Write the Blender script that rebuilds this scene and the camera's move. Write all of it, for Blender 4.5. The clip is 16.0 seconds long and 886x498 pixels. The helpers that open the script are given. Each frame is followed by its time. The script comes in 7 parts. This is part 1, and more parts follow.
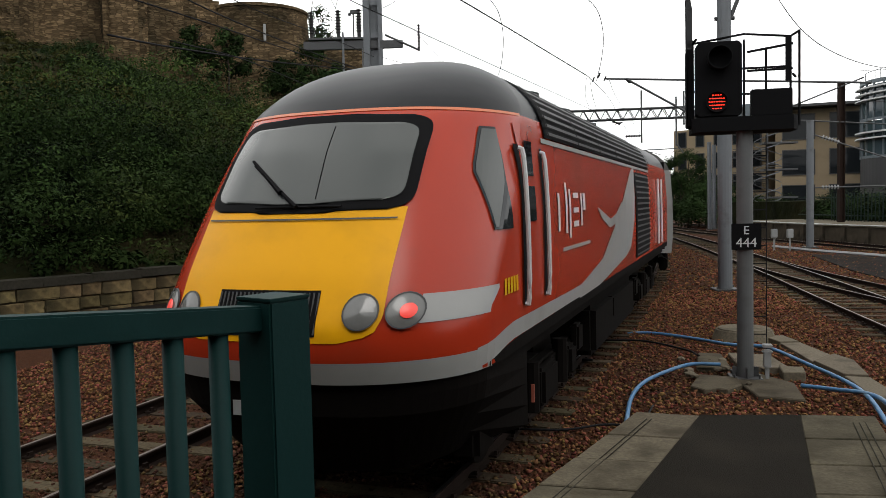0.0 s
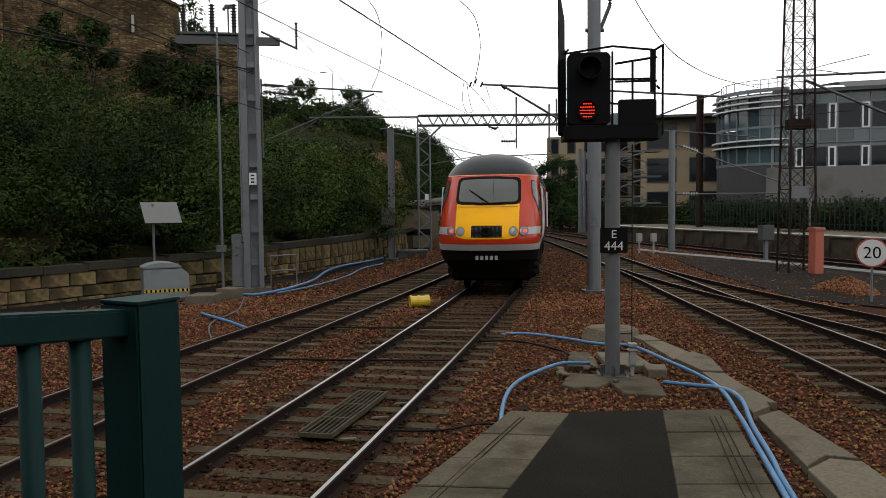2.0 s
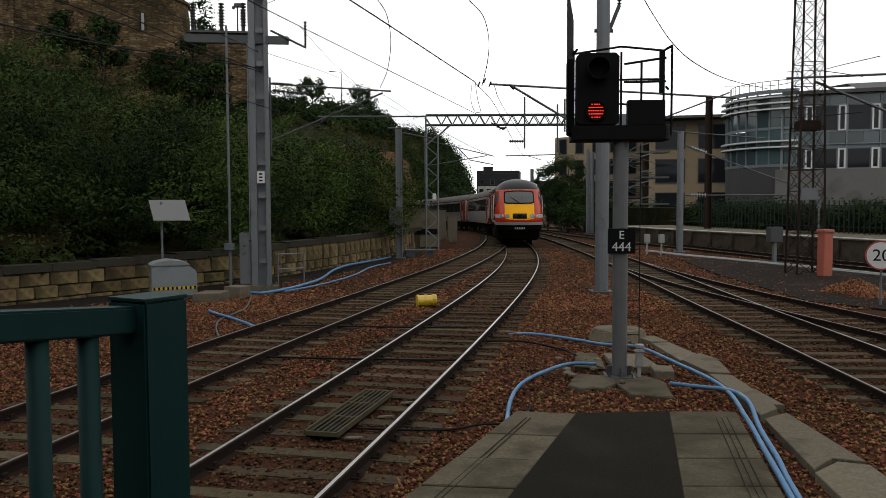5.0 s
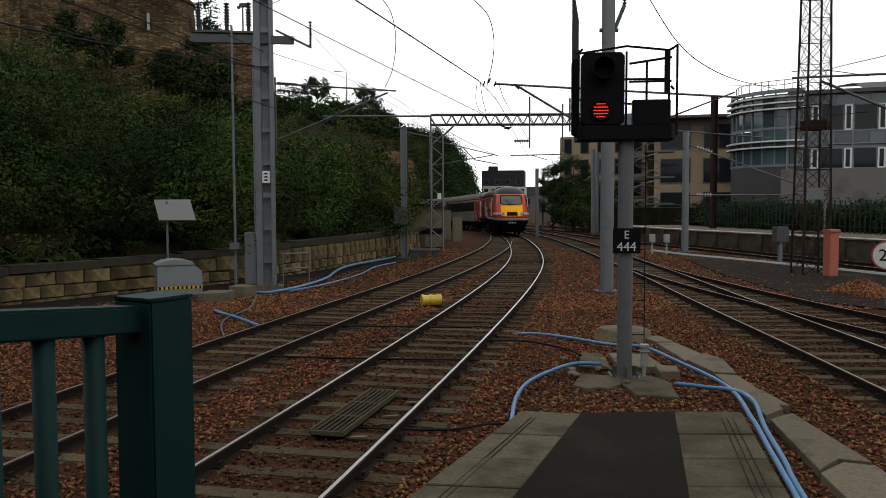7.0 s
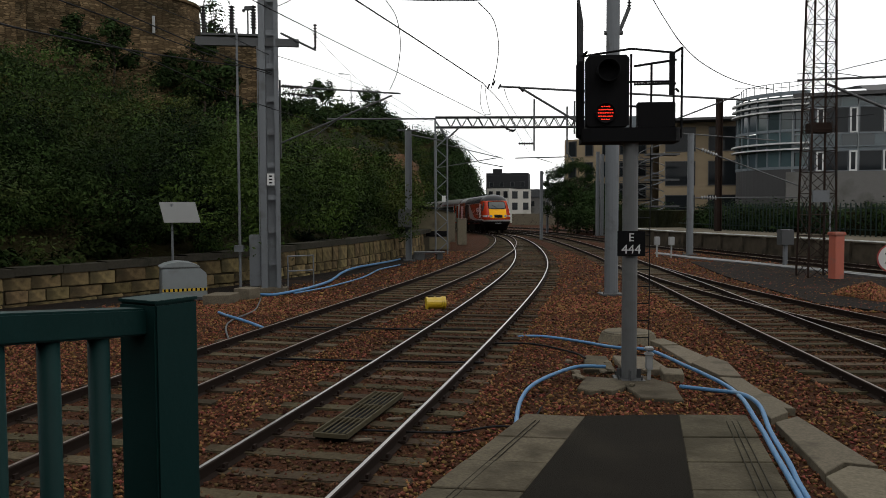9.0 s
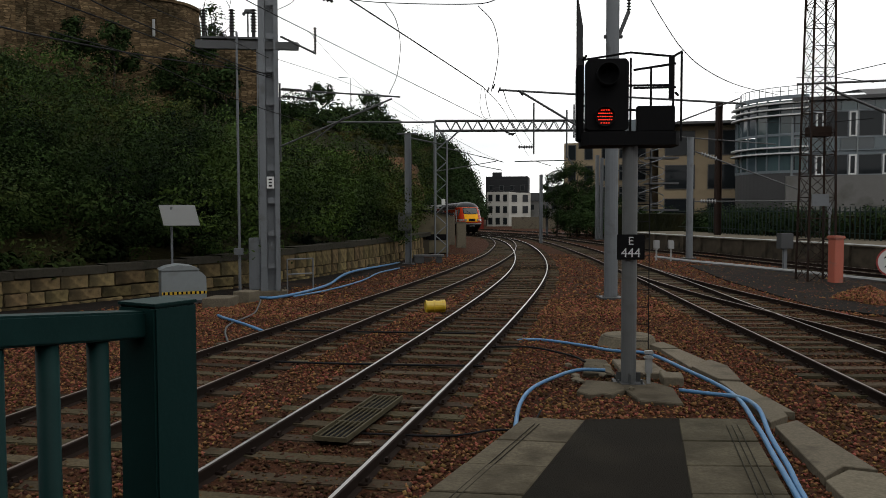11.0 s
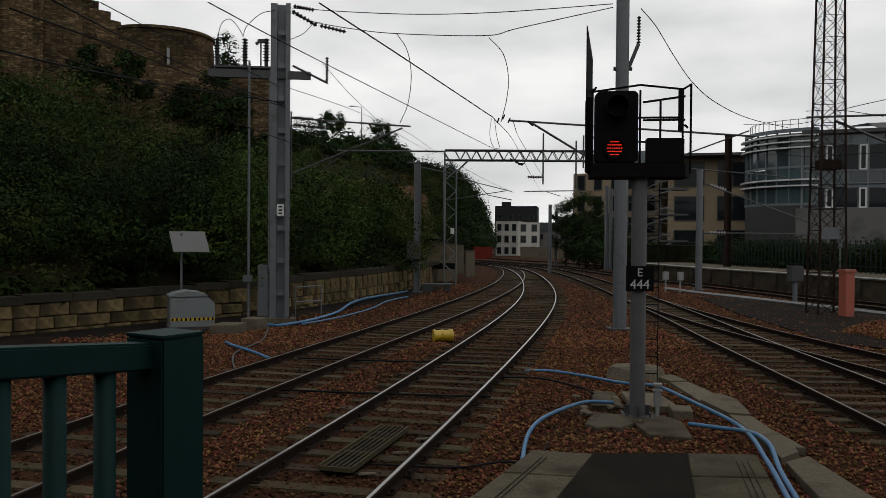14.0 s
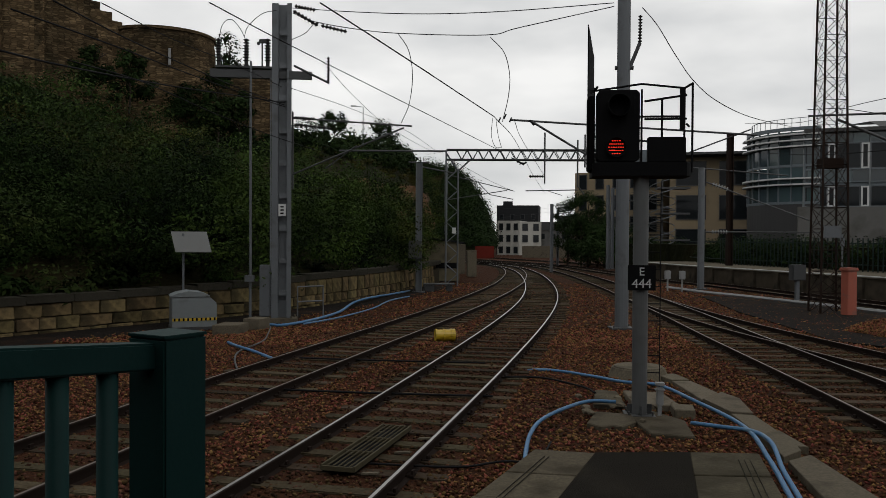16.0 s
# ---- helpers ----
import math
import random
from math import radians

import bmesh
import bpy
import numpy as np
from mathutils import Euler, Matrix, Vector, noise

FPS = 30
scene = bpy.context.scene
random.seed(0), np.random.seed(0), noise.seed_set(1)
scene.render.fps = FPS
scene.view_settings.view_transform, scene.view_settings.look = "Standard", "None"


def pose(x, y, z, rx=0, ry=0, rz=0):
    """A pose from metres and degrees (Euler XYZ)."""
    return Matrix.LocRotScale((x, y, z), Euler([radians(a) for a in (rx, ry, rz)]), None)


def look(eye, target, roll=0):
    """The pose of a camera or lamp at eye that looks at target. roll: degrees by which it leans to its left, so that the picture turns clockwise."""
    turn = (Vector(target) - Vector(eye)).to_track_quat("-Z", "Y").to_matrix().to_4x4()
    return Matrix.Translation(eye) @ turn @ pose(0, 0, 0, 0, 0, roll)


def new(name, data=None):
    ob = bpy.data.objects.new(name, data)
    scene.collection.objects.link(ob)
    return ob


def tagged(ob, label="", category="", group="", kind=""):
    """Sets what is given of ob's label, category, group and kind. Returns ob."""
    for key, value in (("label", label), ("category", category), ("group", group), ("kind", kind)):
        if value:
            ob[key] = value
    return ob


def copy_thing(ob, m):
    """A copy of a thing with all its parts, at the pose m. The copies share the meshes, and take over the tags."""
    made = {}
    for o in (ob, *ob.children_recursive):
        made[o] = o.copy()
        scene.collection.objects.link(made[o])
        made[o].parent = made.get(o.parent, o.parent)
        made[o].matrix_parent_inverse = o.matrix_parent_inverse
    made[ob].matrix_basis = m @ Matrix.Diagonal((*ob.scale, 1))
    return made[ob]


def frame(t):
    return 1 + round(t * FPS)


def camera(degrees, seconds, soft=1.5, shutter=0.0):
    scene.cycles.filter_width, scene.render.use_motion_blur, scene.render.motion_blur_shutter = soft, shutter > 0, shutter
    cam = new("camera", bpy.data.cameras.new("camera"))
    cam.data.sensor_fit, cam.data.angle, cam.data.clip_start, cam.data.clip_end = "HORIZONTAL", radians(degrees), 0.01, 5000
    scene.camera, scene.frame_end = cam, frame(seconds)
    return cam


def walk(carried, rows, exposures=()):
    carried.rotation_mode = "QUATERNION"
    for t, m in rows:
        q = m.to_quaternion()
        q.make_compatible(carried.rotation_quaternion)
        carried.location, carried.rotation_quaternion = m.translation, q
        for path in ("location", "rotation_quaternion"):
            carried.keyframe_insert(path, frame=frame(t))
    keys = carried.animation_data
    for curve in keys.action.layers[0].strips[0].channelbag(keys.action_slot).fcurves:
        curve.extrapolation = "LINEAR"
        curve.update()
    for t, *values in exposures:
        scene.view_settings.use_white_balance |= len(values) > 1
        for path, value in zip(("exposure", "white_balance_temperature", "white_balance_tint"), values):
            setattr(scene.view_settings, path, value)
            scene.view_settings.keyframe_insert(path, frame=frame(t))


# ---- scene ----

# ---- camera ----
cam = camera(56.8, 16.0, 0.85)
PATH = [
    (0.0, pose(0, 0, 2.5000, 86.872, 1.373, 7.641)),
    (0.5, pose(0, 0, 2.5000, 86.689, 0.989, 6.220)),
    (1.0, pose(0, 0, 2.5000, 86.598, 0.419, 3.097)),
    (1.5, pose(0, 0, 2.5000, 86.840, -0.059, 0.165)),
    (2.0, pose(0, 0, 2.5000, 86.862, 0.616, -0.873)),
    (2.5, pose(0, 0, 2.5000, 86.610, 0.389, -0.077)),
    (3.0, pose(0, 0, 2.5000, 86.800, 0.208, -0.787)),
    (3.5, pose(0, 0, 2.5000, 86.751, 0.276, -0.615)),
    (4.0, pose(0, 0, 2.5000, 86.908, 0.268, -0.593)),
    (6.5, pose(0, 0, 2.5000, 86.708, 0.200, 0.057)),
    (7.0, pose(0, 0, 2.5000, 86.818, 0.221, 0.000)),
    (7.5, pose(0, 0, 2.5000, 86.840, 0.161, 0.001)),
    (8.0, pose(0, 0, 2.5000, 86.797, 0.188, 0.114)),
    (8.5, pose(0, 0, 2.5000, 86.907, 0.216, 0.303)),
    (11.0, pose(0, 0, 2.5000, 87.228, 0.130, 0.284)),
    (11.5, pose(0, 0, 2.5000, 88.038, -0.183, 0.433)),
    (12.0, pose(0, 0, 2.5060, 88.535, -0.888, -0.018)),
    (12.5, pose(0, 0, 2.5115, 89.455, -0.488, 0.753)),
    (13.0, pose(0, 0, 2.5115, 89.445, -0.477, 0.574)),
    (13.5, pose(0, 0, 2.5115, 89.215, -0.568, 0.679)),
    (14.0, pose(0, 0, 2.5115, 89.232, -0.475, 0.906)),
    (14.5, pose(0, 0, 2.5115, 89.099, -0.421, 1.038)),
    (15.0, pose(0, 0, 2.5115, 88.973, -0.432, 0.836)),
    (15.5, pose(0, 0, 2.5115, 88.852, -0.300, 1.082)),
    (16.0, pose(0, 0, 2.5115, 89.202, -0.331, 1.026)),
]
EXPOSURES = [(0, 0.20), (1.5, 0.16), (2.1, -0.08), (3.0, -0.25), (10.9, -0.32), (11.5, -0.40), (12.0, -0.60), (12.5, -0.94), (16, -0.96)]
walk(cam, PATH, EXPOSURES)

# ---- world and light ----
world = bpy.data.worlds.new("overcast_sky")
scene.world = world
world.use_nodes = True
wn, wl = world.node_tree.nodes, world.node_tree.links
wn.clear()
w_out, w_bg = wn.new("ShaderNodeOutputWorld"), wn.new("ShaderNodeBackground")
w_sky = wn.new("ShaderNodeTexSky")
w_sky.sky_type, w_sky.sun_disc = "NISHITA", False
w_sky.sun_elevation, w_sky.sun_rotation = radians(42), radians(150)
w_gain = wn.new("ShaderNodeVectorMath")
w_gain.operation = "SCALE"
w_gain.inputs["Scale"].default_value = 0.10
w_co, w_map, w_noise, w_ramp, w_mix = (wn.new("ShaderNode" + k) for k in ("TexCoord", "Mapping", "TexNoise", "ValToRGB", "Mix"))
w_map.inputs["Scale"].default_value = (1.6, 1.6, 5.0)
w_noise.inputs["Scale"].default_value, w_noise.inputs["Detail"].default_value = 1.7, 5
w_ramp.color_ramp.elements[0].position, w_ramp.color_ramp.elements[0].color = 0.34, (1.22, 1.24, 1.25, 1)
w_ramp.color_ramp.elements[1].position, w_ramp.color_ramp.elements[1].color = 0.60, (1.86, 1.85, 1.82, 1)
w_mix.data_type = "RGBA"
w_mix.inputs[0].default_value = 0.95
wl.new(w_sky.outputs[0], w_gain.inputs[0])
wl.new(w_co.outputs["Generated"], w_map.inputs[0])
wl.new(w_map.outputs[0], w_noise.inputs["Vector"])
wl.new(w_noise.outputs["Fac"], w_ramp.inputs[0])
wl.new(w_gain.outputs[0], w_mix.inputs[6])
wl.new(w_ramp.outputs[0], w_mix.inputs[7])
wl.new(w_mix.outputs[2], w_bg.inputs[0])
wl.new(w_bg.outputs[0], w_out.inputs[0])
sun = new("sun", bpy.data.lights.new("sun", "SUN"))
sun.data.energy, sun.data.angle, sun.data.color = 0.7, radians(25), (1, 0.97, 0.92)
sun.matrix_world = look((0, 0, 60), (-25, 40, 0))


# ---- materials ----
def paint(name, c1, c2=None, rough=0.6, metal=0.0, fine=40.0, coarse=3.0, bump=0.15, stain=None, amount=0.5, island=0.0, spread=0.0, space="Object", emit=None, glow=0.0, thick=0.01, coat=0.0, stain_at=(0.55, 0.72), spec=None, stretch=None):
    m = bpy.data.materials.new(name)
    m.use_nodes = True
    n, l = m.node_tree.nodes, m.node_tree.links
    b = n["Principled BSDF"]
    b.inputs["Roughness"].default_value, b.inputs["Metallic"].default_value = rough, metal
    b.inputs["Coat Weight"].default_value = coat
    b.inputs["Specular IOR Level"].default_value = spec if spec is not None else 0.04 if rough > 0.68 and metal == 0 else 0.5
    c2 = c2 or tuple(v * 0.7 for v in c1)
    if not glow and not metal:
        c1, c2 = tuple(v * 0.84 for v in c1), tuple(v * 0.78 for v in c2)
        stain = stain and tuple(v * 0.82 for v in stain)
    co = n.new("ShaderNodeTexCoord")
    nf, nc = n.new("ShaderNodeTexNoise"), n.new("ShaderNodeTexNoise")
    nf.inputs["Scale"].default_value, nc.inputs["Scale"].default_value = fine, coarse
    nf.inputs["Detail"].default_value, nc.inputs["Detail"].default_value = 4, 5
    src = co.outputs[space]
    if stretch:
        mp = n.new("ShaderNodeMapping")
        mp.inputs["Scale"].default_value = stretch
        l.new(src, mp.inputs[0])
        src = mp.outputs[0]
    for k in (nf, nc):
        l.new(src, k.inputs["Vector"])
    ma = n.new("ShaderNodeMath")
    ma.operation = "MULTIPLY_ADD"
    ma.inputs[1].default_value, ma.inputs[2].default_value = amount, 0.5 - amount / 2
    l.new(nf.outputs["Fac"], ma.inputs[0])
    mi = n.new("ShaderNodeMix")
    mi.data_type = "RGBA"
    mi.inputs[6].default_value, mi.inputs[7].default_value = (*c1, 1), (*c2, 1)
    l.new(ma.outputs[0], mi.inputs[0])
    col = mi.outputs[2]
    if stain:
        rp, ms = n.new("ShaderNodeValToRGB"), n.new("ShaderNodeMix")
        ms.data_type = "RGBA"
        rp.color_ramp.elements[0].position, rp.color_ramp.elements[1].position = stain_at
        l.new(nc.outputs["Fac"], rp.inputs[0])
        l.new(rp.outputs[0], ms.inputs[0])
        l.new(col, ms.inputs[6])
        ms.inputs[7].default_value = (*stain, 1)
        col = ms.outputs[2]
    if island or spread:
        hv = n.new("ShaderNodeHueSaturation")
        src = n.new("ShaderNodeNewGeometry").outputs["Random Per Island"] if island else n.new("ShaderNodeObjectInfo").outputs["Random"]
        a = island or spread
        mr = n.new("ShaderNodeMapRange")
        mr.inputs[3].default_value, mr.inputs[4].default_value = 1 - a, 1 + a
        l.new(src, mr.inputs[0])
        l.new(mr.outputs[0], hv.inputs["Value"])
        mh = n.new("ShaderNodeMapRange")
        mh.inputs[3].default_value, mh.inputs[4].default_value = 0.5 - a * 0.05, 0.5 + a * 0.05
        wn_ = n.new("ShaderNodeTexWhiteNoise")
        wn_.noise_dimensions = "1D"
        l.new(src, wn_.inputs["W"])
        l.new(wn_.outputs["Value"], mh.inputs[0])
        l.new(mh.outputs[0], hv.inputs["Hue"])
        l.new(col, hv.inputs["Color"])
        col = hv.outputs[0]
    l.new(col, b.inputs["Base Color"])
    if bump:
        bp = n.new("ShaderNodeBump")
        bp.inputs["Strength"].default_value, bp.inputs["Distance"].default_value = bump, thick
        l.new(nf.outputs["Fac"], bp.inputs["Height"])
        l.new(bp.outputs[0], b.inputs["Normal"])
    if emit:
        b.inputs["Emission Color"].default_value, b.inputs["Emission Strength"].default_value = (*emit, 1), glow
    return m


M = {}
M["ballast"] = paint("ballast", (0.070, 0.028, 0.013), (0.018, 0.009, 0.006), 0.95, fine=26, coarse=0.5, bump=1.0, thick=0.05, stain=(0.030, 0.018, 0.012), amount=1.8)
M["stone_chip"] = paint("stone_chip", (0.172, 0.076, 0.036), (0.080, 0.038, 0.021), 0.9, fine=30, coarse=0.45, bump=0.2, island=0.8, stain=(0.058, 0.037, 0.024))
M["stone_dirty"] = paint("grimy_stone_chip", (0.088, 0.046, 0.024), (0.040, 0.024, 0.014), 0.9, fine=30, coarse=0.6, bump=0.2, island=0.75, stain=(0.020, 0.014, 0.010))
M["grit"] = paint("dark_grit", (0.017, 0.014, 0.012), (0.009, 0.008, 0.007), 0.95, fine=30, bump=0.6, thick=0.03, coarse=0.8, stain=(0.033, 0.019, 0.012))
M["sleeper"] = paint("weathered_sleeper", (0.074, 0.058, 0.036), (0.022, 0.017, 0.011), 0.9, fine=24, coarse=2, bump=0.5, spread=0.45, stain=(0.028, 0.019, 0.012), amount=1.5)
M["rail_rust"] = paint("rusty_rail", (0.02387, 0.01562, 0.01215), (0.01302, 0.009548, 0.008246), 0.75, fine=30, bump=0.2)
M["rail_top"] = paint("polished_rail", (0.34, 0.33, 0.32), (0.25, 0.235, 0.22), 0.28, 1.0, fine=60, bump=0.02)
M["rail_worn"] = paint("worn_rail_head", (0.22, 0.20, 0.185), (0.14, 0.12, 0.105), 0.32, 1.0, fine=40, bump=0.03)
M["rail_dull"] = paint("dull_rail_head", (0.13, 0.10, 0.08), (0.07, 0.05, 0.04), 0.45, 0.7, fine=30, bump=0.05)
M["concrete"] = paint("concrete_slab", (0.104, 0.088, 0.061), (0.052, 0.045, 0.032), 0.85, fine=45, coarse=3.0, bump=0.35, stain=(0.040, 0.034, 0.023), spread=0.18, amount=1.5, stain_at=(0.46, 0.68))
M["concrete_pale"] = paint("pale_concrete", (0.150, 0.128, 0.094), (0.080, 0.069, 0.051), 0.85, fine=30, coarse=2.0, bump=0.4, stain=(0.060, 0.052, 0.038), amount=1.5, spread=0.12)
M["tarmac"] = paint("tarmac", (0.0145, 0.0125, 0.0092), (0.009, 0.0078, 0.006), 0.9, fine=140, coarse=1.5, bump=0.7, stain=(0.018, 0.0155, 0.0115), amount=1.8)
M["grille_steel"] = paint("grimy_olive_steel", (0.085, 0.074, 0.046), (0.045, 0.038, 0.024), 0.75, fine=30, coarse=3, bump=0.2, stain=(0.034, 0.022, 0.012))
M["green_paint"] = paint("dark_green_paint", (0.0055, 0.028, 0.027), (0.0042, 0.021, 0.020), 0.55, fine=90, coarse=5, bump=0.06, stain=(0.008, 0.033, 0.031), spec=0.08)
M["galv"] = paint("galvanised_steel", (0.102, 0.112, 0.122), (0.074, 0.080, 0.088), 0.62, 0.2, fine=20, coarse=2.5, bump=0.05, stain=(0.062, 0.064, 0.066))
M["galv_dark"] = paint("dark_galvanised_steel", (0.0434, 0.04557, 0.04774), (0.03038, 0.03168, 0.03342), 0.6, 0.25, fine=20, bump=0.05)
M["post_grey"] = paint("grey_post_paint", (0.08715, 0.09112, 0.09277), (0.0675, 0.07087, 0.07312), 0.6, fine=25, coarse=3, bump=0.05, stain=(0.05625, 0.05625, 0.05512))
M["rusty"] = paint("rusty_steel", (0.02728, 0.01587, 0.0119), (0.01736, 0.0129, 0.01091), 0.8, fine=18, coarse=1.5, bump=0.15, stain=(0.0248, 0.02331, 0.02232))
M["black"] = paint("matt_black", (0.0072, 0.0072, 0.0078), (0.0048, 0.0048, 0.0054), 0.7, fine=50, bump=0.05)
M["wire"] = paint("dark_cable", (0.014, 0.014, 0.015), None, 0.7, bump=0, spec=0.05)
M["blue_hose"] = paint("blue_hose", (0.058, 0.165, 0.31), (0.042, 0.125, 0.245), 0.5, fine=12, coarse=2, bump=0.03, stain=(0.14, 0.23, 0.31), spec=0.3)
M["white"] = paint("white_enamel", (0.558, 0.567, 0.567), (0.45, 0.45, 0.45), 0.5, fine=20, bump=0.02)
M["offwhite"] = paint("dirty_white", (0.252, 0.258, 0.258), (0.18, 0.186, 0.186), 0.6, fine=9, coarse=2, bump=0.05, stain=(0.15, 0.144, 0.132))
M["cabinet_grey"] = paint("weathered_cabinet_grey", (0.165, 0.185, 0.190), (0.12, 0.135, 0.140), 0.6, fine=7, coarse=2.2, bump=0.05, stain=(0.11, 0.12, 0.12))
# pale grey base stands for the sky mirrored in the solar panel
M["panel_grey"] = paint("sky_pale_panel_glass", (0.125, 0.130, 0.128), (0.095, 0.098, 0.096), 0.5, fine=14, coarse=3, bump=0.03, stain=(0.105, 0.108, 0.105), stain_at=(0.3, 0.9))
M["yellow_plastic"] = paint("yellow_plastic", (0.496, 0.336, 0.016), (0.4, 0.264, 0.012), 0.4, fine=15, bump=0.03)
M["orange_pillar"] = paint("faded_orange_paint", (0.36, 0.090, 0.052), (0.29, 0.072, 0.044), 0.65, fine=12, coarse=3, bump=0.06, stain=(0.186, 0.0992, 0.0744))
M["stone"] = paint("sandstone_block", (0.200, 0.150, 0.074), (0.075, 0.057, 0.031), 0.92, fine=7, coarse=1.1, bump=0.6, spread=0.28, stain=(0.034, 0.029, 0.018), thick=0.03, amount=1.8, stain_at=(0.50, 0.70))
M["mortar"] = paint("dark_mortar", (0.050, 0.042, 0.028), (0.026, 0.022, 0.016), 0.95, fine=20, bump=0.4)
M["coping"] = paint("stone_coping", (0.050, 0.046, 0.036), (0.026, 0.024, 0.019), 0.9, fine=14, coarse=1.1, bump=0.3, stain=(0.020, 0.021, 0.015), amount=1.4)
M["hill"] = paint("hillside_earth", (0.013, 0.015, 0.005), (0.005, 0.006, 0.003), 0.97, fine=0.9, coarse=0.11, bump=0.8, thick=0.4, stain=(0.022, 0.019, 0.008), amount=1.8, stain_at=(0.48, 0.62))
M["rock"] = paint("reddish_rock", (0.120, 0.062, 0.030), (0.036, 0.024, 0.014), 0.95, fine=0.9, coarse=0.2, bump=1.0, thick=0.5, stain=(0.018, 0.020, 0.009), amount=1.8, stretch=(1, 1, 0.6))
# next three: strong mottle to near black paints shade gaps between clumps
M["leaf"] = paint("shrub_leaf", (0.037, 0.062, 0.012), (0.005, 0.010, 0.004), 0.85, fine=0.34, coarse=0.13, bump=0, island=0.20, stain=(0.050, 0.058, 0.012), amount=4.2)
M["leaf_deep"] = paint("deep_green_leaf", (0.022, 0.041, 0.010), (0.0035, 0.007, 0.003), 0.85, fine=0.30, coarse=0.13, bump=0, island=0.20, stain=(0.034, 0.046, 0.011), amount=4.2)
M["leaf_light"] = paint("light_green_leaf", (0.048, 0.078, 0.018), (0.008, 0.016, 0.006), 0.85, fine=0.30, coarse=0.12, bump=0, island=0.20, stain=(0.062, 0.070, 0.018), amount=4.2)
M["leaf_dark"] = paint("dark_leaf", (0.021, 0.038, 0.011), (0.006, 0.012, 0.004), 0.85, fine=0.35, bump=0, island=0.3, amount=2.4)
M["grass"] = paint("dry_grass", (0.058, 0.052, 0.015), (0.017, 0.020, 0.006), 0.9, fine=0.30, bump=0, island=0.25, amount=3.0)
M["bark"] = paint("bark", (0.05, 0.04, 0.03), (0.03, 0.025, 0.02), 0.95, fine=10, bump=0.5)
M["red_coat"] = paint("train_red", (0.39, 0.031, 0.009), (0.33, 0.026, 0.008), 0.24, fine=3, coarse=0.9, bump=0.012, stain=(0.27, 0.034, 0.014), spec=0.26)
M["yellow_coat"] = paint("train_yellow", (0.76, 0.36, 0.003), (0.70, 0.33, 0.003), 0.42, fine=4, coarse=1.5, bump=0.015, stain=(0.60, 0.29, 0.006), spec=0.10)
M["train_grey"] = paint("train_pale_grey", (0.306, 0.306, 0.2975), (0.2465, 0.2465, 0.238), 0.42, fine=6, coarse=1.2, bump=0.02, stain=(0.2125, 0.204, 0.187))
M["train_roof"] = paint("train_roof_black", (0.009, 0.010, 0.012), (0.006, 0.007, 0.008), 0.34, fine=5, coarse=1.1, bump=0.03, stain=(0.016, 0.016, 0.018), spec=0.06)
M["orange_line"] = paint("orange_line", (0.62, 0.14, 0.03), None, 0.4, bump=0)
M["under"] = paint("underframe_grime", (0.00672, 0.00546, 0.00462), (0.0042, 0.00336, 0.00294), 0.85, fine=9, bump=0.3)
M["dark_grey"] = paint("dark_grey", (0.031, 0.031, 0.03224), (0.0217, 0.0217, 0.02232), 0.6, fine=20, bump=0.05)
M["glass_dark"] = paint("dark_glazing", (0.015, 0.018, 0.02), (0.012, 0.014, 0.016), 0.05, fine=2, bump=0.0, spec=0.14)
# also serves as the painted pale reflection on the cab quarter windows
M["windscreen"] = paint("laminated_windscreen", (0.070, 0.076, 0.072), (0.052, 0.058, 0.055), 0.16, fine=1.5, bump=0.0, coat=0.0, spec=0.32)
M["glass_blue"] = paint("building_glazing", (0.050, 0.075, 0.082), (0.026, 0.042, 0.048), 0.05, fine=0.6, bump=0.0, spread=0.5, spec=0.45)
M["beige"] = paint("beige_stone_cladding", (0.265, 0.210, 0.138), (0.225, 0.178, 0.118), 0.85, fine=3, coarse=0.4, bump=0.05, stain=(0.19, 0.152, 0.102))
M["render_grey"] = paint("grey_render", (0.140, 0.138, 0.132), (0.105, 0.103, 0.098), 0.9, fine=4, coarse=0.4, bump=0.08, stain=(0.075, 0.073, 0.066))
M["clad_grey"] = paint("grey_cladding", (0.135, 0.160, 0.175), (0.105, 0.125, 0.140), 0.55, 0.0, fine=4, coarse=0.5, bump=0.03, spec=0.25)
M["slate"] = paint("dark_slate", (0.02604, 0.02691, 0.02864), (0.01736, 0.01823, 0.01953), 0.7, fine=3, coarse=0.5, bump=0.2)
M["white_render"] = paint("white_render", (0.42, 0.41, 0.37), (0.36, 0.35, 0.32), 0.85, fine=2, coarse=0.4, bump=0.05, stain=(0.31, 0.30, 0.27))
M["signal_red"] = paint("signal_led", (0.5, 0.02, 0.01), None, 0.4, bump=0, emit=(1.0, 0.03, 0.012), glow=1.7)
M["tail_red"] = paint("tail_lamp", (0.5, 0.03, 0.02), None, 0.3, bump=0, emit=(1.0, 0.10, 0.08), glow=0.4)
M["lamp_glass"] = paint("lamp_lens", (0.17, 0.17, 0.16), (0.10, 0.10, 0.10), 0.12, fine=20, bump=0.1, spec=0.5)
M["sign_red"] = paint("faded_sign_red", (0.30, 0.028, 0.022), (0.24, 0.024, 0.020), 0.5, fine=12, bump=0.02)
M["insulator"] = paint("dark_insulator", (0.012, 0.010, 0.010), None, 0.4, bump=0, spec=0.25)
M["fence_green"] = paint("green_fence", (0.008, 0.020, 0.017), (0.006, 0.015, 0.013), 0.6, fine=5, bump=0.03, spec=0.2)
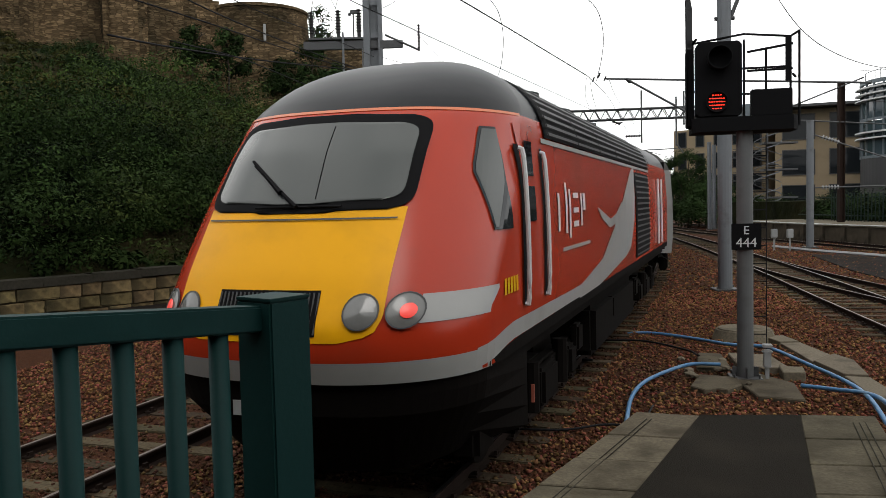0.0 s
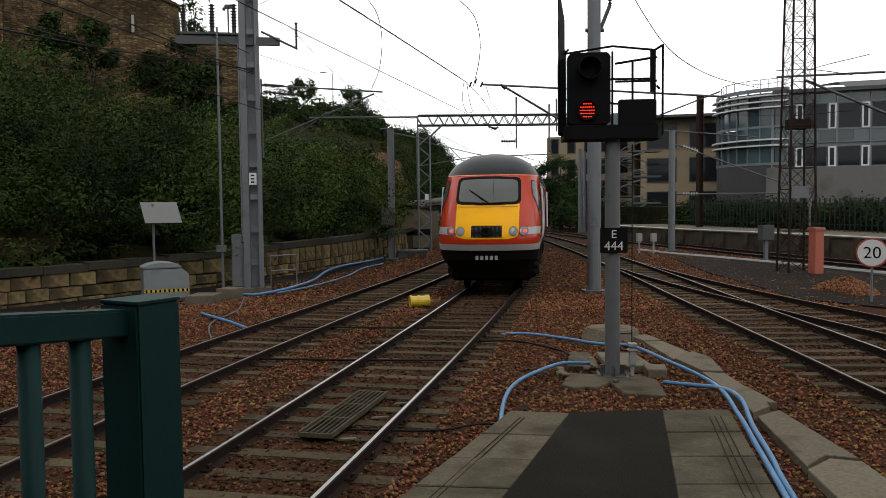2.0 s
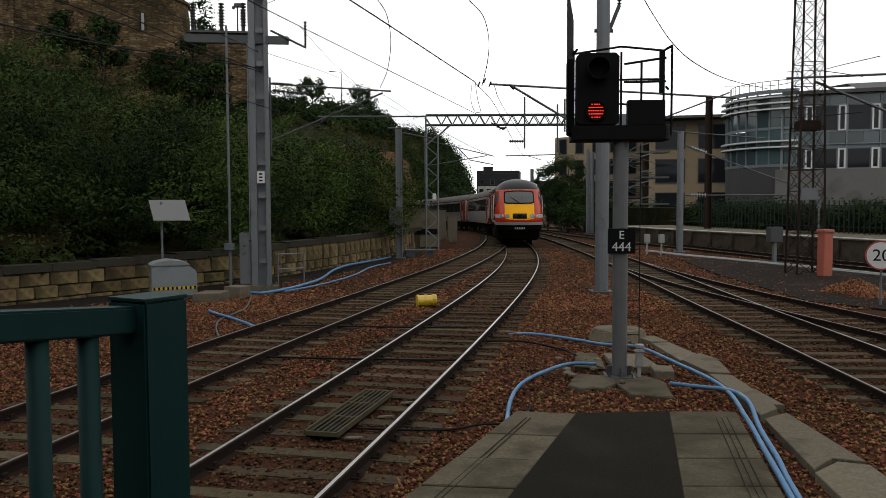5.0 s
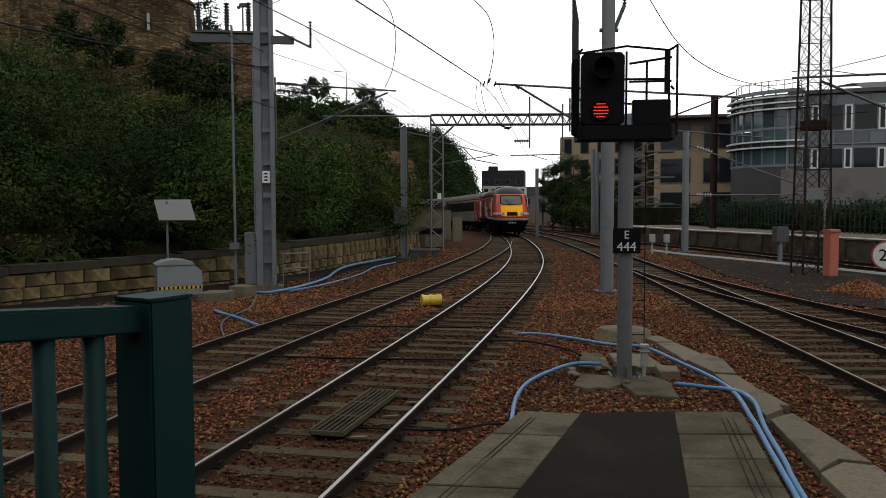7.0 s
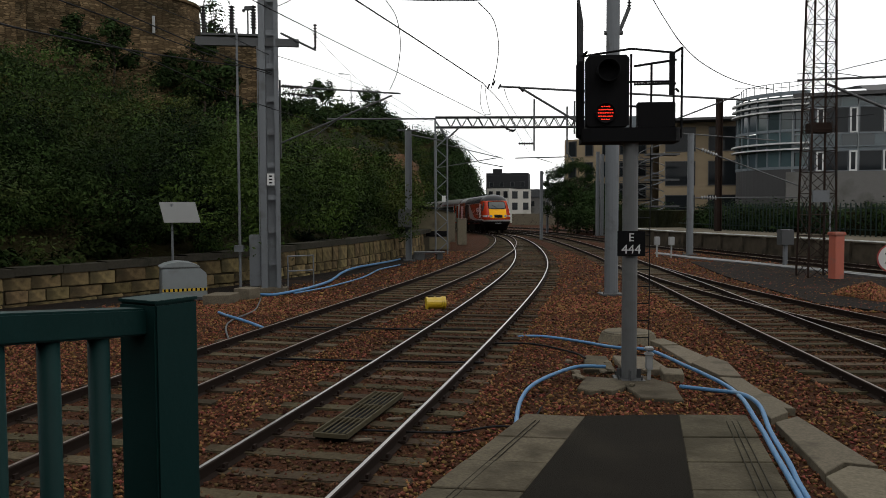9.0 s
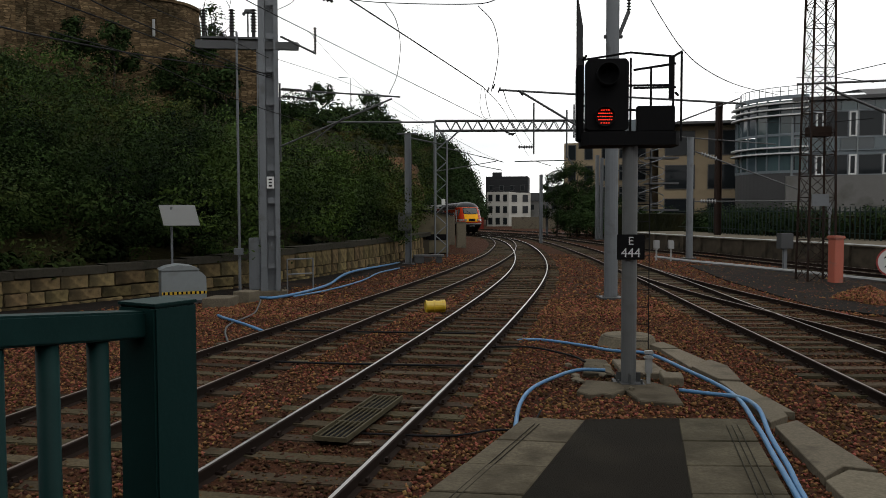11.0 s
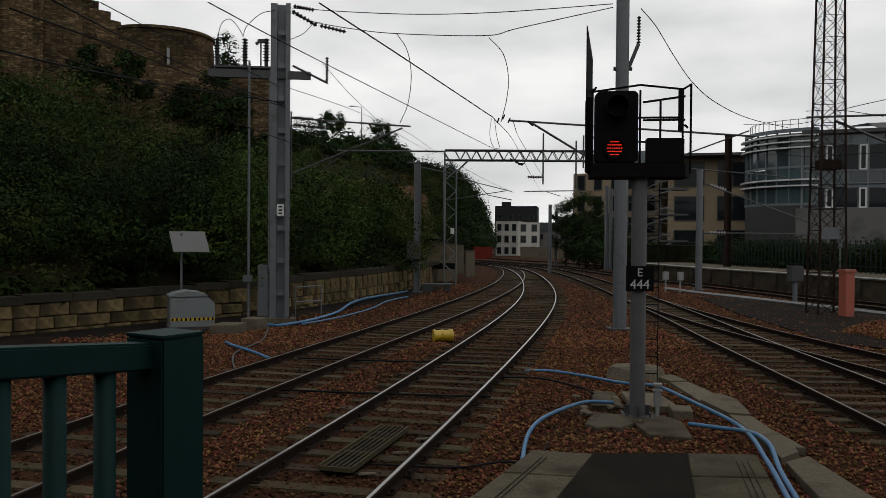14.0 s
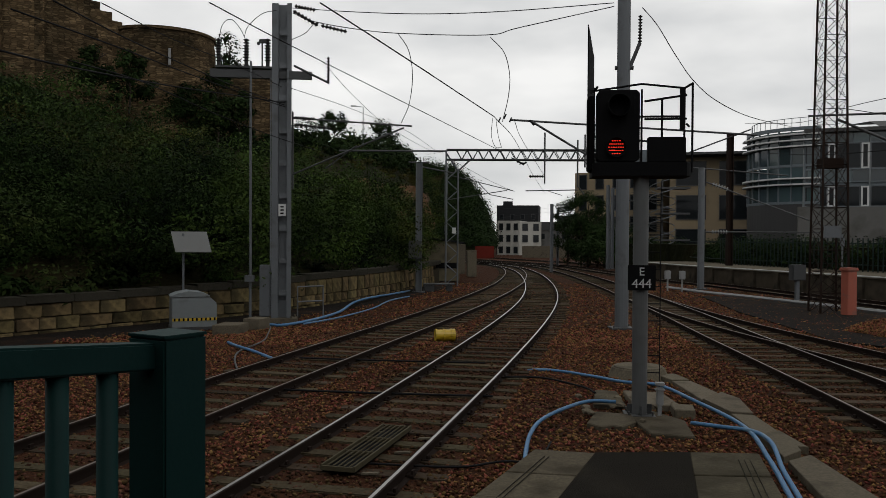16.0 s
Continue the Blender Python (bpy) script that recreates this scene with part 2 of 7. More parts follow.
M["hut"] = paint("weathered_beige_hut", (0.15, 0.13, 0.085), (0.10, 0.088, 0.060), 0.9, fine=5, coarse=1, bump=0.1, stain=(0.065, 0.055, 0.04))
M["platform_wall"] = paint("stained_platform_wall", (0.075, 0.062, 0.045), (0.036, 0.031, 0.024), 0.9, fine=2.5, coarse=0.8, bump=0.4, stain=(0.022, 0.019, 0.015), amount=1.5)
M["brick_red"] = paint("red_panel", (0.15, 0.022, 0.015), (0.09, 0.016, 0.012), 0.8, fine=2, bump=0.1)


def masonry(name):
    """Coursed rubble: uneven stones with dark joints, laid out in metres along and up the wall."""
    m = bpy.data.materials.new(name)
    m.use_nodes = True
    n, l = m.node_tree.nodes, m.node_tree.links
    b = n["Principled BSDF"]
    b.inputs["Roughness"].default_value, b.inputs["Specular IOR Level"].default_value = 0.95, 0.04
    uv, mp, cell, edge = n.new("ShaderNodeUVMap"), n.new("ShaderNodeMapping"), n.new("ShaderNodeTexVoronoi"), n.new("ShaderNodeTexVoronoi")
    mp.inputs["Scale"].default_value = (2.6, 8.2, 1)
    edge.feature = "DISTANCE_TO_EDGE"
    for v in (cell, edge):
        v.voronoi_dimensions = "2D"
        v.inputs["Scale"].default_value, v.inputs["Randomness"].default_value = 1.0, 0.8
        l.new(mp.outputs[0], v.inputs["Vector"])
    l.new(uv.outputs[0], mp.inputs[0])
    sep, tone = n.new("ShaderNodeSeparateColor"), n.new("ShaderNodeValToRGB")
    l.new(cell.outputs["Color"], sep.inputs[0])
    l.new(sep.outputs[0], tone.inputs[0])
    tone.color_ramp.elements[0].position, tone.color_ramp.elements[0].color = 0.0, (0.058, 0.044, 0.027, 1)
    tone.color_ramp.elements[1].position, tone.color_ramp.elements[1].color = 1.0, (0.175, 0.136, 0.084, 1)
    mid = tone.color_ramp.elements.new(0.6)
    mid.color = (0.100, 0.076, 0.046, 1)
    gap, joint = n.new("ShaderNodeValToRGB"), n.new("ShaderNodeMix")
    gap.color_ramp.elements[0].position, gap.color_ramp.elements[1].position = 0.02, 0.12
    joint.data_type = "RGBA"
    joint.inputs[6].default_value = (0.060, 0.046, 0.029, 1)
    l.new(edge.outputs["Distance"], gap.inputs[0])
    l.new(gap.outputs[0], joint.inputs[0])
    l.new(tone.outputs[0], joint.inputs[7])
    big, rp, mx = n.new("ShaderNodeTexNoise"), n.new("ShaderNodeValToRGB"), n.new("ShaderNodeMix")
    big.inputs["Scale"].default_value, big.inputs["Detail"].default_value = 0.28, 6
    rp.color_ramp.elements[0].position, rp.color_ramp.elements[0].color = 0.36, (0.36, 0.36, 0.34, 1)
    rp.color_ramp.elements[1].position, rp.color_ramp.elements[1].color = 0.60, (1.1, 1.0, 0.90, 1)
    mx.data_type, mx.blend_type = "RGBA", "MULTIPLY"
    mx.inputs[0].default_value = 1.0
    l.new(uv.outputs[0], big.inputs["Vector"])
    l.new(big.outputs["Fac"], rp.inputs[0])
    l.new(joint.outputs[2], mx.inputs[6])
    l.new(rp.outputs[0], mx.inputs[7])
    l.new(mx.outputs[2], b.inputs["Base Color"])
    bp = n.new("ShaderNodeBump")
    bp.inputs["Strength"].default_value, bp.inputs["Distance"].default_value = 0.9, 0.08
    l.new(gap.outputs[0], bp.inputs["Height"])
    l.new(bp.outputs[0], b.inputs["Normal"])
    return m


M["castle"] = masonry("old_rubble_masonry")


# ---- building helpers ----
def finish(name, bm, mat, parent=None, label="", smooth=False):
    me = bpy.data.meshes.new(name)
    bm.to_mesh(me)
    bm.free()
    for k in (mat if isinstance(mat, (list, tuple)) else [mat]):
        me.materials.append(M[k])
    if smooth:
        me.polygons.foreach_set("use_smooth", [True] * len(me.polygons))
    ob = new(name, me)
    if parent:
        ob.parent = parent
    if label:
        ob["label"] = label
    return ob


def part(name, bm, mat, parent, label="", smooth=False):
    return finish(name, bm, mat, parent, label, smooth)


def thing(name, label, category, at=(0, 0, 0), rz=0.0, group=""):
    ob = new(name)
    ob.matrix_basis = pose(*at, 0, 0, rz)
    ob.empty_display_size = 0.2
    return tagged(ob, label, category, group)


def structure(ob, label="", category=""):
    return tagged(ob, label, category, "", "structure")


def box(bm, c, s, rz=0.0, bevel=0.0, tilt=0.0):
    m = pose(*c, tilt, 0, rz) @ Matrix.Diagonal((*s, 1))
    r = bmesh.ops.create_cube(bm, size=1, matrix=m)
    if bevel:
        es = list({e for v in r["verts"] for e in v.link_edges})
        bmesh.ops.bevel(bm, geom=es, offset=bevel, segments=2, affect="EDGES")
    return bm


def rod(bm, a, b, r, r2=None, n=8, caps=True):
    a, b = Vector(a), Vector(b)
    d = b - a
    m = Matrix.Translation((a + b) / 2) @ d.to_track_quat("Z", "Y").to_matrix().to_4x4()
    bmesh.ops.create_cone(bm, cap_ends=caps, segments=n, radius1=r, radius2=r if r2 is None else r2, depth=d.length, matrix=m)
    return bm


def spline(pts, step=6):
    p = [Vector(q) for q in pts]
    p = [2 * p[0] - p[1]] + p + [2 * p[-1] - p[-2]]
    out = []
    for i in range(1, len(p) - 2):
        a, b, c, d = p[i - 1:i + 3]
        for k in range(step):
            t = k / step
            out.append(0.5 * (2 * b + (c - a) * t + (2 * a - 5 * b + 4 * c - d) * t * t + (3 * b - a - 3 * c + d) * t ** 3))
    return out + [p[-2]]


def tube(bm, pts, r, n=8):
    rings = []
    for i, q in enumerate(pts):
        d = (pts[min(i + 1, len(pts) - 1)] - pts[max(i - 1, 0)]).normalized()
        u = d.cross(Vector((0.02, 0.03, 1))).normalized()
        w = u.cross(d)
        rings.append([bm.verts.new(q + r * (math.cos(6.28318 * k / n) * u + math.sin(6.28318 * k / n) * w)) for k in range(n)])
    for a, b in zip(rings, rings[1:]):
        for k in range(n):
            bm.faces.new((a[k], a[(k + 1) % n], b[(k + 1) % n], b[k]))
    bm.faces.new(rings[0][::-1])
    bm.faces.new(rings[-1])
    return bm


def prism(bm, pts, z0, z1):
    lo, hi = [bm.verts.new((x, y, z0)) for x, y in pts], [bm.verts.new((x, y, z1)) for x, y in pts]
    bm.faces.new(hi)
    bm.faces.new(lo[::-1])
    for k in range(len(pts)):
        j = (k + 1) % len(pts)
        bm.faces.new((lo[k], lo[j], hi[j], hi[k]))
    bmesh.ops.recalc_face_normals(bm, faces=bm.faces)
    return bm


def grid(bm, rows):
    vs = [[bm.verts.new(p) for p in r] for r in rows]
    for a, b in zip(vs, vs[1:]):
        for k in range(len(a) - 1):
            bm.faces.new((a[k], a[k + 1], b[k + 1], b[k]))
    return bm


def grid_uv(bm, rows, us, vs):
    """A grid with its lengths in metres as the map: us along a row, vs row by row."""
    lay = bm.loops.layers.uv.new("UVMap")
    q = [[bm.verts.new(p) for p in r] for r in rows]
    for j in range(len(q) - 1):
        for k in range(len(q[0]) - 1):
            f = bm.faces.new((q[j][k], q[j][k + 1], q[j + 1][k + 1], q[j + 1][k]))
            for lp, (a, b) in zip(f.loops, ((k, j), (k + 1, j), (k + 1, j + 1), (k, j + 1))):
                lp[lay].uv = (us[a], vs[b])
    return bm


def mesh_from(name, verts, faces, mat):
    me = bpy.data.meshes.new(name)
    me.from_pydata(verts, [], faces)
    me.materials.append(M[mat])
    return new(name, me)


def soup(name, verts, corners, mat):
    """One mesh out of arrays: verts (n, 3), corners (m, k)."""
    me = bpy.data.meshes.new(name)
    m, k = corners.shape
    me.vertices.add(len(verts))
    me.vertices.foreach_set("co", verts.astype(np.float32).ravel())
    me.loops.add(m * k)
    me.loops.foreach_set("vertex_index", corners.astype(np.int32).ravel())
    me.polygons.add(m)
    me.polygons.foreach_set("loop_start", np.arange(0, m * k, k, dtype=np.int32))
    me.update(calc_edges=True)
    me.materials.append(M[mat])
    return new(name, me)


def string(bm, a, b, r=0.06, n=7):
    """A ribbed insulator between two points, turned as one piece."""
    a, b = Vector(a), Vector(b)
    d = (b - a).normalized()
    u = d.orthogonal().normalized()
    w = d.cross(u)
    prof = [(0.0, r * 0.35)]
    for k in range(n):
        c = (k + 0.5) / n
        prof += [(c - 0.3 / n, r * 0.4), (c, r), (c + 0.18 / n, r * 0.9), (c + 0.3 / n, r * 0.4)]
    prof.append((1.0, r * 0.35))
    rows = [[a.lerp(b, t) + q * (math.cos(x) * u + math.sin(x) * w) for x in np.linspace(0, 6.28318, 11)] for t, q in prof]
    grid(bm, rows)
    bmesh.ops.remove_doubles(bm, verts=bm.verts, dist=0.0005)
    return bm


def lettering(text, size, m, mat, parent, name="lettering", thick=0.004):
    cu = bpy.data.curves.new(name, "FONT")
    cu.body, cu.size, cu.align_x, cu.align_y, cu.extrude = text, size, "CENTER", "CENTER", thick
    tmp = bpy.data.objects.new(name, cu)
    scene.collection.objects.link(tmp)
    me = bpy.data.meshes.new_from_object(tmp.evaluated_get(bpy.context.evaluated_depsgraph_get()))
    bpy.data.objects.remove(tmp)
    me.materials.clear()
    me.materials.append(M[mat])
    ob = new(name, me)
    ob.parent, ob.matrix_basis = parent, m
    return ob


# ---- tracks: lines in plan ----
def arc_line(x0, y0, th, knots, ks, s0, s1, step=0.25):
    def run(sign, length):
        x, y, h, s, out = x0, y0, th, 0.0, []
        while s < length:
            k = np.interp(sign * s, knots, ks)
            hm = h + sign * step / 2 * k
            x, y, h, s = x - sign * step * math.sin(hm), y + sign * step * math.cos(hm), h + sign * step * k, s + step
            out.append((sign * s, x, y, h))
        return out
    return np.array(run(-1, -s0)[::-1] + [(0.0, x0, y0, th)] + run(1, s1))


def line_through(pts):
    p = np.array([tuple(q) for q in spline([(x, y, 0) for x, y in pts], 24)])[:, :2]
    d = np.gradient(p, axis=0)
    s = np.concatenate([[0], np.cumsum(np.hypot(*np.diff(p, axis=0).T))])
    return np.column_stack([s, p, np.unwrap(np.arctan2(-d[:, 0], d[:, 1]))])


def on(line, s, side=0.0):
    x, y, h = (np.interp(s, line[:, 0], line[:, k]) for k in (1, 2, 3))
    return x + side * math.cos(h), y + side * math.sin(h), h


LINE1 = arc_line(-2.342, 4.627, -0.2296, [0, 15, 30, 45, 60, 80, 100, 115, 400],
                 [0.0020, 0.0021, 0.0070, 0.0025, 0.0034, 0.0066, 0.0045, 0.001, 0.001], -30, 330)
LINE2 = arc_line(-4.062, 12.394, -0.2155, [0, 15, 30, 45, 80], [-0.0045, 0.0037, 0.0042, 0.0111, 0.0111], -24, 39)


def joined(a, b, reach):
    """Line a, led on at its end into line b over the given length."""
    x, y, _ = a[-1, 1:4]
    i = int(np.argmin((b[:, 1] - x) ** 2 + (b[:, 2] - y) ** 2))
    h = b[i, 3]
    off = (x - b[i, 1]) * math.cos(h) + (y - b[i, 2]) * math.sin(h)
    pts = [tuple(q) for q in a[::24, 1:3]]
    for k in range(1, 9):
        f = k / 8
        px, py, _ = on(b, b[i, 0] + reach * f, off * (1 - f) ** 1.3)
        pts.append((px, py))
    return line_through(pts)


LINE2 = joined(LINE2, LINE1, 42.0)
LINE3 = line_through([(5.9, -12), (6.35, 5), (6.85, 14.6), (7.2, 21.4), (7.6, 28), (7.95, 36), (8.3, 46), (8.6, 64), (8.1, 84), (5.4, 104), (1.2, 123.5), (-4, 144), (-12, 172), (-22, 205)])
LINE4 = line_through([(13.0, -4), (11.0, 6), (9.7, 12), (8.9, 17.5), (8.5, 20.8), (8.2, 24.1), (7.98, 28.7), (7.92, 34.5)])
LINE5 = line_through([(23.5, 6), (19.8, 20), (17.1, 31.7), (14.5, 45.4), (12.6, 57), (11.6, 70), (11.4, 84), (9.6, 104), (6.2, 124), (1.5, 146), (-6, 172), (-15, 205)])
LINE6 = line_through([(13.6, 50), (16.5, 62), (17.5, 80), (16.5, 100), (14, 125), (9, 150), (3, 172), (-5, 205)])


def grade(y):
    """The line falls gently beyond the gantry."""
    f = min(1.0, max(0.0, (y - 45) / 120))
    return -1.3 * f * f * (3 - 2 * f)


# ---- ground ----
bm = bmesh.new()
xs = [-1500, -400, -120] + list(np.arange(-40, 41, 2.0)) + [120, 400, 1500]
ys = [-600, -100] + list(np.arange(-20, 221, 4.0)) + [400, 900, 2500]
grid(bm, [[(x, y, -0.15 + grade(y) + 0.03 * noise.noise((x * 0.3, y * 0.3, 0))) for x in xs] for y in ys])
structure(finish("ground", bm, "ballast"), "reddish brown railway ballast spread between the tracks", "ground")


bm = bmesh.new()
prism(bm, [(9.8, 21.5), (12.2, 17.5), (15.4, 22), (15.0, 30), (13.0, 37.5), (11.2, 38), (10.2, 30)], -0.2, -0.105)
structure(finish("ground_grit", bm, "grit"), "dark oily grit patch beside the lattice tower", "ground")


def rail_profile(line, side, parent, head="rail_top", s0=-1e9, s1=1e9, step=0.5):
    prof = [(-0.07, -0.155), (0.07, -0.155), (0.07, -0.145), (0.012, -0.128), (0.012, -0.04), (0.036, -0.032), (0.036, -0.006), (0.019, 0.0),
            (-0.019, 0.0), (-0.036, -0.006), (-0.036, -0.032), (-0.012, -0.04), (-0.012, -0.128), (-0.07, -0.145)]
    bm = bmesh.new()
    ss = np.arange(max(s0, line[0, 0]), min(s1, line[-1, 0]), step)
    rings = []
    for s in ss:
        ring = []
        for o, z in prof:
            x, y, _ = on(line, s, side + o)
            ring.append(bm.verts.new((x, y, z + grade(y))))
        rings.append(ring)
    n = len(prof)
    for a, b in zip(rings, rings[1:]):
        for k in range(n):
            f = bm.faces.new((a[k], a[(k + 1) % n], b[(k + 1) % n], b[k]))
            f.material_index = 1 if k == 7 else 0
    bm.faces.new(rings[0][::-1])
    bm.faces.new(rings[-1])
    return part("rail", bm, ["rail_rust", head], parent)


bm = bmesh.new()
box(bm, (0, 0, 0), (2.5, 0.25, 0.12), bevel=0.012)
SLEEPER = bpy.data.meshes.new("sleeper")
bm.to_mesh(SLEEPER)
bm.free()
SLEEPER.materials.append(M["sleeper"])
bm = bmesh.new()
box(bm, (0, 0, 0), (0.20, 0.16, 0.03), bevel=0.006)
box(bm, (-0.075, 0, 0.03), (0.03, 0.07, 0.05))
box(bm, (0.075, 0, 0.03), (0.03, 0.07, 0.05))
CLIP = bpy.data.meshes.new("rail_clip")
bm.to_mesh(CLIP)
bm.free()
CLIP.materials.append(M["rail_rust"])


def railway(label, line, head, s0, s1, pitch=0.66, near=40.0):
    tr = thing("railway_track", label, "railway track", (0, 0, 0), 0, "railway tracks")
    tr["kind"] = "structure"
    for side, hd in zip((-0.752, 0.752), head):
        rail_profile(line, side, tr, hd, s0, s1)
    s, k = max(s0, line[0, 0]) + 0.3, 0
    while s < min(s1, line[-1, 0]) and k < 250:
        x, y, h = on(line, s + random.uniform(-0.03, 0.03))
        ob = new("sleeper", SLEEPER)
        ob.parent = tr
        ob.matrix_basis = pose(x, y, -0.185 + grade(y) + random.uniform(-0.010, 0.012), 0, random.uniform(-0.4, 0.4), math.degrees(h) + random.uniform(-0.8, 0.8))
        if math.hypot(x, y) < near and y > 5:
            for side in (-0.752, 0.752):
                cx, cy, _ = on(line, s, side)
                c = new("rail_clip", CLIP)
                c.parent = tr
                c.matrix_basis = pose(cx, cy, -0.125, 0, 0, math.degrees(h))
        s += pitch
        k += 1
    return tr


railway("curved running track with bright worn rails on timber sleepers", LINE1, ("rail_top", "rail_top"), -20, 260, near=26)
railway("second curved track with dull brown rails joining the running line", LINE2, ("rail_dull", "rail_dull"), 0, 100, near=24)
railway("straight track with a shiny rail beside the island", LINE3, ("rail_dull", "rail_worn"), 8, 215, near=30)
railway("diverging siding track with rusty rails", LINE4, ("rail_dull", "rail_dull"), 0, 60, near=24)
railway("track alongside the far platform wall", LINE5, ("rail_dull", "rail_dull"), 0, 215, near=10)
railway("distant crossing track with dull rails", LINE6, ("rail_dull", "rail_dull"), 0, 170, near=10)

# loose stones lying on the ballast
rng = np.random.default_rng(5)


def scatter_stones(name, label, count, x0, x1, y0, y1, size):
    P = np.column_stack([rng.uniform(x0, x1, count), rng.uniform(0, 1, count), np.zeros(count)])
    P[:, 1] = y0 + (y1 - y0) * P[:, 1] ** 1.5
    keep = np.ones(count, bool)
    depth_in = np.zeros(count)
    for line in (LINE1, LINE2, LINE3, LINE4):
        lx, ly, lh = line[:, 1], line[:, 2], line[:, 3]
        step = max(1, int(0.5 / max(1e-6, line[1, 0] - line[0, 0])))
        L = line[::step]
        for a in range(0, count, 4000):
            q = P[a:a + 4000]
            d2 = (q[:, 0:1] - L[None, :, 1]) ** 2 + (q[:, 1:2] - L[None, :, 2]) ** 2
            i = d2.argmin(1)
            off = (q[:, 0] - L[i, 1]) * np.cos(L[i, 3]) + (q[:, 1] - L[i, 2]) * np.sin(L[i, 3])
            along = -(q[:, 0] - L[i, 1]) * np.sin(L[i, 3]) + (q[:, 1] - L[i, 2]) * np.cos(L[i, 3])
            inside = (np.abs(off) < 1.2) & (np.abs(along) < 1)
            depth_in[a:a + 4000] = np.maximum(depth_in[a:a + 4000], inside * 1.0)
            keep[a:a + 4000] &= ~((np.abs(np.abs(off) - 0.752) < 0.09) & (np.abs(along) < 1))
    keep &= ~((P[:, 0] < 2.6) & (P[:, 0] > -1.4 + 0.42 * (P[:, 1] - 2.0)) & (P[:, 1] < 6.3))
    keep &= ~((depth_in > 0) & (rng.uniform(0, 1, count) < 0.3))
    P, depth_in = P[keep], depth_in[keep]
    n = len(P)
    P[:, 2] = -0.135 - 0.01 * depth_in + rng.uniform(-0.012, 0.016, n)
    base = np.array([(1, 0, 0), (-1, 0, 0), (0, 1, 0), (0, -1, 0), (0, 0, 1), (0, 0, -1)], float)
    r = size * rng.uniform(0.45, 1.15, (n, 1, 1)) * rng.uniform(0.6, 1.3, (n, 6, 1))
    a, b = rng.uniform(0, 6.283, n), rng.uniform(-0.7, 0.7, n)
    V = base[None] * r + rng.normal(0, size * 0.18, (n, 6, 3))
    ca, sa, cb, sb = (f[:, None] for f in (np.cos(a), np.sin(a), np.cos(b), np.sin(b)))
    x, y, z = V[..., 0], V[..., 1], V[..., 2] * 0.75
    x, z = x * cb + z * sb, -x * sb + z * cb
    x, y = x * ca - y * sa, x * sa + y * ca
    V = np.stack([x, y, z], -1) + P[:, None]
    F = np.array([(0, 2, 4), (2, 1, 4), (1, 3, 4), (3, 0, 4), (2, 0, 5), (1, 2, 5), (3, 1, 5), (0, 3, 5)])
    for sel, mat_, extra in ((depth_in == 0, "stone_chip", ""), (depth_in > 0, "stone_dirty", " darkened by grime between the rails")):
        W = V[sel]
        C = (F[None] + 6 * np.arange(len(W))[:, None, None]).reshape(-1, 3)
        tagged(soup(name, W.reshape(-1, 3), C, mat_), label + extra, "ballast stones", "", "stuff")


scatter_stones("ballast_stones", "loose reddish brown ballast stones", 98000, -9, 10, 5.5, 24, 0.032)
scatter_stones("ballast_stones", "loose brown ballast stones along the tracks", 28000, -10, 15, 20, 48, 0.050)


def stone_heap(cx, cy, rx, ry, height, count, size):
    """A low heap of spilled ballast beside the far line."""
    rng = np.random.default_rng(31)
    base = np.array([(1, 0, 0), (-1, 0, 0), (0, 1, 0), (0, -1, 0), (0, 0, 1), (0, 0, -1)], float)
    faces = np.array([(0, 2, 4), (2, 1, 4), (1, 3, 4), (3, 0, 4), (2, 0, 5), (1, 2, 5), (3, 1, 5), (0, 3, 5)])
    q, a = np.sqrt(rng.uniform(0, 1, count)), rng.uniform(0, 6.283, count)
    edge = 1 + 0.18 * np.sin(3 * a + 0.6) + 0.1 * np.sin(5 * a)
    P = np.stack([cx + rx * q * edge * np.cos(a), cy + ry * q * edge * np.sin(a), -0.13 + height * (1 - q) ** 0.8 + rng.uniform(-0.02, 0.02, count)], 1)
    V = base[None] * size * rng.uniform(0.5, 1.2, (count, 6, 1)) + rng.normal(0, size * 0.2, (count, 6, 3)) + P[:, None]
    C = (faces[None] + 6 * np.arange(count)[:, None, None]).reshape(-1, 3)
    tagged(soup("ballast_heap", V.reshape(-1, 3), C, "stone_chip"), "low heap of reddish ballast by the speed sign", "ballast heap", "", "stuff")


stone_heap(11.95, 23.2, 0.70, 1.2, 0.42, 3600, 0.05)

# ---- platform end ----
ZP = 0.90
platform = thing("platform_end", "tapering platform end with tarmac between worn concrete edge slabs", "platform")
platform["kind"] = "structure"
A0, A1 = (-2.3, -0.6), (0.60, 6.27)
B0, B1 = (-1.50, -0.6), (1.05, 6.18)
C0, C1 = (0.15, -0.6), (1.77, 6.22)
D0, D1 = (0.80, -0.6), (2.28, 6.20)
lerp = lambda a, b, t: (a[0] + (b[0] - a[0]) * t, a[1] + (b[1] - a[1]) * t)
bm = bmesh.new()
prism(bm, [(-2.25, -0.6), (0.76, -0.6), (2.24, 6.15), (0.62, 6.2)], -0.15, ZP - 0.10)
part("platform_core", bm, "concrete_pale", platform)
bm = bmesh.new()
prism(bm, [B0, C0, C1, B1], ZP - 0.099, ZP - 0.002)
part("tarmac_strip", bm, "tarmac", platform, "dark tarmac walking strip")
cuts = [0, 0.08, 0.16, 0.235, 0.31, 0.385, 0.46, 0.535, 0.61, 0.68, 0.755, 0.83, 0.91, 1.0]
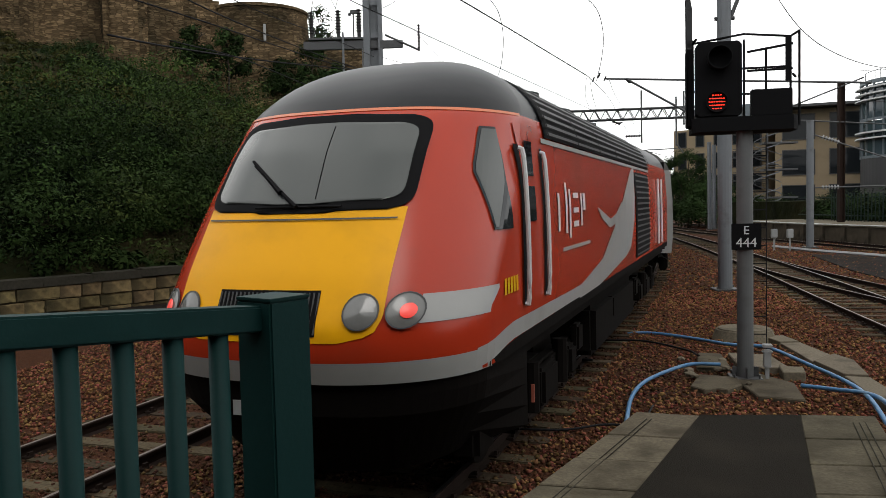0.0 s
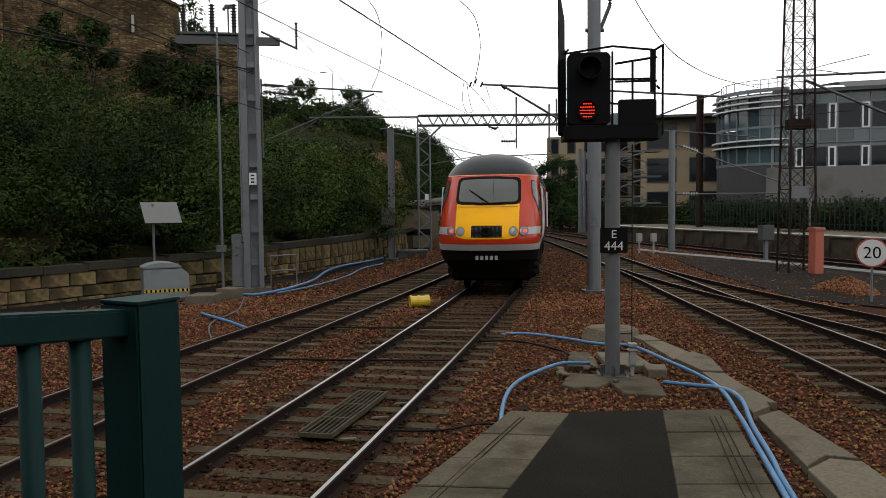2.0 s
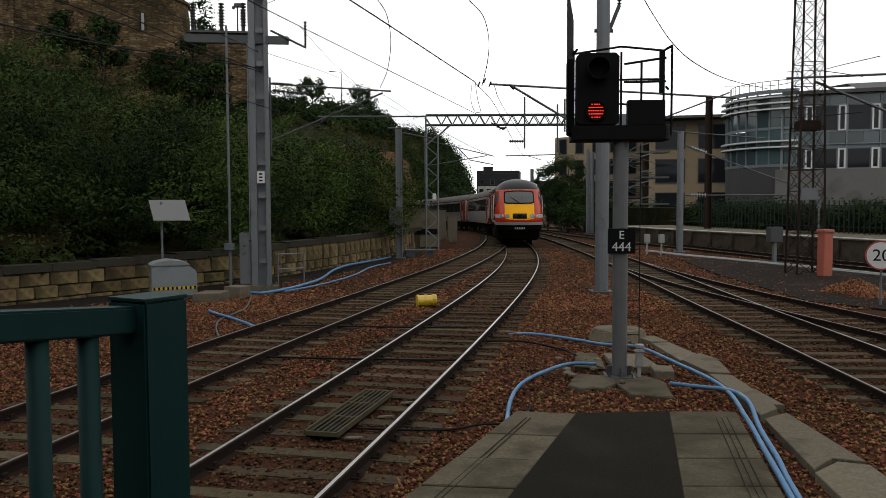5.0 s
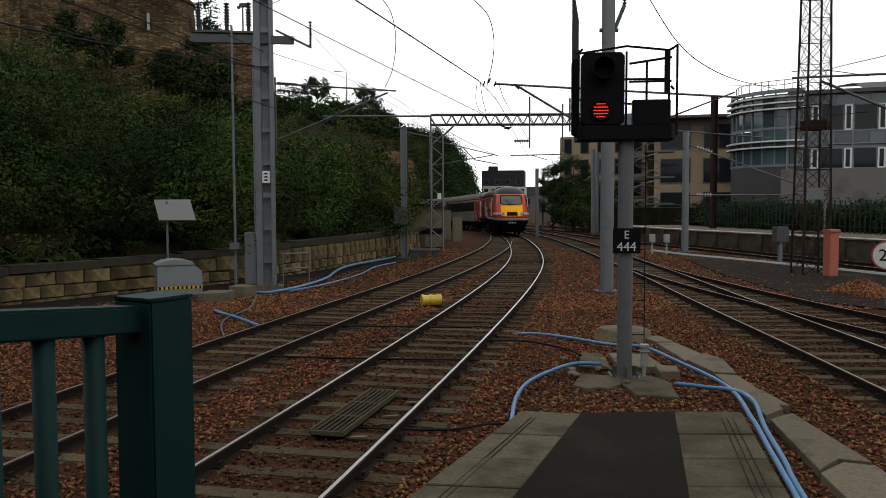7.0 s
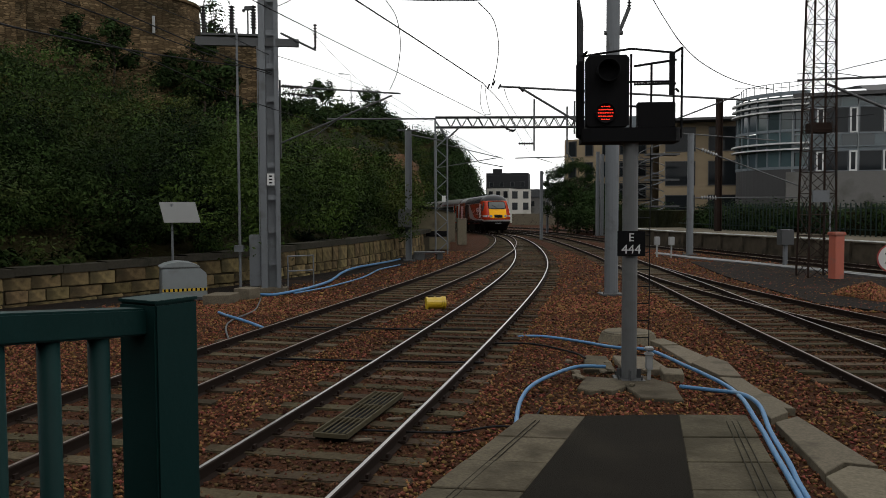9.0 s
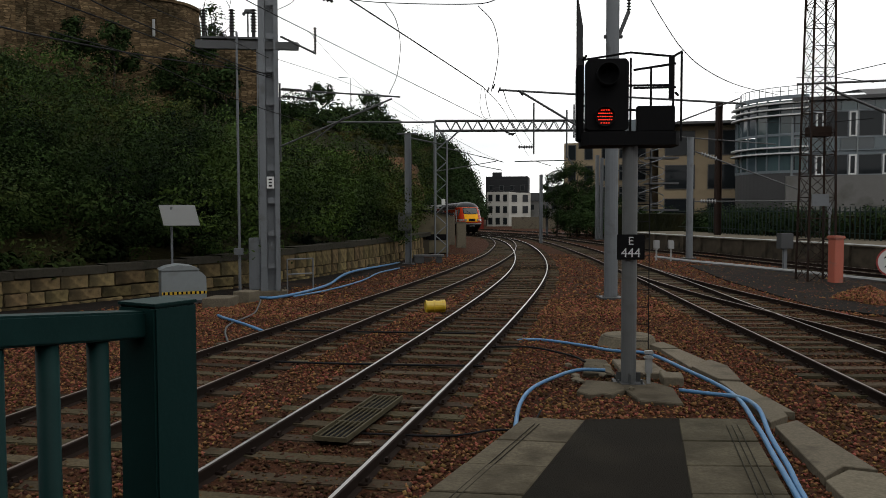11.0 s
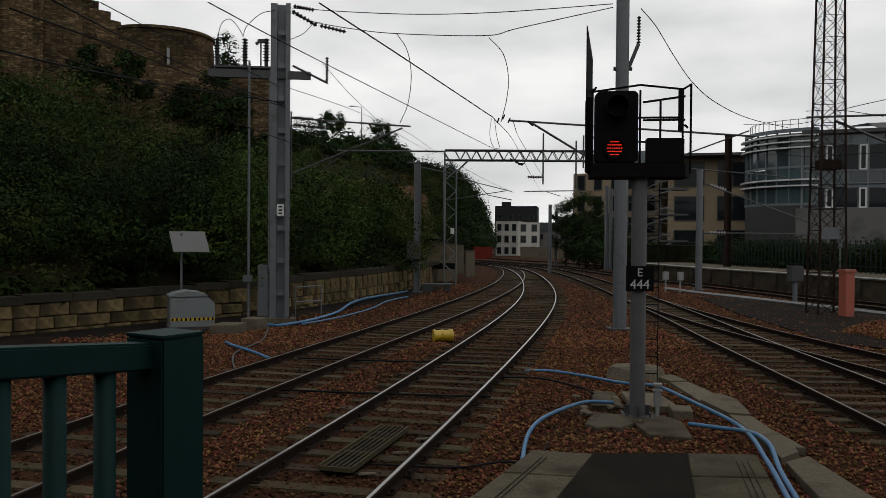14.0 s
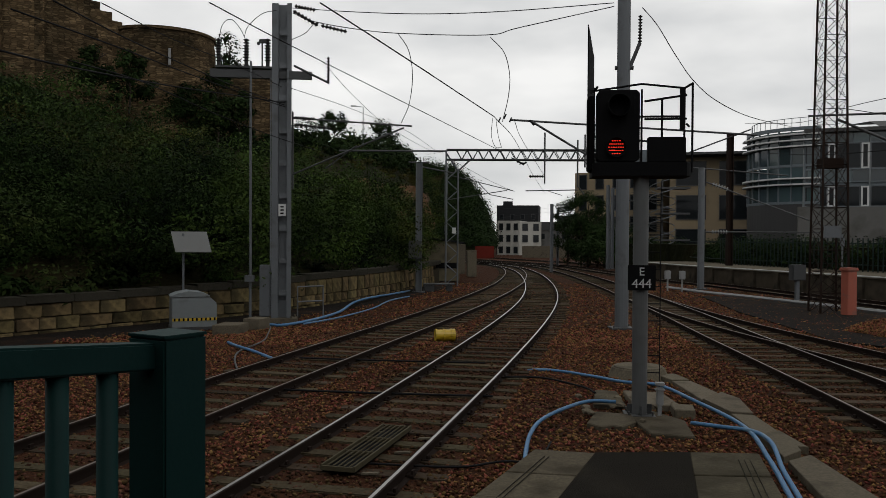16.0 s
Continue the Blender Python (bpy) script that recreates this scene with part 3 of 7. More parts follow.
for (p0, p1, q0, q1, groove) in ((A0, A1, B0, B1, 0.62), (C0, C1, D0, D1, 0.62)):
    for a, b in zip(cuts, cuts[1:]):
        a2, b2 = a + 0.0015, b - 0.0015
        bm = bmesh.new()
        prism(bm, [lerp(p0, p1, a2), lerp(q0, q1, a2), lerp(q0, q1, b2), lerp(p0, p1, b2)], ZP - 0.099, ZP + random.uniform(-0.004, 0.005))
        bmesh.ops.bevel(bm, geom=list(bm.edges), offset=0.006, segments=1, affect="EDGES")
        part("coping_slab", bm, "concrete", platform)
for p0, p1, q0, q1 in ((A0, A1, B0, B1), (C0, C1, D0, D1)):
    for w in ((0.30, 0.37) if p0 == A0 else (0.66, 0.74, 0.82)):
        bm = bmesh.new()
        a, b = lerp(lerp(p0, q0, w), lerp(p1, q1, w), 0.0), lerp(lerp(p0, q0, w), lerp(p1, q1, w), 0.97)
        n = 0.0022
        prism(bm, [(a[0] - n, a[1]), (a[0] + n, a[1]), (b[0] + n, b[1]), (b[0] - n, b[1])], ZP, ZP + 0.0065)
        part("tread_line", bm, "coping", platform)


# ---- platform railing ----
def railing():
    r = thing("platform_railing", "dark green painted steel railing with square end post", "railing", (-0.544, 1.53, ZP))
    d = Vector((-0.50, -0.866, 0)).normalized()
    rise = 0.080
    rz = math.degrees(math.atan2(d.y, d.x))
    top = 1.425
    bm = bmesh.new()
    box(bm, (0, 0, top / 2), (0.10, 0.10, top), rz, 0.004)
    box(bm, (0, 0, top + 0.003), (0.1005, 0.1005, 0.006), rz, 0.001)
    part("end_post", bm, "green_paint", r, "square steel end post with a flat cap")
    L = 1.75
    for z, hh in ((top - 0.034, 0.05), (0.12, 0.05)):
        bm = bmesh.new()
        a_, b_ = d * 0.045 + Vector((0, 0, z)), d * (L + 0.05) + Vector((0, 0, z + rise * L))
        u_ = Vector((-d.y, d.x, 0)) * 0.025
        h_ = Vector((0, 0, hh / 2))
        ends = [[bm.verts.new(q + u_ * i + h_ * j) for i, j in ((-1, -1), (1, -1), (1, 1), (-1, 1))] for q in (a_, b_)]
        for k in range(4):
            bm.faces.new((ends[0][k], ends[0][(k + 1) % 4], ends[1][(k + 1) % 4], ends[1][k]))
        bmesh.ops.bevel(bm, geom=[e for e in bm.edges], offset=0.004, segments=2, affect="EDGES")
        part("top_rail" if z > 1 else "bottom_rail", bm, "green_paint", r)
    for k in range(15):
        c = d * (0.132 + 0.095 * k)
        bm = bmesh.new()
        rod(bm, (c.x, c.y, 0.12), (c.x, c.y, top - 0.05 + rise * c.length), 0.0185, n=14)
        part("baluster", bm, "green_paint", r, smooth=True)


railing()


# ---- signal ----
def signal():
    s = thing("railway_signal", "colour light signal on a grey tubular post showing a red light", "railway signal", (2.71, 12.18, -0.12))
    face = math.degrees(math.atan2(-2.71, 12.18)) + 8
    rot = Matrix.Rotation(radians(face), 3, "Z")
    P = lambda x, y, z: tuple(rot @ Vector((x, y, 0)) + Vector((0, 0, z)))
    bm = bmesh.new()
    rod(bm, (0, 0, 0), (0, 0, 3.62), 0.112, n=24)
    part("post", bm, "post_grey", s, smooth=False)
    bm = bmesh.new()
    box(bm, (0, 0, 0.02), (0.44, 0.44, 0.04), face, 0.005)
    for k in range(4):
        box(bm, P(0.12 * math.cos(k * 1.5708), 0.14 * math.sin(k * 1.5708), 0.10), (0.12, 0.014, 0.16), face + 90 * k)
        rod(bm, P(0.17 * (1 if k % 2 else -1), 0.17 * (1 if k < 2 else -1), 0), P(0.17 * (1 if k % 2 else -1), 0.17 * (1 if k < 2 else -1), 0.1), 0.015)
    part("base_plate", bm, "galv_dark", s)
    # head
    hx, hz = -0.355, 4.29
    bm = bmesh.new()
    prism(bm, [(x * 0.31, z * 0.5225) for x, z in ((-1, -0.93), (-0.86, -1), (0.86, -1), (1, -0.93), (1, 0.90), (0.84, 1), (-0.84, 1), (-1, 0.90))], -0.13, 0.13)
    bmesh.ops.transform(bm, matrix=Matrix.Translation(P(hx, 0, hz)) @ Matrix.Rotation(radians(face), 4, "Z") @ Matrix.Rotation(radians(90), 4, "X"), verts=bm.verts)
    bmesh.ops.bevel(bm, geom=list(bm.edges), offset=0.008, segments=1, affect="EDGES")
    head = part("signal_head", bm, "black", s, "matt black signal head")
    for z, on_ in ((hz + 0.28, False), (hz - 0.32, True)):
        bm = bmesh.new()
        ring = [(math.cos(a), math.sin(a)) for a in np.linspace(0, 6.28318, 25)]
        rows = [[P(hx + r * c, y, z + r * q) for c, q in ring] for r, y in ((0.165, -0.13), (0.165, -0.30), (0.152, -0.30), (0.152, -0.135), (0.0, -0.135))]
        if on_:
            rows = [[P(hx - 0.03 + r * c, y, z + r * q) for c, q in ring] for r, y in ((0.15, -0.13), (0.15, -0.17), (0.138, -0.17), (0.138, -0.137), (0.0, -0.137))]
        grid(bm, rows)
        part("lens_hood", bm, "black", head, smooth=True)
        if on_:
            for row in range(5):
                zz = (row - 2) * 0.047
                half = math.sqrt(max(0.0, 0.117 ** 2 - zz * zz))
                nled = max(2, int(half * 2 / 0.030))
                bm = bmesh.new()
                for k in range(nled):
                    xx = -half + (k + 0.5) * 2 * half / nled
                    bmesh.ops.create_uvsphere(bm, u_segments=8, v_segments=5, radius=0.0135, matrix=Matrix.Translation(P(hx - 0.03 + xx, -0.142, z + zz)) @ Matrix.Diagonal((1, 0.6, 0.6, 1)))
                part("led_row", bm, "signal_red", head, "glowing red light row")
    # platform under the head and cage
    bm = bmesh.new()
    prism(bm, [P(x, y, 0)[:2] for x, y in ((-0.62, -0.2), (0.62, -0.2), (0.70, -0.05), (0.70, 0.5), (-0.72, 0.5), (-0.72, -0.05))], 3.55, 3.75)
    part("head_platform", bm, "black", s)
    bm = bmesh.new()
    box(bm, P(0.34, -0.1, 3.93), (0.54, 0.16, 0.37), face, 0.012)
    part("junction_box", bm, "black", s, "flat black box beside the signal head")
    cage = []
    for x, y, z1 in ((0.70, -0.15, 4.90), (0.70, 0.45, 4.93), (0.06, 0.45, 4.92), (-0.66, 0.45, 4.95)):
        cage.append((P(x, y, 3.6), P(x, y, z1)))
    cage += [(P(0.70, -0.15, 4.89), P(0.70, 0.45, 4.93)), (P(0.70, 0.45, 4.93), P(0.06, 0.45, 5.0)), (P(0.06, 0.45, 5.0), P(-0.66, 0.45, 4.9)), (P(-0.66, 0.45, 4.9), P(-0.66, -0.1, 4.86))]
    cage += [(P(0.70, 0.45, 4.5), P(0.02, 0.45, 4.5)), (P(0.62, -0.15, 4.72), P(0.02, -0.12, 4.64)), (P(0.62, -0.15, 4.38), P(0.02, -0.12, 4.38)), (P(0.27, -0.13, 4.66), P(0.27, -0.13, 4.1)), (P(0.40, 0.45, 4.1), P(-0.66, 0.45, 4.2)), (P(0.62, -0.15, 4.3), P(0.70, 0.1, 4.3))]
    for a, b in cage:
        bm = bmesh.new()
        rod(bm, a, b, 0.017, n=8)
        part("cage_bar", bm, "black", s)
    bm = bmesh.new()
    box(bm, P(0.55, -0.17, 4.52), (0.065, 0.04, 0.62), face)
    part("cage_plate", bm, "black", s)
    bm = bmesh.new()
    grid(bm, [[P(-0.80, -0.02, z0), P(-0.68, 0.42, z1), P(-0.665, 0.42, z1), P(-0.785, -0.02, z0), P(-0.80, -0.02, z0)] for z0, z1 in ((3.62, 3.62), (5.80, 5.40))])
    box(bm, P(-0.73, 0.2, 4.2), (0.10, 0.36, 1.1), face, 0.01)
    part("side_screen", bm, "black", s, "tall dark side screen plate")
    for x in (-0.02, 0.08):
        bm = bmesh.new()
        box(bm, P(x + 0.02, -0.14, 3.72), (0.05, 0.05, 0.04), face)
        part("white_cap", bm, "white", s)
    # number plate of the signal
    bm = bmesh.new()
    box(bm, P(0, -0.135, 2.06), (0.40, 0.02, 0.37), face, 0.003)
    plate = part("sign_plate", bm, "black", s, "black plate with white E 444")
    rr = rot.to_4x4() @ Matrix.Rotation(radians(90), 4, "X")
    lettering("E", 0.17, Matrix.Translation(P(0.0, -0.149, 2.145)) @ rr, "white", plate)
    lettering("444", 0.19, Matrix.Translation(P(0.0, -0.149, 1.97)) @ rr, "white", plate)
    # ladder rods behind
    bm = bmesh.new()
    rod(bm, P(0.33, 0.25, 0.0), P(0.33, 0.25, 3.5), 0.008, n=6)
    part("ladder_stile", bm, "wire", s)
    for k in range(12):
        bm = bmesh.new()
        rod(bm, P(0.02, 0.25, 0.35 + 0.26 * k), P(0.33, 0.25, 0.35 + 0.26 * k), 0.008, n=6)
        part("ladder_rung", bm, "wire", s)
    # small white fitting by the base
    bm = bmesh.new()
    box(bm, P(0.28, -0.1, 0.32), (0.10, 0.10, 0.26), face, 0.01)
    box(bm, P(0.28, -0.1, 0.50), (0.13, 0.12, 0.05), face, 0.01)
    box(bm, P(0.28, -0.1, 0.42), (0.14, 0.13, 0.03), face, 0.01)
    box(bm, P(0.28, -0.1, 0.1), (0.05, 0.05, 0.2), face)
    part("cable_box", bm, "offwhite", s, "small white cable box")


signal()


def slab(name, label, category, pts, z0, z1, mat="concrete_pale", bevel=0.015):
    bm = bmesh.new()
    prism(bm, pts, z0, z1)
    bmesh.ops.bevel(bm, geom=list(bm.edges), offset=bevel, segments=1, affect="EDGES")
    return tagged(finish(name, bm, mat), label, category)


slab("concrete_pad", "dark concrete pad in front of the signal post base", "concrete slab", [(2.60, 10.98), (3.14, 10.78), (3.27, 11.75), (2.92, 12.5), (2.5, 12.45)], -0.2, -0.085, "concrete")
slab("broken_slab", "broken concrete slab with a crumbled pale edge", "concrete slab", [(1.83, 11.52), (1.98, 11.29), (2.16, 11.38), (2.28, 11.30), (2.55, 11.62), (2.58, 12.10), (2.08, 12.28)], -0.2, -0.075, "concrete")
slab("concrete_slab", "flat worn concrete slab behind the signal post", "concrete slab", [(2.12, 12.75), (2.62, 12.66), (2.70, 13.85), (2.35, 13.95)], -0.2, -0.06, "concrete")
slab("concrete_slab", "tilted concrete slab beside the cable box", "concrete slab", [(2.75, 12.75), (3.45, 12.60), (3.42, 13.7), (2.80, 13.85)], -0.2, -0.045)
slab("concrete_block", "rough sandy concrete lump beside the cable box", "concrete block", [(3.22, 12.15), (3.52, 12.1), (3.60, 12.5), (3.28, 12.62)], -0.2, -0.01)
for k in range(16):
    x, y, q = random.uniform(1.9, 3.4), random.uniform(11.4, 13.6), random.uniform(0.03, 0.09)
    bm = bmesh.new()
    bmesh.ops.create_icosphere(bm, subdivisions=1, radius=q)
    for v_ in bm.verts:
        v_.co *= random.uniform(0.65, 1.2)
        v_.co.z *= 0.6
    ob = tagged(finish("rubble_stone", bm, "concrete_pale"), "loose pale rubble stone by the signal base", "rubble")
    ob.matrix_basis = pose(x, y, -0.06, 0, 0, random.uniform(0, 180))
bm = bmesh.new()
rod(bm, (3.50, 15.85, -0.2), (3.50, 15.85, 0.06), 0.60, 0.49, n=24)
bmesh.ops.bevel(bm, geom=[e for e in bm.edges if all(v.co.z > 0.05 for v in e.verts)], offset=0.03, segments=2, affect="EDGES")
tagged(finish("access_chamber", bm, "concrete_pale"), "round pale concrete access chamber in the ballast", "access chamber")
for quad in ([(3.80, 15.6), (4.16, 15.7), (4.26, 15.05), (3.92, 15.0)], [(3.92, 14.95), (4.27, 15.0), (4.40, 13.85), (3.95, 13.25)], [(3.96, 13.2), (4.44, 13.8), (4.56, 13.25), (4.38, 12.14), (4.07, 12.22)], [(4.07, 12.18), (4.38, 12.08), (4.34, 11.12), (4.00, 10.92)],
             [(3.99, 10.88), (4.34, 11.06), (4.36, 10.18), (4.24, 10.22), (4.20, 10.02), (3.86, 9.70)], [(3.84, 9.52), (4.22, 9.80), (4.20, 7.90), (3.92, 8.02), (3.58, 7.68)], [(3.55, 7.60), (3.92, 7.92), (4.19, 7.80), (4.02, 5.9), (3.34, 5.8)], [(3.33, 5.7), (3.97, 5.8), (3.7, 3.9), (3.1, 3.8)]):
    slab("cable_trough_lid", "weathered concrete cable trough lid lying askew", "trough lid", quad, -0.2, -0.075 + random.uniform(0, 0.03), "concrete_pale", 0.008)


def hose(label, pts, r=0.035, mat="blue_hose", name="hose"):
    bm = bmesh.new()
    tube(bm, spline(pts, 8), r, 10)
    return tagged(finish(name, bm, mat, smooth=True), label, "hose" if mat == "blue_hose" else "cable")


hose("blue plastic hose curving over the ballast towards the signal", [(2.45, 12.62, 0.0), (2.05, 12.65, 0.0), (1.65, 12.3, -0.03), (1.22, 11.6, -0.05), (0.97, 10.75, -0.06), (0.82, 9.74, -0.08), (0.70, 8.6, -0.1)], 0.028)
hose("blue plastic hose running past the signal base to the trough", [(1.25, 16.6, -0.21), (1.55, 16.42, -0.13), (1.97, 16.16, -0.10), (2.53, 15.46, -0.08), (2.95, 14.5, -0.02), (3.46, 14.1, 0.0), (3.69, 12.78, 0.0), (3.81, 10.9, 0.03), (3.57, 9.38, 0.0), (3.33, 8.27, -0.02), (3.10, 7.2, -0.04), (2.7, 5.4, -0.08)], 0.029)
hose("second blue hose beside the trough lids", [(3.26, 11.4, -0.04), (3.55, 11.0, 0.0), (3.80, 10.55, 0.05), (3.83, 10.0, 0.04), (3.56, 8.95, 0.0), (3.33, 7.9, -0.02), (3.16, 7.2, -0.04), (2.8, 5.4, -0.08)], 0.028)
hose("blue hose laid along the foot of the stone wall", [(-6.0, 24.2, -0.08), (-5.48, 23.95, -0.08), (-5.06, 23.97, -0.08), (-4.48, 25.42, -0.07), (-4.04, 27.9, -0.05), (-3.9, 30.5, 0.05), (-3.6, 33.0, 0.05), (-2.9, 36.5, -0.02), (-2.3, 39.4, -0.06)], 0.045)
hose("pale blue hose beside the wall hose", [(-4.6, 24.4, -0.1), (-3.8, 26.6, -0.1), (-3.1, 30, -0.1), (-2.75, 33, -0.05), (-2.1, 36, -0.08)], 0.028)
hose("short blue hose end by the grey cabinet", [(-5.6, 19.9, -0.08), (-5.3, 19.4, -0.08), (-4.62, 18.48, -0.09), (-3.97, 17.51, -0.11)], 0.035)
hose("thin grey cable looping beside the cabinet", [(-5.4, 23.6, -0.1), (-5.1, 22.0, -0.1), (-4.85, 20.31, -0.1), (-4.95, 18.6, -0.1), (-4.75, 17.4, -0.1), (-4.3, 15.94, -0.1)], 0.02, "galv_dark", "cable")
hose("thin dark cable crossing the ballast", [(0.9, 15.4, -0.1), (1.6, 15.2, -0.08), (2.2, 14.3, -0.08), (2.3, 13.6, -0.05)], 0.018, "wire", "cable")
hose("thin dark cable near the platform", [(-1.0, 9.4, -0.1), (0.0, 9.3, -0.1), (0.5, 9.5, -0.09), (0.95, 9.6, -0.09), (1.2, 10.4, -0.08)], 0.013, "wire", "cable")
for y0 in (13.6, 17.2):
    hose("dark cable lying across the tracks", [(-3.4, y0 + 0.4, -0.1), (-2.0, y0 + 0.1, -0.09), (-0.6, y0, -0.1), (0.6, y0 - 0.1, -0.1)], 0.018, "wire", "cable")


# ---- track grille and reel ----
g = thing("track_grille", "rusty steel slatted drain grille between the rails", "grille", (-1.06, 10.03, -0.06), -14.1)
bm = bmesh.new()
for x in (-0.195, 0.195):
    box(bm, (x, 0, 0.01), (0.022, 2.10, 0.06))
for y in (-1.04, -0.35, 0.33, 1.04):
    box(bm, (0, y, 0.004), (0.39, 0.03, 0.05))
part("frame", bm, "grille_steel", g)
# black sheet makes the gaps between the slats read as deep shade
bm = bmesh.new()
box(bm, (0, 0, -0.035), (0.38, 2.06, 0.02))
part("tray", bm, "black", g, "black sheet for the shade under the slats")
for k in range(5):
    bm = bmesh.new()
    box(bm, (-0.13 + 0.065 * k, 0, 0.028), (0.018, 2.06, 0.014), 0, 0.003)
    part("slat", bm, "grille_steel", g)
for x, y in ((0.35, 10.6), (0.1, 9.9), (-0.2, 9.0), (-0.32, 10.9)):
    bm = bmesh.new()
    box(bm, (0, 0, 0), (0.22, 0.07, 0.025), 0, 0.008)
    ob = tagged(finish("rail_shim", bm, "concrete_pale"), "pale metal shim lying beside the rail", "shim")
    ob.matrix_basis = pose(x - 0.75, y, -0.10, 4, -8, -25)
reel = thing("cable_reel", "yellow plastic cable reel lying on the ballast", "cable reel", (-0.31, 20.8, 0.03), 12)
for x in (-0.23, -0.02, 0.17, 0.23):
    bm = bmesh.new()
    rod(bm, (x - 0.02, 0, 0), (x + 0.02, 0, 0), 0.165, n=20)
    part("flange", bm, "yellow_plastic", reel)
bm = bmesh.new()
rod(bm, (-0.23, 0, 0), (0.23, 0, 0), 0.145, n=20)
part("drum", bm, "yellow_plastic", reel)


# ---- stone wall along the foot of the bank ----
WALL = line_through([(-26, -2), (-20, 8.0), (-15.2, 14.8), (-11.3, 20.6), (-8.95, 23.9), (-6.65, 27.1), (-4.3, 33.0), (-2.4, 40.6), (-1.3, 46), (-0.9, 52), (-0.75, 60)])
wall_left = thing("wall_left", "low sandstone block wall with coping below the wooded bank", "stone wall")
wall_left["kind"] = "structure"


def wall_strip(line, s0, s1, o0, o1, z0, z1, step=0.8):
    bm = bmesh.new()
    ss = np.linspace(s0, s1, int((s1 - s0) / step) + 2)
    rows = []
    for o, z in ((o0, z0), (o0, z1), (o1, z1), (o1, z0)):
        rows.append([(*on(line, s, o)[:2], z) for s in ss])
    grid(bm, rows)
    return bm


wall_len = WALL[-1, 0]
wall_top = lambda y: float(np.interp(y, [19, 21, 24, 27.5, 31], [0.90, 0.93, 0.98, 1.08, 1.16]))
part("wall_core", wall_strip(WALL, 0, wall_len, -0.03, -0.50, -0.25, 0.71), "mortar", wall_left)
s = 0.0
while s < wall_len - 1.3:
    zt = wall_top(on(WALL, s + 0.6)[1]) + random.uniform(-0.012, 0.012)
    bm = wall_strip(WALL, s + 0.006, min(s + 1.29, wall_len), 0.07, -0.56, zt - 0.21, zt, 0.7)
    part("coping_stone", bm, "coping", wall_left)
    s += 1.3
s0 = float(np.interp(12.0, WALL[:, 2], WALL[:, 0]))
s1 = float(np.interp(45.0, WALL[:, 2], WALL[:, 0]))
levels = [-0.2, 0.03, 0.36, 1.0]
for z0, z1 in zip(levels, levels[1:]):
    s = s0 - random.uniform(0, 0.5)
    while s < s1:
        w = random.uniform(0.40, 1.05)
        x, y, h = on(WALL, s + w / 2, 0)
        zt = z1 if z1 < 0.9 else wall_top(y) - 0.215
        bm = bmesh.new()
        box(bm, (0, 0, 0), (0.12, w - 0.016, zt - z0 - random.uniform(0.010, 0.045)), 0, 0.018)
        for q in bm.verts:
            q.co += Vector((random.uniform(-0.012, 0.012), random.uniform(-0.014, 0.014), random.uniform(-0.014, 0.014)))
        ob = part("wall_stone", bm, "stone", wall_left)
        ob.matrix_basis = pose(x - 0.03 + random.uniform(-0.02, 0.02), y, (z0 + zt) / 2 + random.uniform(-0.01, 0.008), random.uniform(-1.2, 1.2), 0, math.degrees(h))
        s += w

bm = bmesh.new()
for o0, o1, z in ((0.04, 1.5, -0.085),):
    ss = np.linspace(float(np.interp(13.0, WALL[:, 2], WALL[:, 0])), float(np.interp(44.0, WALL[:, 2], WALL[:, 0])), 60)
    grid(bm, [[(*on(WALL, q, o0)[:2], z + 0.03), (*on(WALL, q, o1 * 0.6)[:2], z), (*on(WALL, q, o1 + 0.35 * noise.noise((q * 0.7, 0, 0)))[:2], z - 0.09)] for q in ss])
structure(finish("ground_verge", bm, "grit"), "dark grit and dead leaves along the foot of the wall", "ground")

# ---- hillside ----
TOE = [(-34, -22, 0.2), (-27, -2, 0.3), (-20.6, 8.3, 0.3), (-15.7, 15.3, 0.4), (-11.8, 21.2, 0.5), (-7.2, 27.6, 0.5), (-3.0, 41, 0.5), (-2.0, 55, 0.4), (-2.2, 75, 0.4), (-5, 100, 0.4), (-11, 122, 0.4), (-24, 150, 0.4)]
RIDGE = [(-80, 0, 20), (-66, 20, 20), (-50, 34, 18), (-38, 44, 15.5), (-28.5, 51.5, 12.2), (-19.5, 60, 9.4), (-12.2, 72, 11.0), (-8.0, 89, 11.6), (-6.4, 105, 12.4), (-10, 126, 14), (-20, 146, 14), (-45, 165, 14)]


def hill_point(u, v):
    k = u * (len(TOE) - 1)
    i = min(int(k), len(TOE) - 2)
    a, b = Vector(TOE[i]).lerp(Vector(TOE[i + 1]), k - i), Vector(RIDGE[i]).lerp(Vector(RIDGE[i + 1]), k - i)
    f = v ** 0.92
    p = a.lerp(b, v)
    p.z = a.z + (b.z - a.z) * f + 0.9 * noise.noise((p.x * 0.16, p.y * 0.16, 3.0)) * min(1.0, v * 4) + 0.35 * noise.noise((p.x * 0.5, p.y * 0.5, 9.0)) * min(1.0, v * 4)
    return p


bm = bmesh.new()
rows = [[hill_point(u, v) for u in np.linspace(0, 1, 150)] for v in np.linspace(0, 1, 40)]
top = [(p.x - 40, p.y + 30, p.z - 1) for p in rows[-1]]
grid(bm, rows + [top])
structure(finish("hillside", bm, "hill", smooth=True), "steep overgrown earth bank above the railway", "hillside")


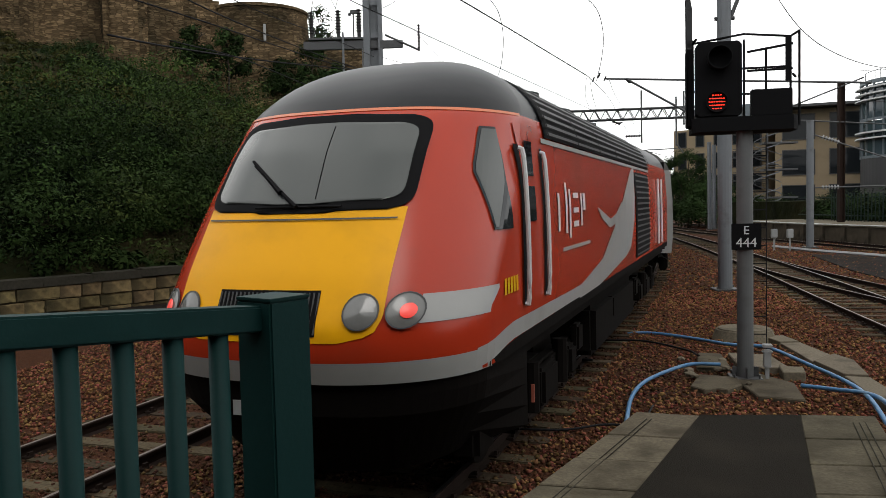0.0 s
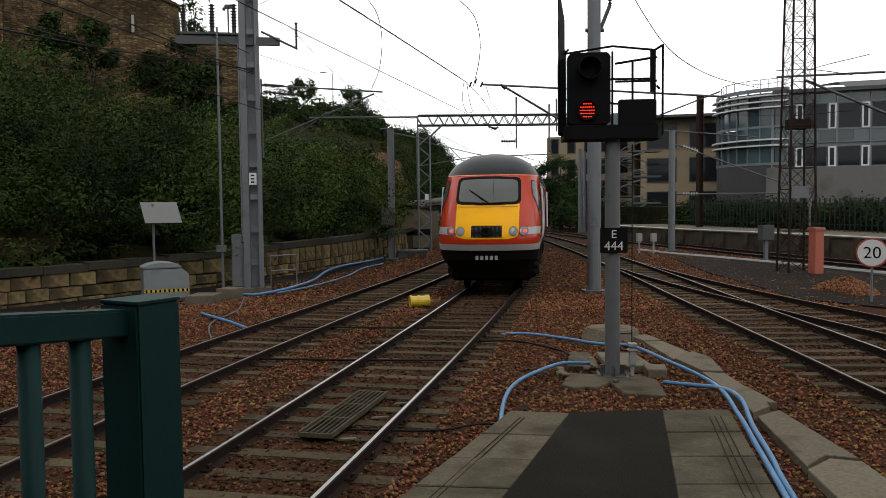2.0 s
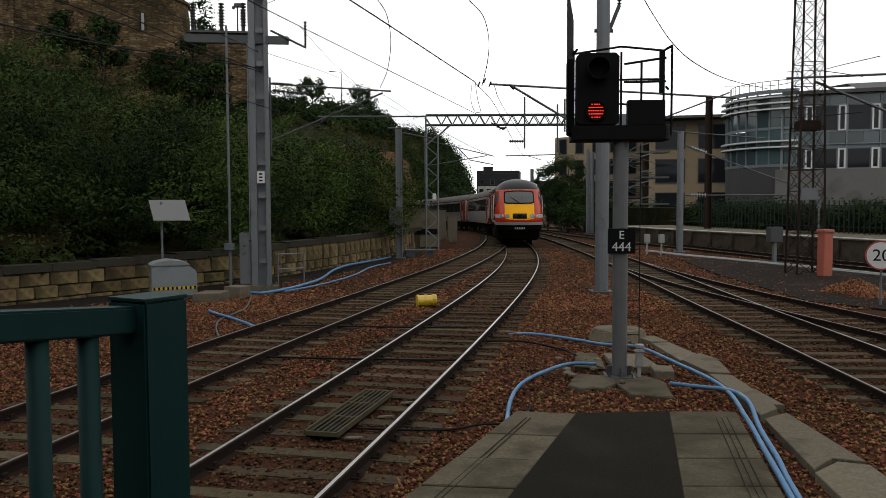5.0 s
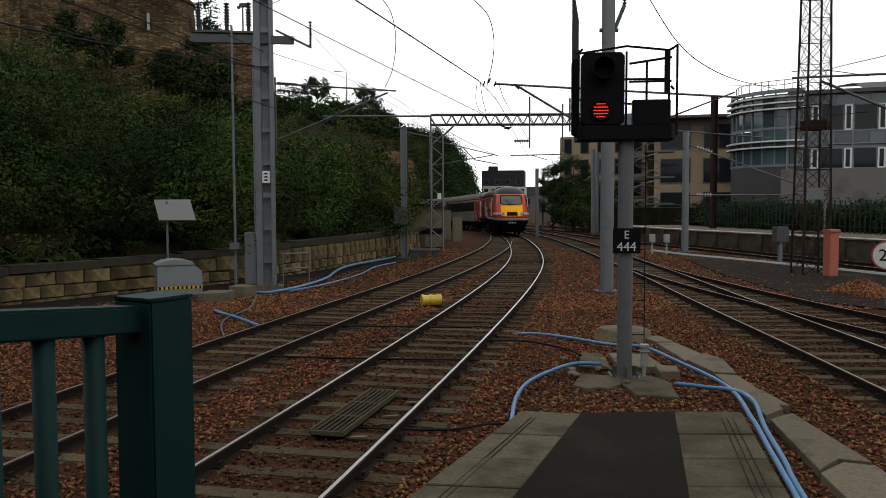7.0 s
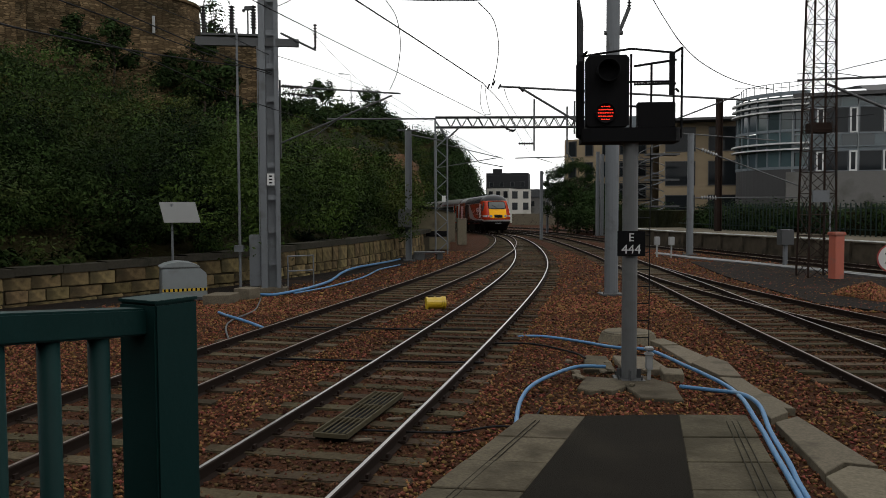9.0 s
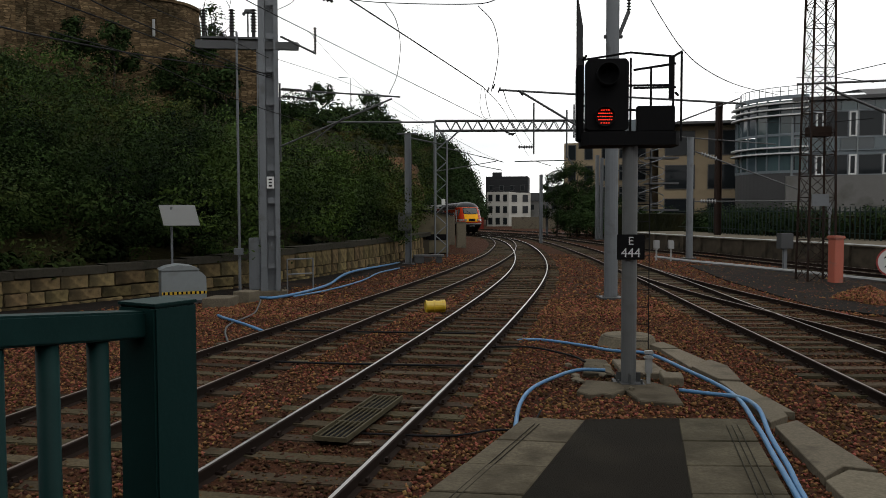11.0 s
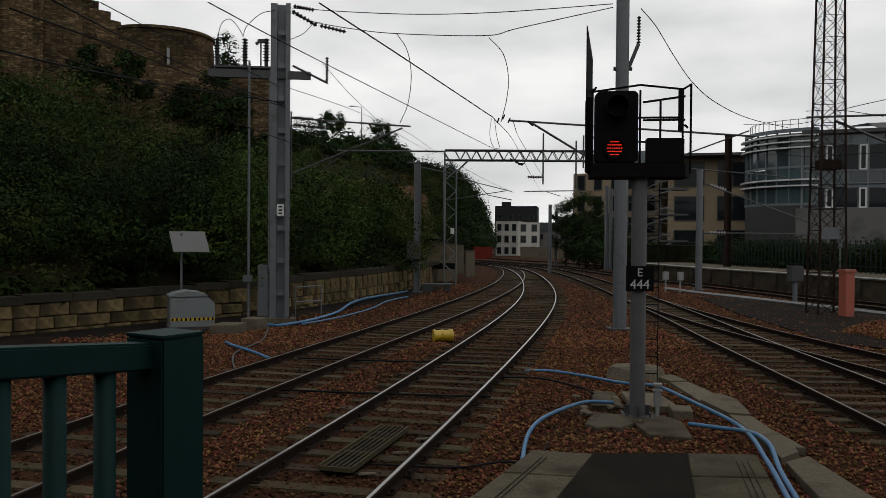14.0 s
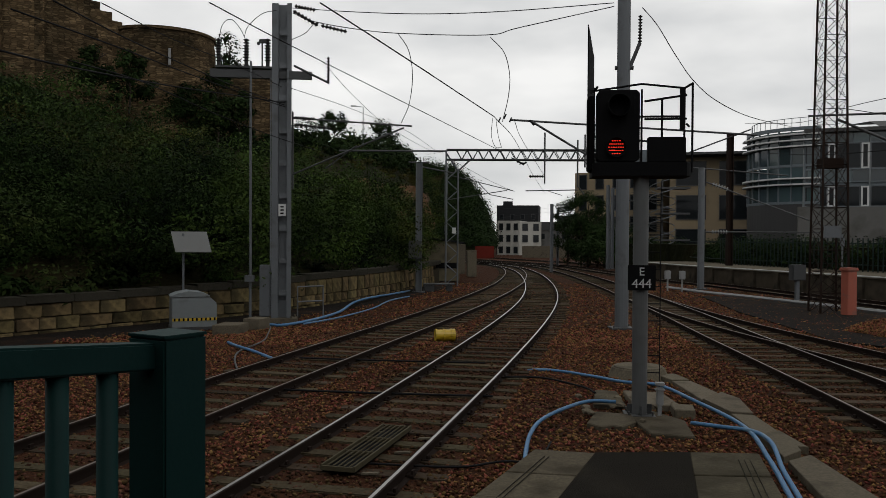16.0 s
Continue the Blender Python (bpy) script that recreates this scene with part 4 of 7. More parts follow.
for u0, u1, v0, v1 in ((0.545, 0.60, 0.30, 0.62), (0.60, 0.655, 0.20, 0.55), (0.66, 0.74, 0.15, 0.60)):
    bm = bmesh.new()
    rows = []
    for v in np.linspace(v0, v1, 14):
        row = []
        for u in np.linspace(u0, u1, 18):
            p = hill_point(u, v)
            e = min((u - u0) / (u1 - u0), (u1 - u) / (u1 - u0), (v - v0) / (v1 - v0), (v1 - v) / (v1 - v0))
            k = 2.0 * min(1.0, e * 6) - 0.6 + 0.8 * noise.noise((p.x * 0.5, p.y * 0.5, p.z * 0.7))
            row.append((p.x + 0.75 * k, p.y - 0.45 * k, p.z + 0.2 * k))
        rows.append(row)
    grid(bm, rows)
    structure(finish("rock_face", bm, "rock"), "bare reddish brown rock face in the bank", "rock face")


def far_point(u, v):
    R = [(-60, 195, 21), (-30, 192, 20), (-6.5, 188, 19.5), (-1.2, 187, 17.8), (3.0, 186, 15.4), (5.4, 185.5, 10.4), (6.8, 185, 5.5), (8.0, 184, 0)]
    k = u * (len(R) - 1)
    i = min(int(k), len(R) - 2)
    b = Vector(R[i]).lerp(Vector(R[i + 1]), k - i)
    a = Vector((b.x * 0.96 - 1, 160, 0))
    p = a.lerp(b, v)
    p.z = b.z * v + 0.8 * noise.noise((p.x * 0.2, p.y * 0.2, 1.0)) * v
    return p


bm = bmesh.new()
rows = [[far_point(u, v) for u in np.linspace(0, 1, 60)] for v in np.linspace(0, 1, 16)]
grid(bm, rows + [[(p.x, p.y + 60, p.z * 0.6) for p in rows[-1]]])
structure(finish("hillside_far", bm, "hill", smooth=True), "distant wooded hill behind the bend", "hillside")


# ---- foliage ----
def leaf_cloud(name, label, category, centres, radii, per, size, mat, parent=None, flat=0.75, kind="stuff"):
    """Clumps of small leaves: each clump is an uneven shell of leaf blades round its centre."""
    C, R = np.array(centres, float), np.array(radii, float)
    n = len(C)
    idx = np.repeat(np.arange(n), per)
    m = len(idx)
    d = rng.normal(size=(m, 3))
    d /= np.linalg.norm(d, axis=1, keepdims=True)
    lob = 1 + 0.35 * np.sin(d[:, 0] * 5 + idx) * np.sin(d[:, 1] * 4 + 2 * idx) + 0.2 * np.sin(d[:, 2] * 7 + 3 * idx)
    rad = R[idx] * rng.uniform(0.55, 1.08, m) * lob
    P = C[idx] + d * rad[:, None] * np.array([1, 1, flat])
    a = rng.normal(size=(m, 3))
    a /= np.linalg.norm(a, axis=1, keepdims=True)
    nrm = d + np.array([0, 0, 0.6]) + 0.30 * rng.normal(size=(m, 3))
    b = np.cross(nrm, a)
    b /= np.linalg.norm(b, axis=1, keepdims=True) + 1e-9
    a = np.cross(b, nrm)
    a /= np.linalg.norm(a, axis=1, keepdims=True) + 1e-9
    sz = (size * rng.uniform(0.6, 1.4, m))[:, None]
    V = np.stack([P - a * sz, P - b * sz * 0.45, P + a * sz, P + b * sz * 0.45], 1).reshape(-1, 3)
    F = np.arange(m * 4).reshape(-1, 4)
    ob = soup(name, V, F, mat)
    if parent:
        ob.parent = parent
    else:
        tagged(ob, label, category, "", kind)
    return ob


def dress(u0, u1, v0, v1, count, r0, r1, lift, gap=-9.0):
    cs, rs = [], []
    for k in range(count):
        p = hill_point(random.uniform(u0, u1), random.uniform(v0, v1))
        if noise.noise((p.x * 0.09, p.y * 0.09, 5.0)) < gap:
            continue
        if p.y > 52 and p.y < 92 and 2.0 < p.z < 8.2 and random.random() < 0.93:
            continue
        q = 2.0 * noise.noise((p.x * 0.24, p.y * 0.24, p.z * 0.3))
        if lift > 0.9:
            p = p + Vector((0.55, -0.45, 0.6)) * (q * 1.5 + 0.2)
        r = random.uniform(r0, r1)
        for j in range(5):
            a, e = random.uniform(0, 6.283), random.uniform(0.0, 1.35)
            cs.append((p.x + r * 0.75 * math.cos(a) * math.cos(e), p.y + r * 0.75 * math.sin(a) * math.cos(e), p.z + lift * r * (0.25 + 0.9 * math.sin(e))))
            rs.append(r * random.uniform(0.28, 0.52))
    return cs, rs


def domes(u0, u1, v0, v1, count, r0, r1, knots=13, gap=-9.0):
    """Rounded bushes on the bank: clumps set over the upper side of each bush."""
    cs, rs = [], []
    for k in range(count):
        p = hill_point(random.uniform(u0, u1), random.uniform(v0, v1))
        if noise.noise((p.x * 0.09, p.y * 0.09, 5.0)) < gap:
            continue
        if 52 < p.y < 92 and 2.0 < p.z < 8.2 and random.random() < 0.96:
            continue
        r = random.uniform(r0, r1)
        c = p + Vector((0.30, -0.25, 0.35)) * r
        r = min(r, (c.xy - Vector((-8.05, 23.9))).length - 0.8)
        if r < 0.35:
            continue
        tall = random.uniform(0.8, 1.35)
        for j in range(knots):
            a, e = random.uniform(0, 6.28318), math.asin(random.uniform(-0.15, 1.0))
            q = r * random.uniform(0.75, 1.0)
            cs.append((c.x + q * math.cos(a) * math.cos(e), c.y + q * math.sin(a) * math.cos(e), c.z + tall * q * math.sin(e)))
            rs.append(r * random.uniform(0.22, 0.38))
    return cs, rs


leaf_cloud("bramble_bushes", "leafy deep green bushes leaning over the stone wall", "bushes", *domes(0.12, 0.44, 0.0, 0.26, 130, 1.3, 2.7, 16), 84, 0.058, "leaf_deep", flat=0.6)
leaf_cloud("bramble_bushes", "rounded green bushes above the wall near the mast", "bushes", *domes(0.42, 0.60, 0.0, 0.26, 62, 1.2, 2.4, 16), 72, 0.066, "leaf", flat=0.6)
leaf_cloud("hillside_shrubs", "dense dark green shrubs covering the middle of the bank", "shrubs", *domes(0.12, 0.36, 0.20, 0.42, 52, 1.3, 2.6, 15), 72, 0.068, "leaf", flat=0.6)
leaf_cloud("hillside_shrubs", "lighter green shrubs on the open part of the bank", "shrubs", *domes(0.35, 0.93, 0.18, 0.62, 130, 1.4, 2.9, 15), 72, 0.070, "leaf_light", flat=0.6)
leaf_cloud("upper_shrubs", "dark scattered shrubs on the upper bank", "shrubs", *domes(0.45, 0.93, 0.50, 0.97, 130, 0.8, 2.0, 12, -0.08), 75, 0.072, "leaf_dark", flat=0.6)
leaf_cloud("dead_shrubs", "brownish dry shrubs among the green on the upper bank", "shrubs", *dress(0.14, 0.50, 0.34, 0.80, 60, 0.8, 1.7, 0.8), 150, 0.058, "grass")
leaf_cloud("dry_grass", "yellowish grass slope below the old wall", "grass", *dress(0.13, 0.37, 0.38, 0.96, 300, 0.5, 1.2, 0.25), 60, 0.075, "grass", flat=0.5)
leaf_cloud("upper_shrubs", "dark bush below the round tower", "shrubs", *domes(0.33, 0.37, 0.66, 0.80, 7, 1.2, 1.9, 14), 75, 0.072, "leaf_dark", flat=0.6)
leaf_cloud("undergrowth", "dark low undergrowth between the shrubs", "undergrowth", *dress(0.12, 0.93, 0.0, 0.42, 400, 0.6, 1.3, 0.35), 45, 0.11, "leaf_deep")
leaf_cloud("dry_grass", "dry yellowish brown grass on the upper bank", "grass", *dress(0.14, 0.9, 0.30, 0.99, 800, 0.5, 1.2, 0.12), 42, 0.078, "grass", flat=0.45)
cs, rs = [], []
for k in range(420):
    p = hill_point(random.uniform(0.50, 0.93), random.uniform(0.80, 1.0))
    r = random.choice((0.4, 0.6, 0.7, 0.9, 1.25)) * (1.0 if p.y > 78 else 0.65)
    cs.append((p.x, p.y, p.z + r * 0.8))
    rs.append(r)
for k in range(640):
    p = far_point(random.uniform(0.05, 0.97), random.uniform(0.02, 1.0))
    r = random.uniform(0.9, 2.2)
    cs.append((p.x, p.y, p.z + r * 0.6))
    rs.append(r)
leaf_cloud("ridge_woods", "dark woods along the ridge line", "woods", cs, rs, 100, 0.21, "leaf_dark")


def tree(label, at, height, spread, leaves=2600, mat="leaf_dark", size=0.13):
    t = thing("tree", label, "tree", at, 0, "trees")
    bm = bmesh.new()
    pts = [(0, 0, 0), (0.1, 0, height * 0.3), (0.0, 0.1, height * 0.6), (0.1, 0, height * 0.9)]
    sp = spline(pts, 4)
    for i, (a, b) in enumerate(zip(sp, sp[1:])):
        f0, f1 = 1 - i / len(sp), 1 - (i + 1) / len(sp)
        rod(bm, a, b, 0.03 * height * 0.5 * f0 + 0.02, 0.03 * height * 0.5 * f1 + 0.02, 8)
    for k in range(9):
        z = height * random.uniform(0.3, 0.8)
        a = k * 2.4
        rod(bm, (0.05, 0, z), (math.cos(a) * spread * 0.7, math.sin(a) * spread * 0.7, z + height * 0.18), 0.05, 0.015, 6)
    part("trunk", bm, "bark", t, smooth=True)
    cs, rs = [], []
    for k in range(26):
        a, z = random.uniform(0, 6.28), random.uniform(0.32, 1.0)
        w = spread * (1.05 - abs(z - 0.55) * 1.3) * math.sqrt(random.random())
        cs.append((math.cos(a) * w, math.sin(a) * w, z * height))
        rs.append(spread * random.uniform(0.22, 0.42))
    leaf_cloud("crown", "", "", cs, rs, leaves // 26, size, mat, t, 0.85)
    return t


for x, y, z, hh, w in ((-17.0, 58.4, 8.0, 3.2, 1.4), (-15.4, 59.2, 7.6, 2.6, 1.3), (-13.6, 61, 7.6, 2.4, 1.3), (-21.9, 54.2, 10.6, 4.0, 1.6), (-24.2, 53.6, 11.6, 3.2, 1.4), (-18.3, 65, 10.4, 7.8, 2.0), (-17.0, 57.6, 8.6, 5.6, 1.5), (-15.6, 58.0, 8.4, 4.2, 1.4), (-9.8, 104, 13.0, 4.2, 2.0), (-12.8, 84, 12.0, 3.2, 1.6)):
    tree("dark leafy tree on the ridge of the bank", (x, y, z), hh, w)
for x, y, hh, w in ((11.9, 89, 7.2, 2.2), (13.6, 86, 7.6, 2.4), (15.3, 90, 6.6, 2.2), (12.6, 84, 5.2, 1.9), (14.8, 83, 4.6, 2.0), (17.0, 86, 4.2, 2.2)):
    tree("dark leafy tree beside the far tracks", (x, y, -0.2 + grade(y)), hh, w, 8200, "leaf_dark", 0.095)

# ---- old fortified wall and tower on the hill ----
castle = thing("castle_tower", "old rubble masonry tower and curtain wall on the hilltop", "castle tower")


bm = bmesh.new()
TX, TY, TR = -22.0, 60.6, 3.75
aa = np.linspace(-3.3, 0.25, 44)
rows = []
for z in np.linspace(6.5, 17.0, 28):
    f = TR + 0.55 * (17.0 - z) / 10.8
    rows.append([(TX + (f + 0.10 * noise.noise((a * 5, z * 1.6, 2))) * math.cos(a), TY + (f + 0.10 * noise.noise((a * 5, z * 1.6, 2))) * math.sin(a), z) for a in aa])
grid_uv(bm, rows, [a * TR for a in aa], list(np.linspace(6.5, 17.0, 28)))
part("tower_wall", bm, "castle", castle, "round rubble stone tower wall")
bm = bmesh.new()
grid_uv(bm, [[(TX + r * math.cos(a), TY + r * math.sin(a), z) for a in np.linspace(-3.6, 0.4, 44)] for r, z in ((TR, 16.95), (TR + 0.12, 17.0), (TR + 0.12, 17.2), (TR - 0.5, 17.25), (TR - 0.5, 16.6))], [a * TR for a in np.linspace(-3.6, 0.4, 44)], [0, 0.15, 0.4, 1.0, 1.6])
part("parapet", bm, "castle", castle)
bm = bmesh.new()
a = -1.10
for zz in (15.05,):
    box(bm, (TX + (TR + 0.22) * math.cos(a), TY + (TR + 0.22) * math.sin(a), zz), (0.16, 0.17, 1.15), math.degrees(a))
part("slit_window", bm, "offwhite", castle, "narrow pale arrow slit")
for (x0, y0), (x1, y1), z0, z1 in (((-23.9, 57.3), (-24.6, 56.6), 8.5, 17.55), ((-24.4, 56.75), (-25.2, 56.0), 8.5, 18.1), ((-25.0, 56.2), (-26.0, 55.2), 8.5, 18.65), ((-25.8, 55.4), (-27.6, 53.6), 8.5, 19.2), ((-27.6, 53.6), (-29.6, 52.6), 9.0, 19.6), ((-29.6, 52.6), (-31.0, 54.2), 9.0, 20.2), ((-31.0, 54.2), (-34.0, 52.0), 10.0, 20.6), ((-34.0, 52.0), (-34.6, 50.0), 10.0, 21.0), ((-34.6, 50.0), (-58, 33), 11, 22.5), ((-18.4, 61.5), (-13.4, 63.2), 7.5, 14.8)):
    bm = bmesh.new()
    n = 14
    L = math.hypot(x1 - x0, y1 - y0)
    ex_, ey_ = (x1 - x0) / L * 0.3, (y1 - y0) / L * 0.3
    x0, y0, x1, y1, L = x0 - ex_, y0 - ey_, x1 + ex_, y1 + ey_, L + 0.6
    rows = []
    nx, ny = (y1 - y0) / L, -(x1 - x0) / L
    if nx * -x0 + ny * -y0 < 0:
        nx, ny = -nx, -ny
    for z in np.linspace(z0, z1, 22):
        rows.append([(x0 + (x1 - x0) * t + nx * 0.12 * noise.noise((t * L * 0.9, z * 1.4, 4)), y0 + (y1 - y0) * t + ny * 0.12 * noise.noise((t * L * 0.9, z * 1.4, 4)), z) for t in np.linspace(0, 1, n)])
    rows.append([(x0 + (x1 - x0) * t - nx, y0 + (y1 - y0) * t - ny, z1) for t in np.linspace(0, 1, n)])
    grid_uv(bm, rows, list(np.linspace(x0 * 3.1, x0 * 3.1 + L, n)), list(np.linspace(z0, z1, 22)) + [z1 + 1])
    part("curtain_wall", bm, "castle", castle)
cs, rs = [], []
for k in range(60):
    a = random.choice([-1.0, -0.75, -2.2, -0.3]) + random.uniform(-0.18, 0.18)
    z = random.uniform(8, 13)
    cs.append((TX + (TR + 0.7) * math.cos(a), TY + (TR + 0.7) * math.sin(a), z))
    rs.append(random.uniform(0.4, 0.9))
leaf_cloud("ivy", "dark ivy and shrubs climbing the old masonry", "ivy", cs, rs, 130, 0.11, "leaf_dark")


# ---- masts, gantry, poles ----
def left_mast():
    m = thing("catenary_mast", "tall grey battened steel mast with cantilever arms", "catenary mast", (-5.42, 25.3, -0.12))
    for o in (-0.24, 0.22):
        bm = bmesh.new()
        box(bm, (o, 0, 4.9), (0.045 if o > 0 else 0.2, 0.30, 9.8), 8)
        box(bm, (o, -0.14, 4.9), (0.14, 0.02, 9.8), 8)
        part("flange", bm, "galv", m)
    bm = bmesh.new()
    box(bm, (0.03, 0.06, 4.9), (0.42, 0.03, 9.8), 8)
    part("web", bm, "galv", m)
    for k in range(9):
        bm = bmesh.new()
        box(bm, (0.08, -0.10, 0.9 + 1.0 * k), (0.34, 0.025, 0.16), 8)
        part("batten_plate", bm, "galv", m)
    bm = bmesh.new()
    box(bm, (0, 0, 0.05), (0.9, 0.75, 0.14), 8, 0.01)
    for sx in (-0.33, 0.33):
        for sy in (-0.26, 0.26):
            rod(bm, (sx, sy, 0.1), (sx, sy, 0.2), 0.03)
    part("base", bm, "concrete_pale", m)
    bm = bmesh.new()
    box(bm, (-0.95, -0.1, 7.63), (2.5, 0.16, 0.26), 8, 0.01)
    box(bm, (0.55, -0.05, 7.6), (0.7, 0.14, 0.24), 8, 0.01)
    part("cross_arm", bm, "galv_dark", m)
    bm = bmesh.new()
    box(bm, (-1.1, 0.0, 7.83), (1.9, 0.5, 0.06), 8)
    part("switch_tray", bm, "galv_dark", m)
    for x in (-1.98, -1.12, -0.46):
        bm = bmesh.new()
        rod(bm, (x, -0.1, 7.85), (x, -0.1, 8.5), 0.06, n=12)
        string(bm, (x, -0.1, 8.0), (x, -0.1, 8.72), 0.105, 8)
        part("insulator", bm, "insulator", m)
    bm = bmesh.new()
    rod(bm, (0.35, -0.05, 7.9), (1.45, -0.15, 7.35), 0.035)
    part("bracket_arm", bm, "galv_dark", m)
    bm = bmesh.new()
    string(bm, (1.42, -0.15, 7.4), (1.42, -0.15, 8.15), 0.06, 8)
    part("insulator", bm, "insulator", m)
    # cantilever over the second track
    bm = bmesh.new()
    rod(bm, (0.3, 0, 6.30), (4.0, -0.1, 6.05), 0.027)
    part("top_tube", bm, "galv_dark", m)
    bm = bmesh.new()
    rod(bm, (0.2, 0, 4.52), (3.75, -0.1, 6.0), 0.028)
    rod(bm, (1.3, 0.1, 4.75), (2.3, -0.1, 5.45), 0.022)
    part("bracket_tube", bm, "galv_dark", m)
    for a, b in (((0.35, 0, 6.32), (1.0, -0.03, 6.27)), ((0.35, 0, 6.1), (1.5, -0.03, 5.98))):
        bm = bmesh.new()
        string(bm, a, b, 0.06, 8)
        part("insulator", bm, "insulator", m)
    bm = bmesh.new()
    rod(bm, (0.3, 0, 4.1), (0.3, 0, 6.5), 0.03)
    part("hinge_bar", bm, "galv_dark", m)
    for a, b in (((0.35, 0, 9.75), (1.0, -0.1, 9.6)), ((0.3, 0, 9.6), (1.1, -0.2, 9.1)), ((1.2, -0.2, 9.1), (2.0, -0.25, 8.9))):
        bm = bmesh.new()
        string(bm, a, b, 0.07, 7)
        part("insulator", bm, "insulator", m)
    bm = bmesh.new()
    box(bm, (0.02, -0.2, 3.45), (0.22, 0.02, 0.36), 8)
    part("number_tag", bm, "white", m, "small white plate with illegible bars")
    for k in range(3):
        bm = bmesh.new()
        box(bm, (0.02, -0.213, 3.55 - 0.1 * k), (0.10, 0.008, 0.045), 8)
        part("tag_bar", bm, "black", m)
    bm = bmesh.new()
    box(bm, (-0.55, 0.1, 0.95), (0.35, 0.35, 1.6), 8, 0.02)
    rod(bm, (-0.35, -0.15, 1.7), (-0.35, -0.15, 7.5), 0.02)
    part("control_box", bm, "galv", m, "grey control box with a conduit")


left_mast()
for x, y, z, hh in ((-13.2, 80, 10.6, 3.9),):
    lp = thing("street_lamp", "second distant slim lamp post on the ridge", "street lamp", (x, y, z))
    bm = bmesh.new()
    rod(bm, (0, 0, 0), (0, 0, hh), 0.05, 0.035)
    part("pole", bm, "galv", lp)
    bm = bmesh.new()
    box(bm, (-0.1, 0, hh), (0.3, 0.16, 0.09), 0, 0.02)
    part("lamp_head", bm, "galv", lp)
cctv = thing("pole_camera", "small grey camera on a short post above the switch tray", "camera", (-6.05, 25.2, 7.75))
bm = bmesh.new()
rod(bm, (0, 0, -0.02), (0, 0, 0.72), 0.025, n=8)
part("post", bm, "galv_dark", cctv)
bm = bmesh.new()
box(bm, (0.03, 0, 0.77), (0.26, 0.13, 0.12), 0, 0.02)
box(bm, (-0.12, 0, 0.70), (0.09, 0.10, 0.10), 0, 0.02)
part("housing", bm, "galv_dark", cctv)
rodt = thing("earthing_rod", "slim grey vertical operating rod beside the mast", "operating rod", (-6.35, 25.0, -0.12))
bm = bmesh.new()
rod(bm, (0, 0, 0), (0, 0, 8.0), 0.045, 0.035)
part("rod", bm, "galv", rodt)
bm = bmesh.new()
box(bm, (0.0, -0.08, 1.35), (0.28, 0.16, 0.2), 0, 0.01)
part("handle_box", bm, "galv", rodt)
lightp = thing("street_lamp", "distant slim grey street lamp on the ridge", "street lamp", (-9.3, 80, 11.0))
bm = bmesh.new()
rod(bm, (0, 0, 0), (0, 0, 4.2), 0.06, 0.04)
rod(bm, (0, 0, 4.2), (-0.8, 0, 4.3), 0.03)
part("pole", bm, "galv", lightp)
bm = bmesh.new()
box(bm, (-0.95, 0, 4.3), (0.5, 0.2, 0.1), 0, 0.02)
part("lamp_head", bm, "galv", lightp)

cab = thing("equipment_cabinet", "pale grey lineside cabinet with a hazard stripe", "cabinet", (-7.53, 23.2, -0.12), 24)
bm = bmesh.new()
prism(bm, [(-0.61, 0.06), (0.61, 0.06), (0.60, 0.74), (0.50, 0.84), (0.40, 0.92), (-0.61, 0.92)], -0.45, 0.45)
bmesh.ops.transform(bm, matrix=Matrix.Rotation(radians(90), 4, "X"), verts=bm.verts)
bmesh.ops.bevel(bm, geom=list(bm.edges), offset=0.02, segments=2, affect="EDGES")
part("body", bm, "cabinet_grey", cab)
bm = bmesh.new()
prism(bm, [(-0.64, 0.925), (0.42, 0.925), (0.40, 0.97), (0.20, 1.05), (-0.15, 1.09), (-0.45, 1.04), (-0.64, 0.96)], -0.47, 0.47)
bmesh.ops.transform(bm, matrix=Matrix.Rotation(radians(90), 4, "X"), verts=bm.verts)
bmesh.ops.bevel(bm, geom=list(bm.edges), offset=0.012, segments=2, affect="EDGES")
part("lid", bm, "cabinet_grey", cab, "pale grey domed lid")
bm = bmesh.new()
box(bm, (0, 0, 0.04), (1.28, 0.96, 0.10))
part("plinth", bm, "dark_grey", cab)
bm = bmesh.new()
box(bm, (0, -0.452, 0.30), (1.2, 0.006, 0.08))
part("stripe", bm, "yellow_plastic", cab, "yellow and black hazard stripe")
for k in range(10):
    bm = bmesh.new()
    box(bm, (-0.54 + 0.12 * k, -0.457, 0.30), (0.05, 0.006, 0.078))
    part("stripe_bar", bm, "black", cab)
pan = thing("solar_panel", "small tilted solar panel on a thin post", "solar panel", (-8.05, 23.9, 0.14), 8)
bm = bmesh.new()
rod(bm, (0, 0, -0.28), (0, 0, 2.45), 0.035)
part("post", bm, "galv", pan)
bm = bmesh.new()
box(bm, (0.24, -0.1, 2.20), (1.02, 0.03, 0.68), 0, 0.004, -28)
bmesh.ops.transform(bm, matrix=Matrix(((1, 0, -0.33, 0.73), (0, 1, 0, 0), (0, 0, 1, 0), (0, 0, 0, 1))), verts=bm.verts)
part("panel", bm, "panel_grey", pan, "panel coloured pale grey as if reflecting the sky")
slab("concrete_block", "flat concrete lump by the cabinet", "concrete block", [(-6.6, 21.9), (-5.9, 22.0), (-5.8, 22.7), (-6.5, 22.8)], -0.2, 0.12)
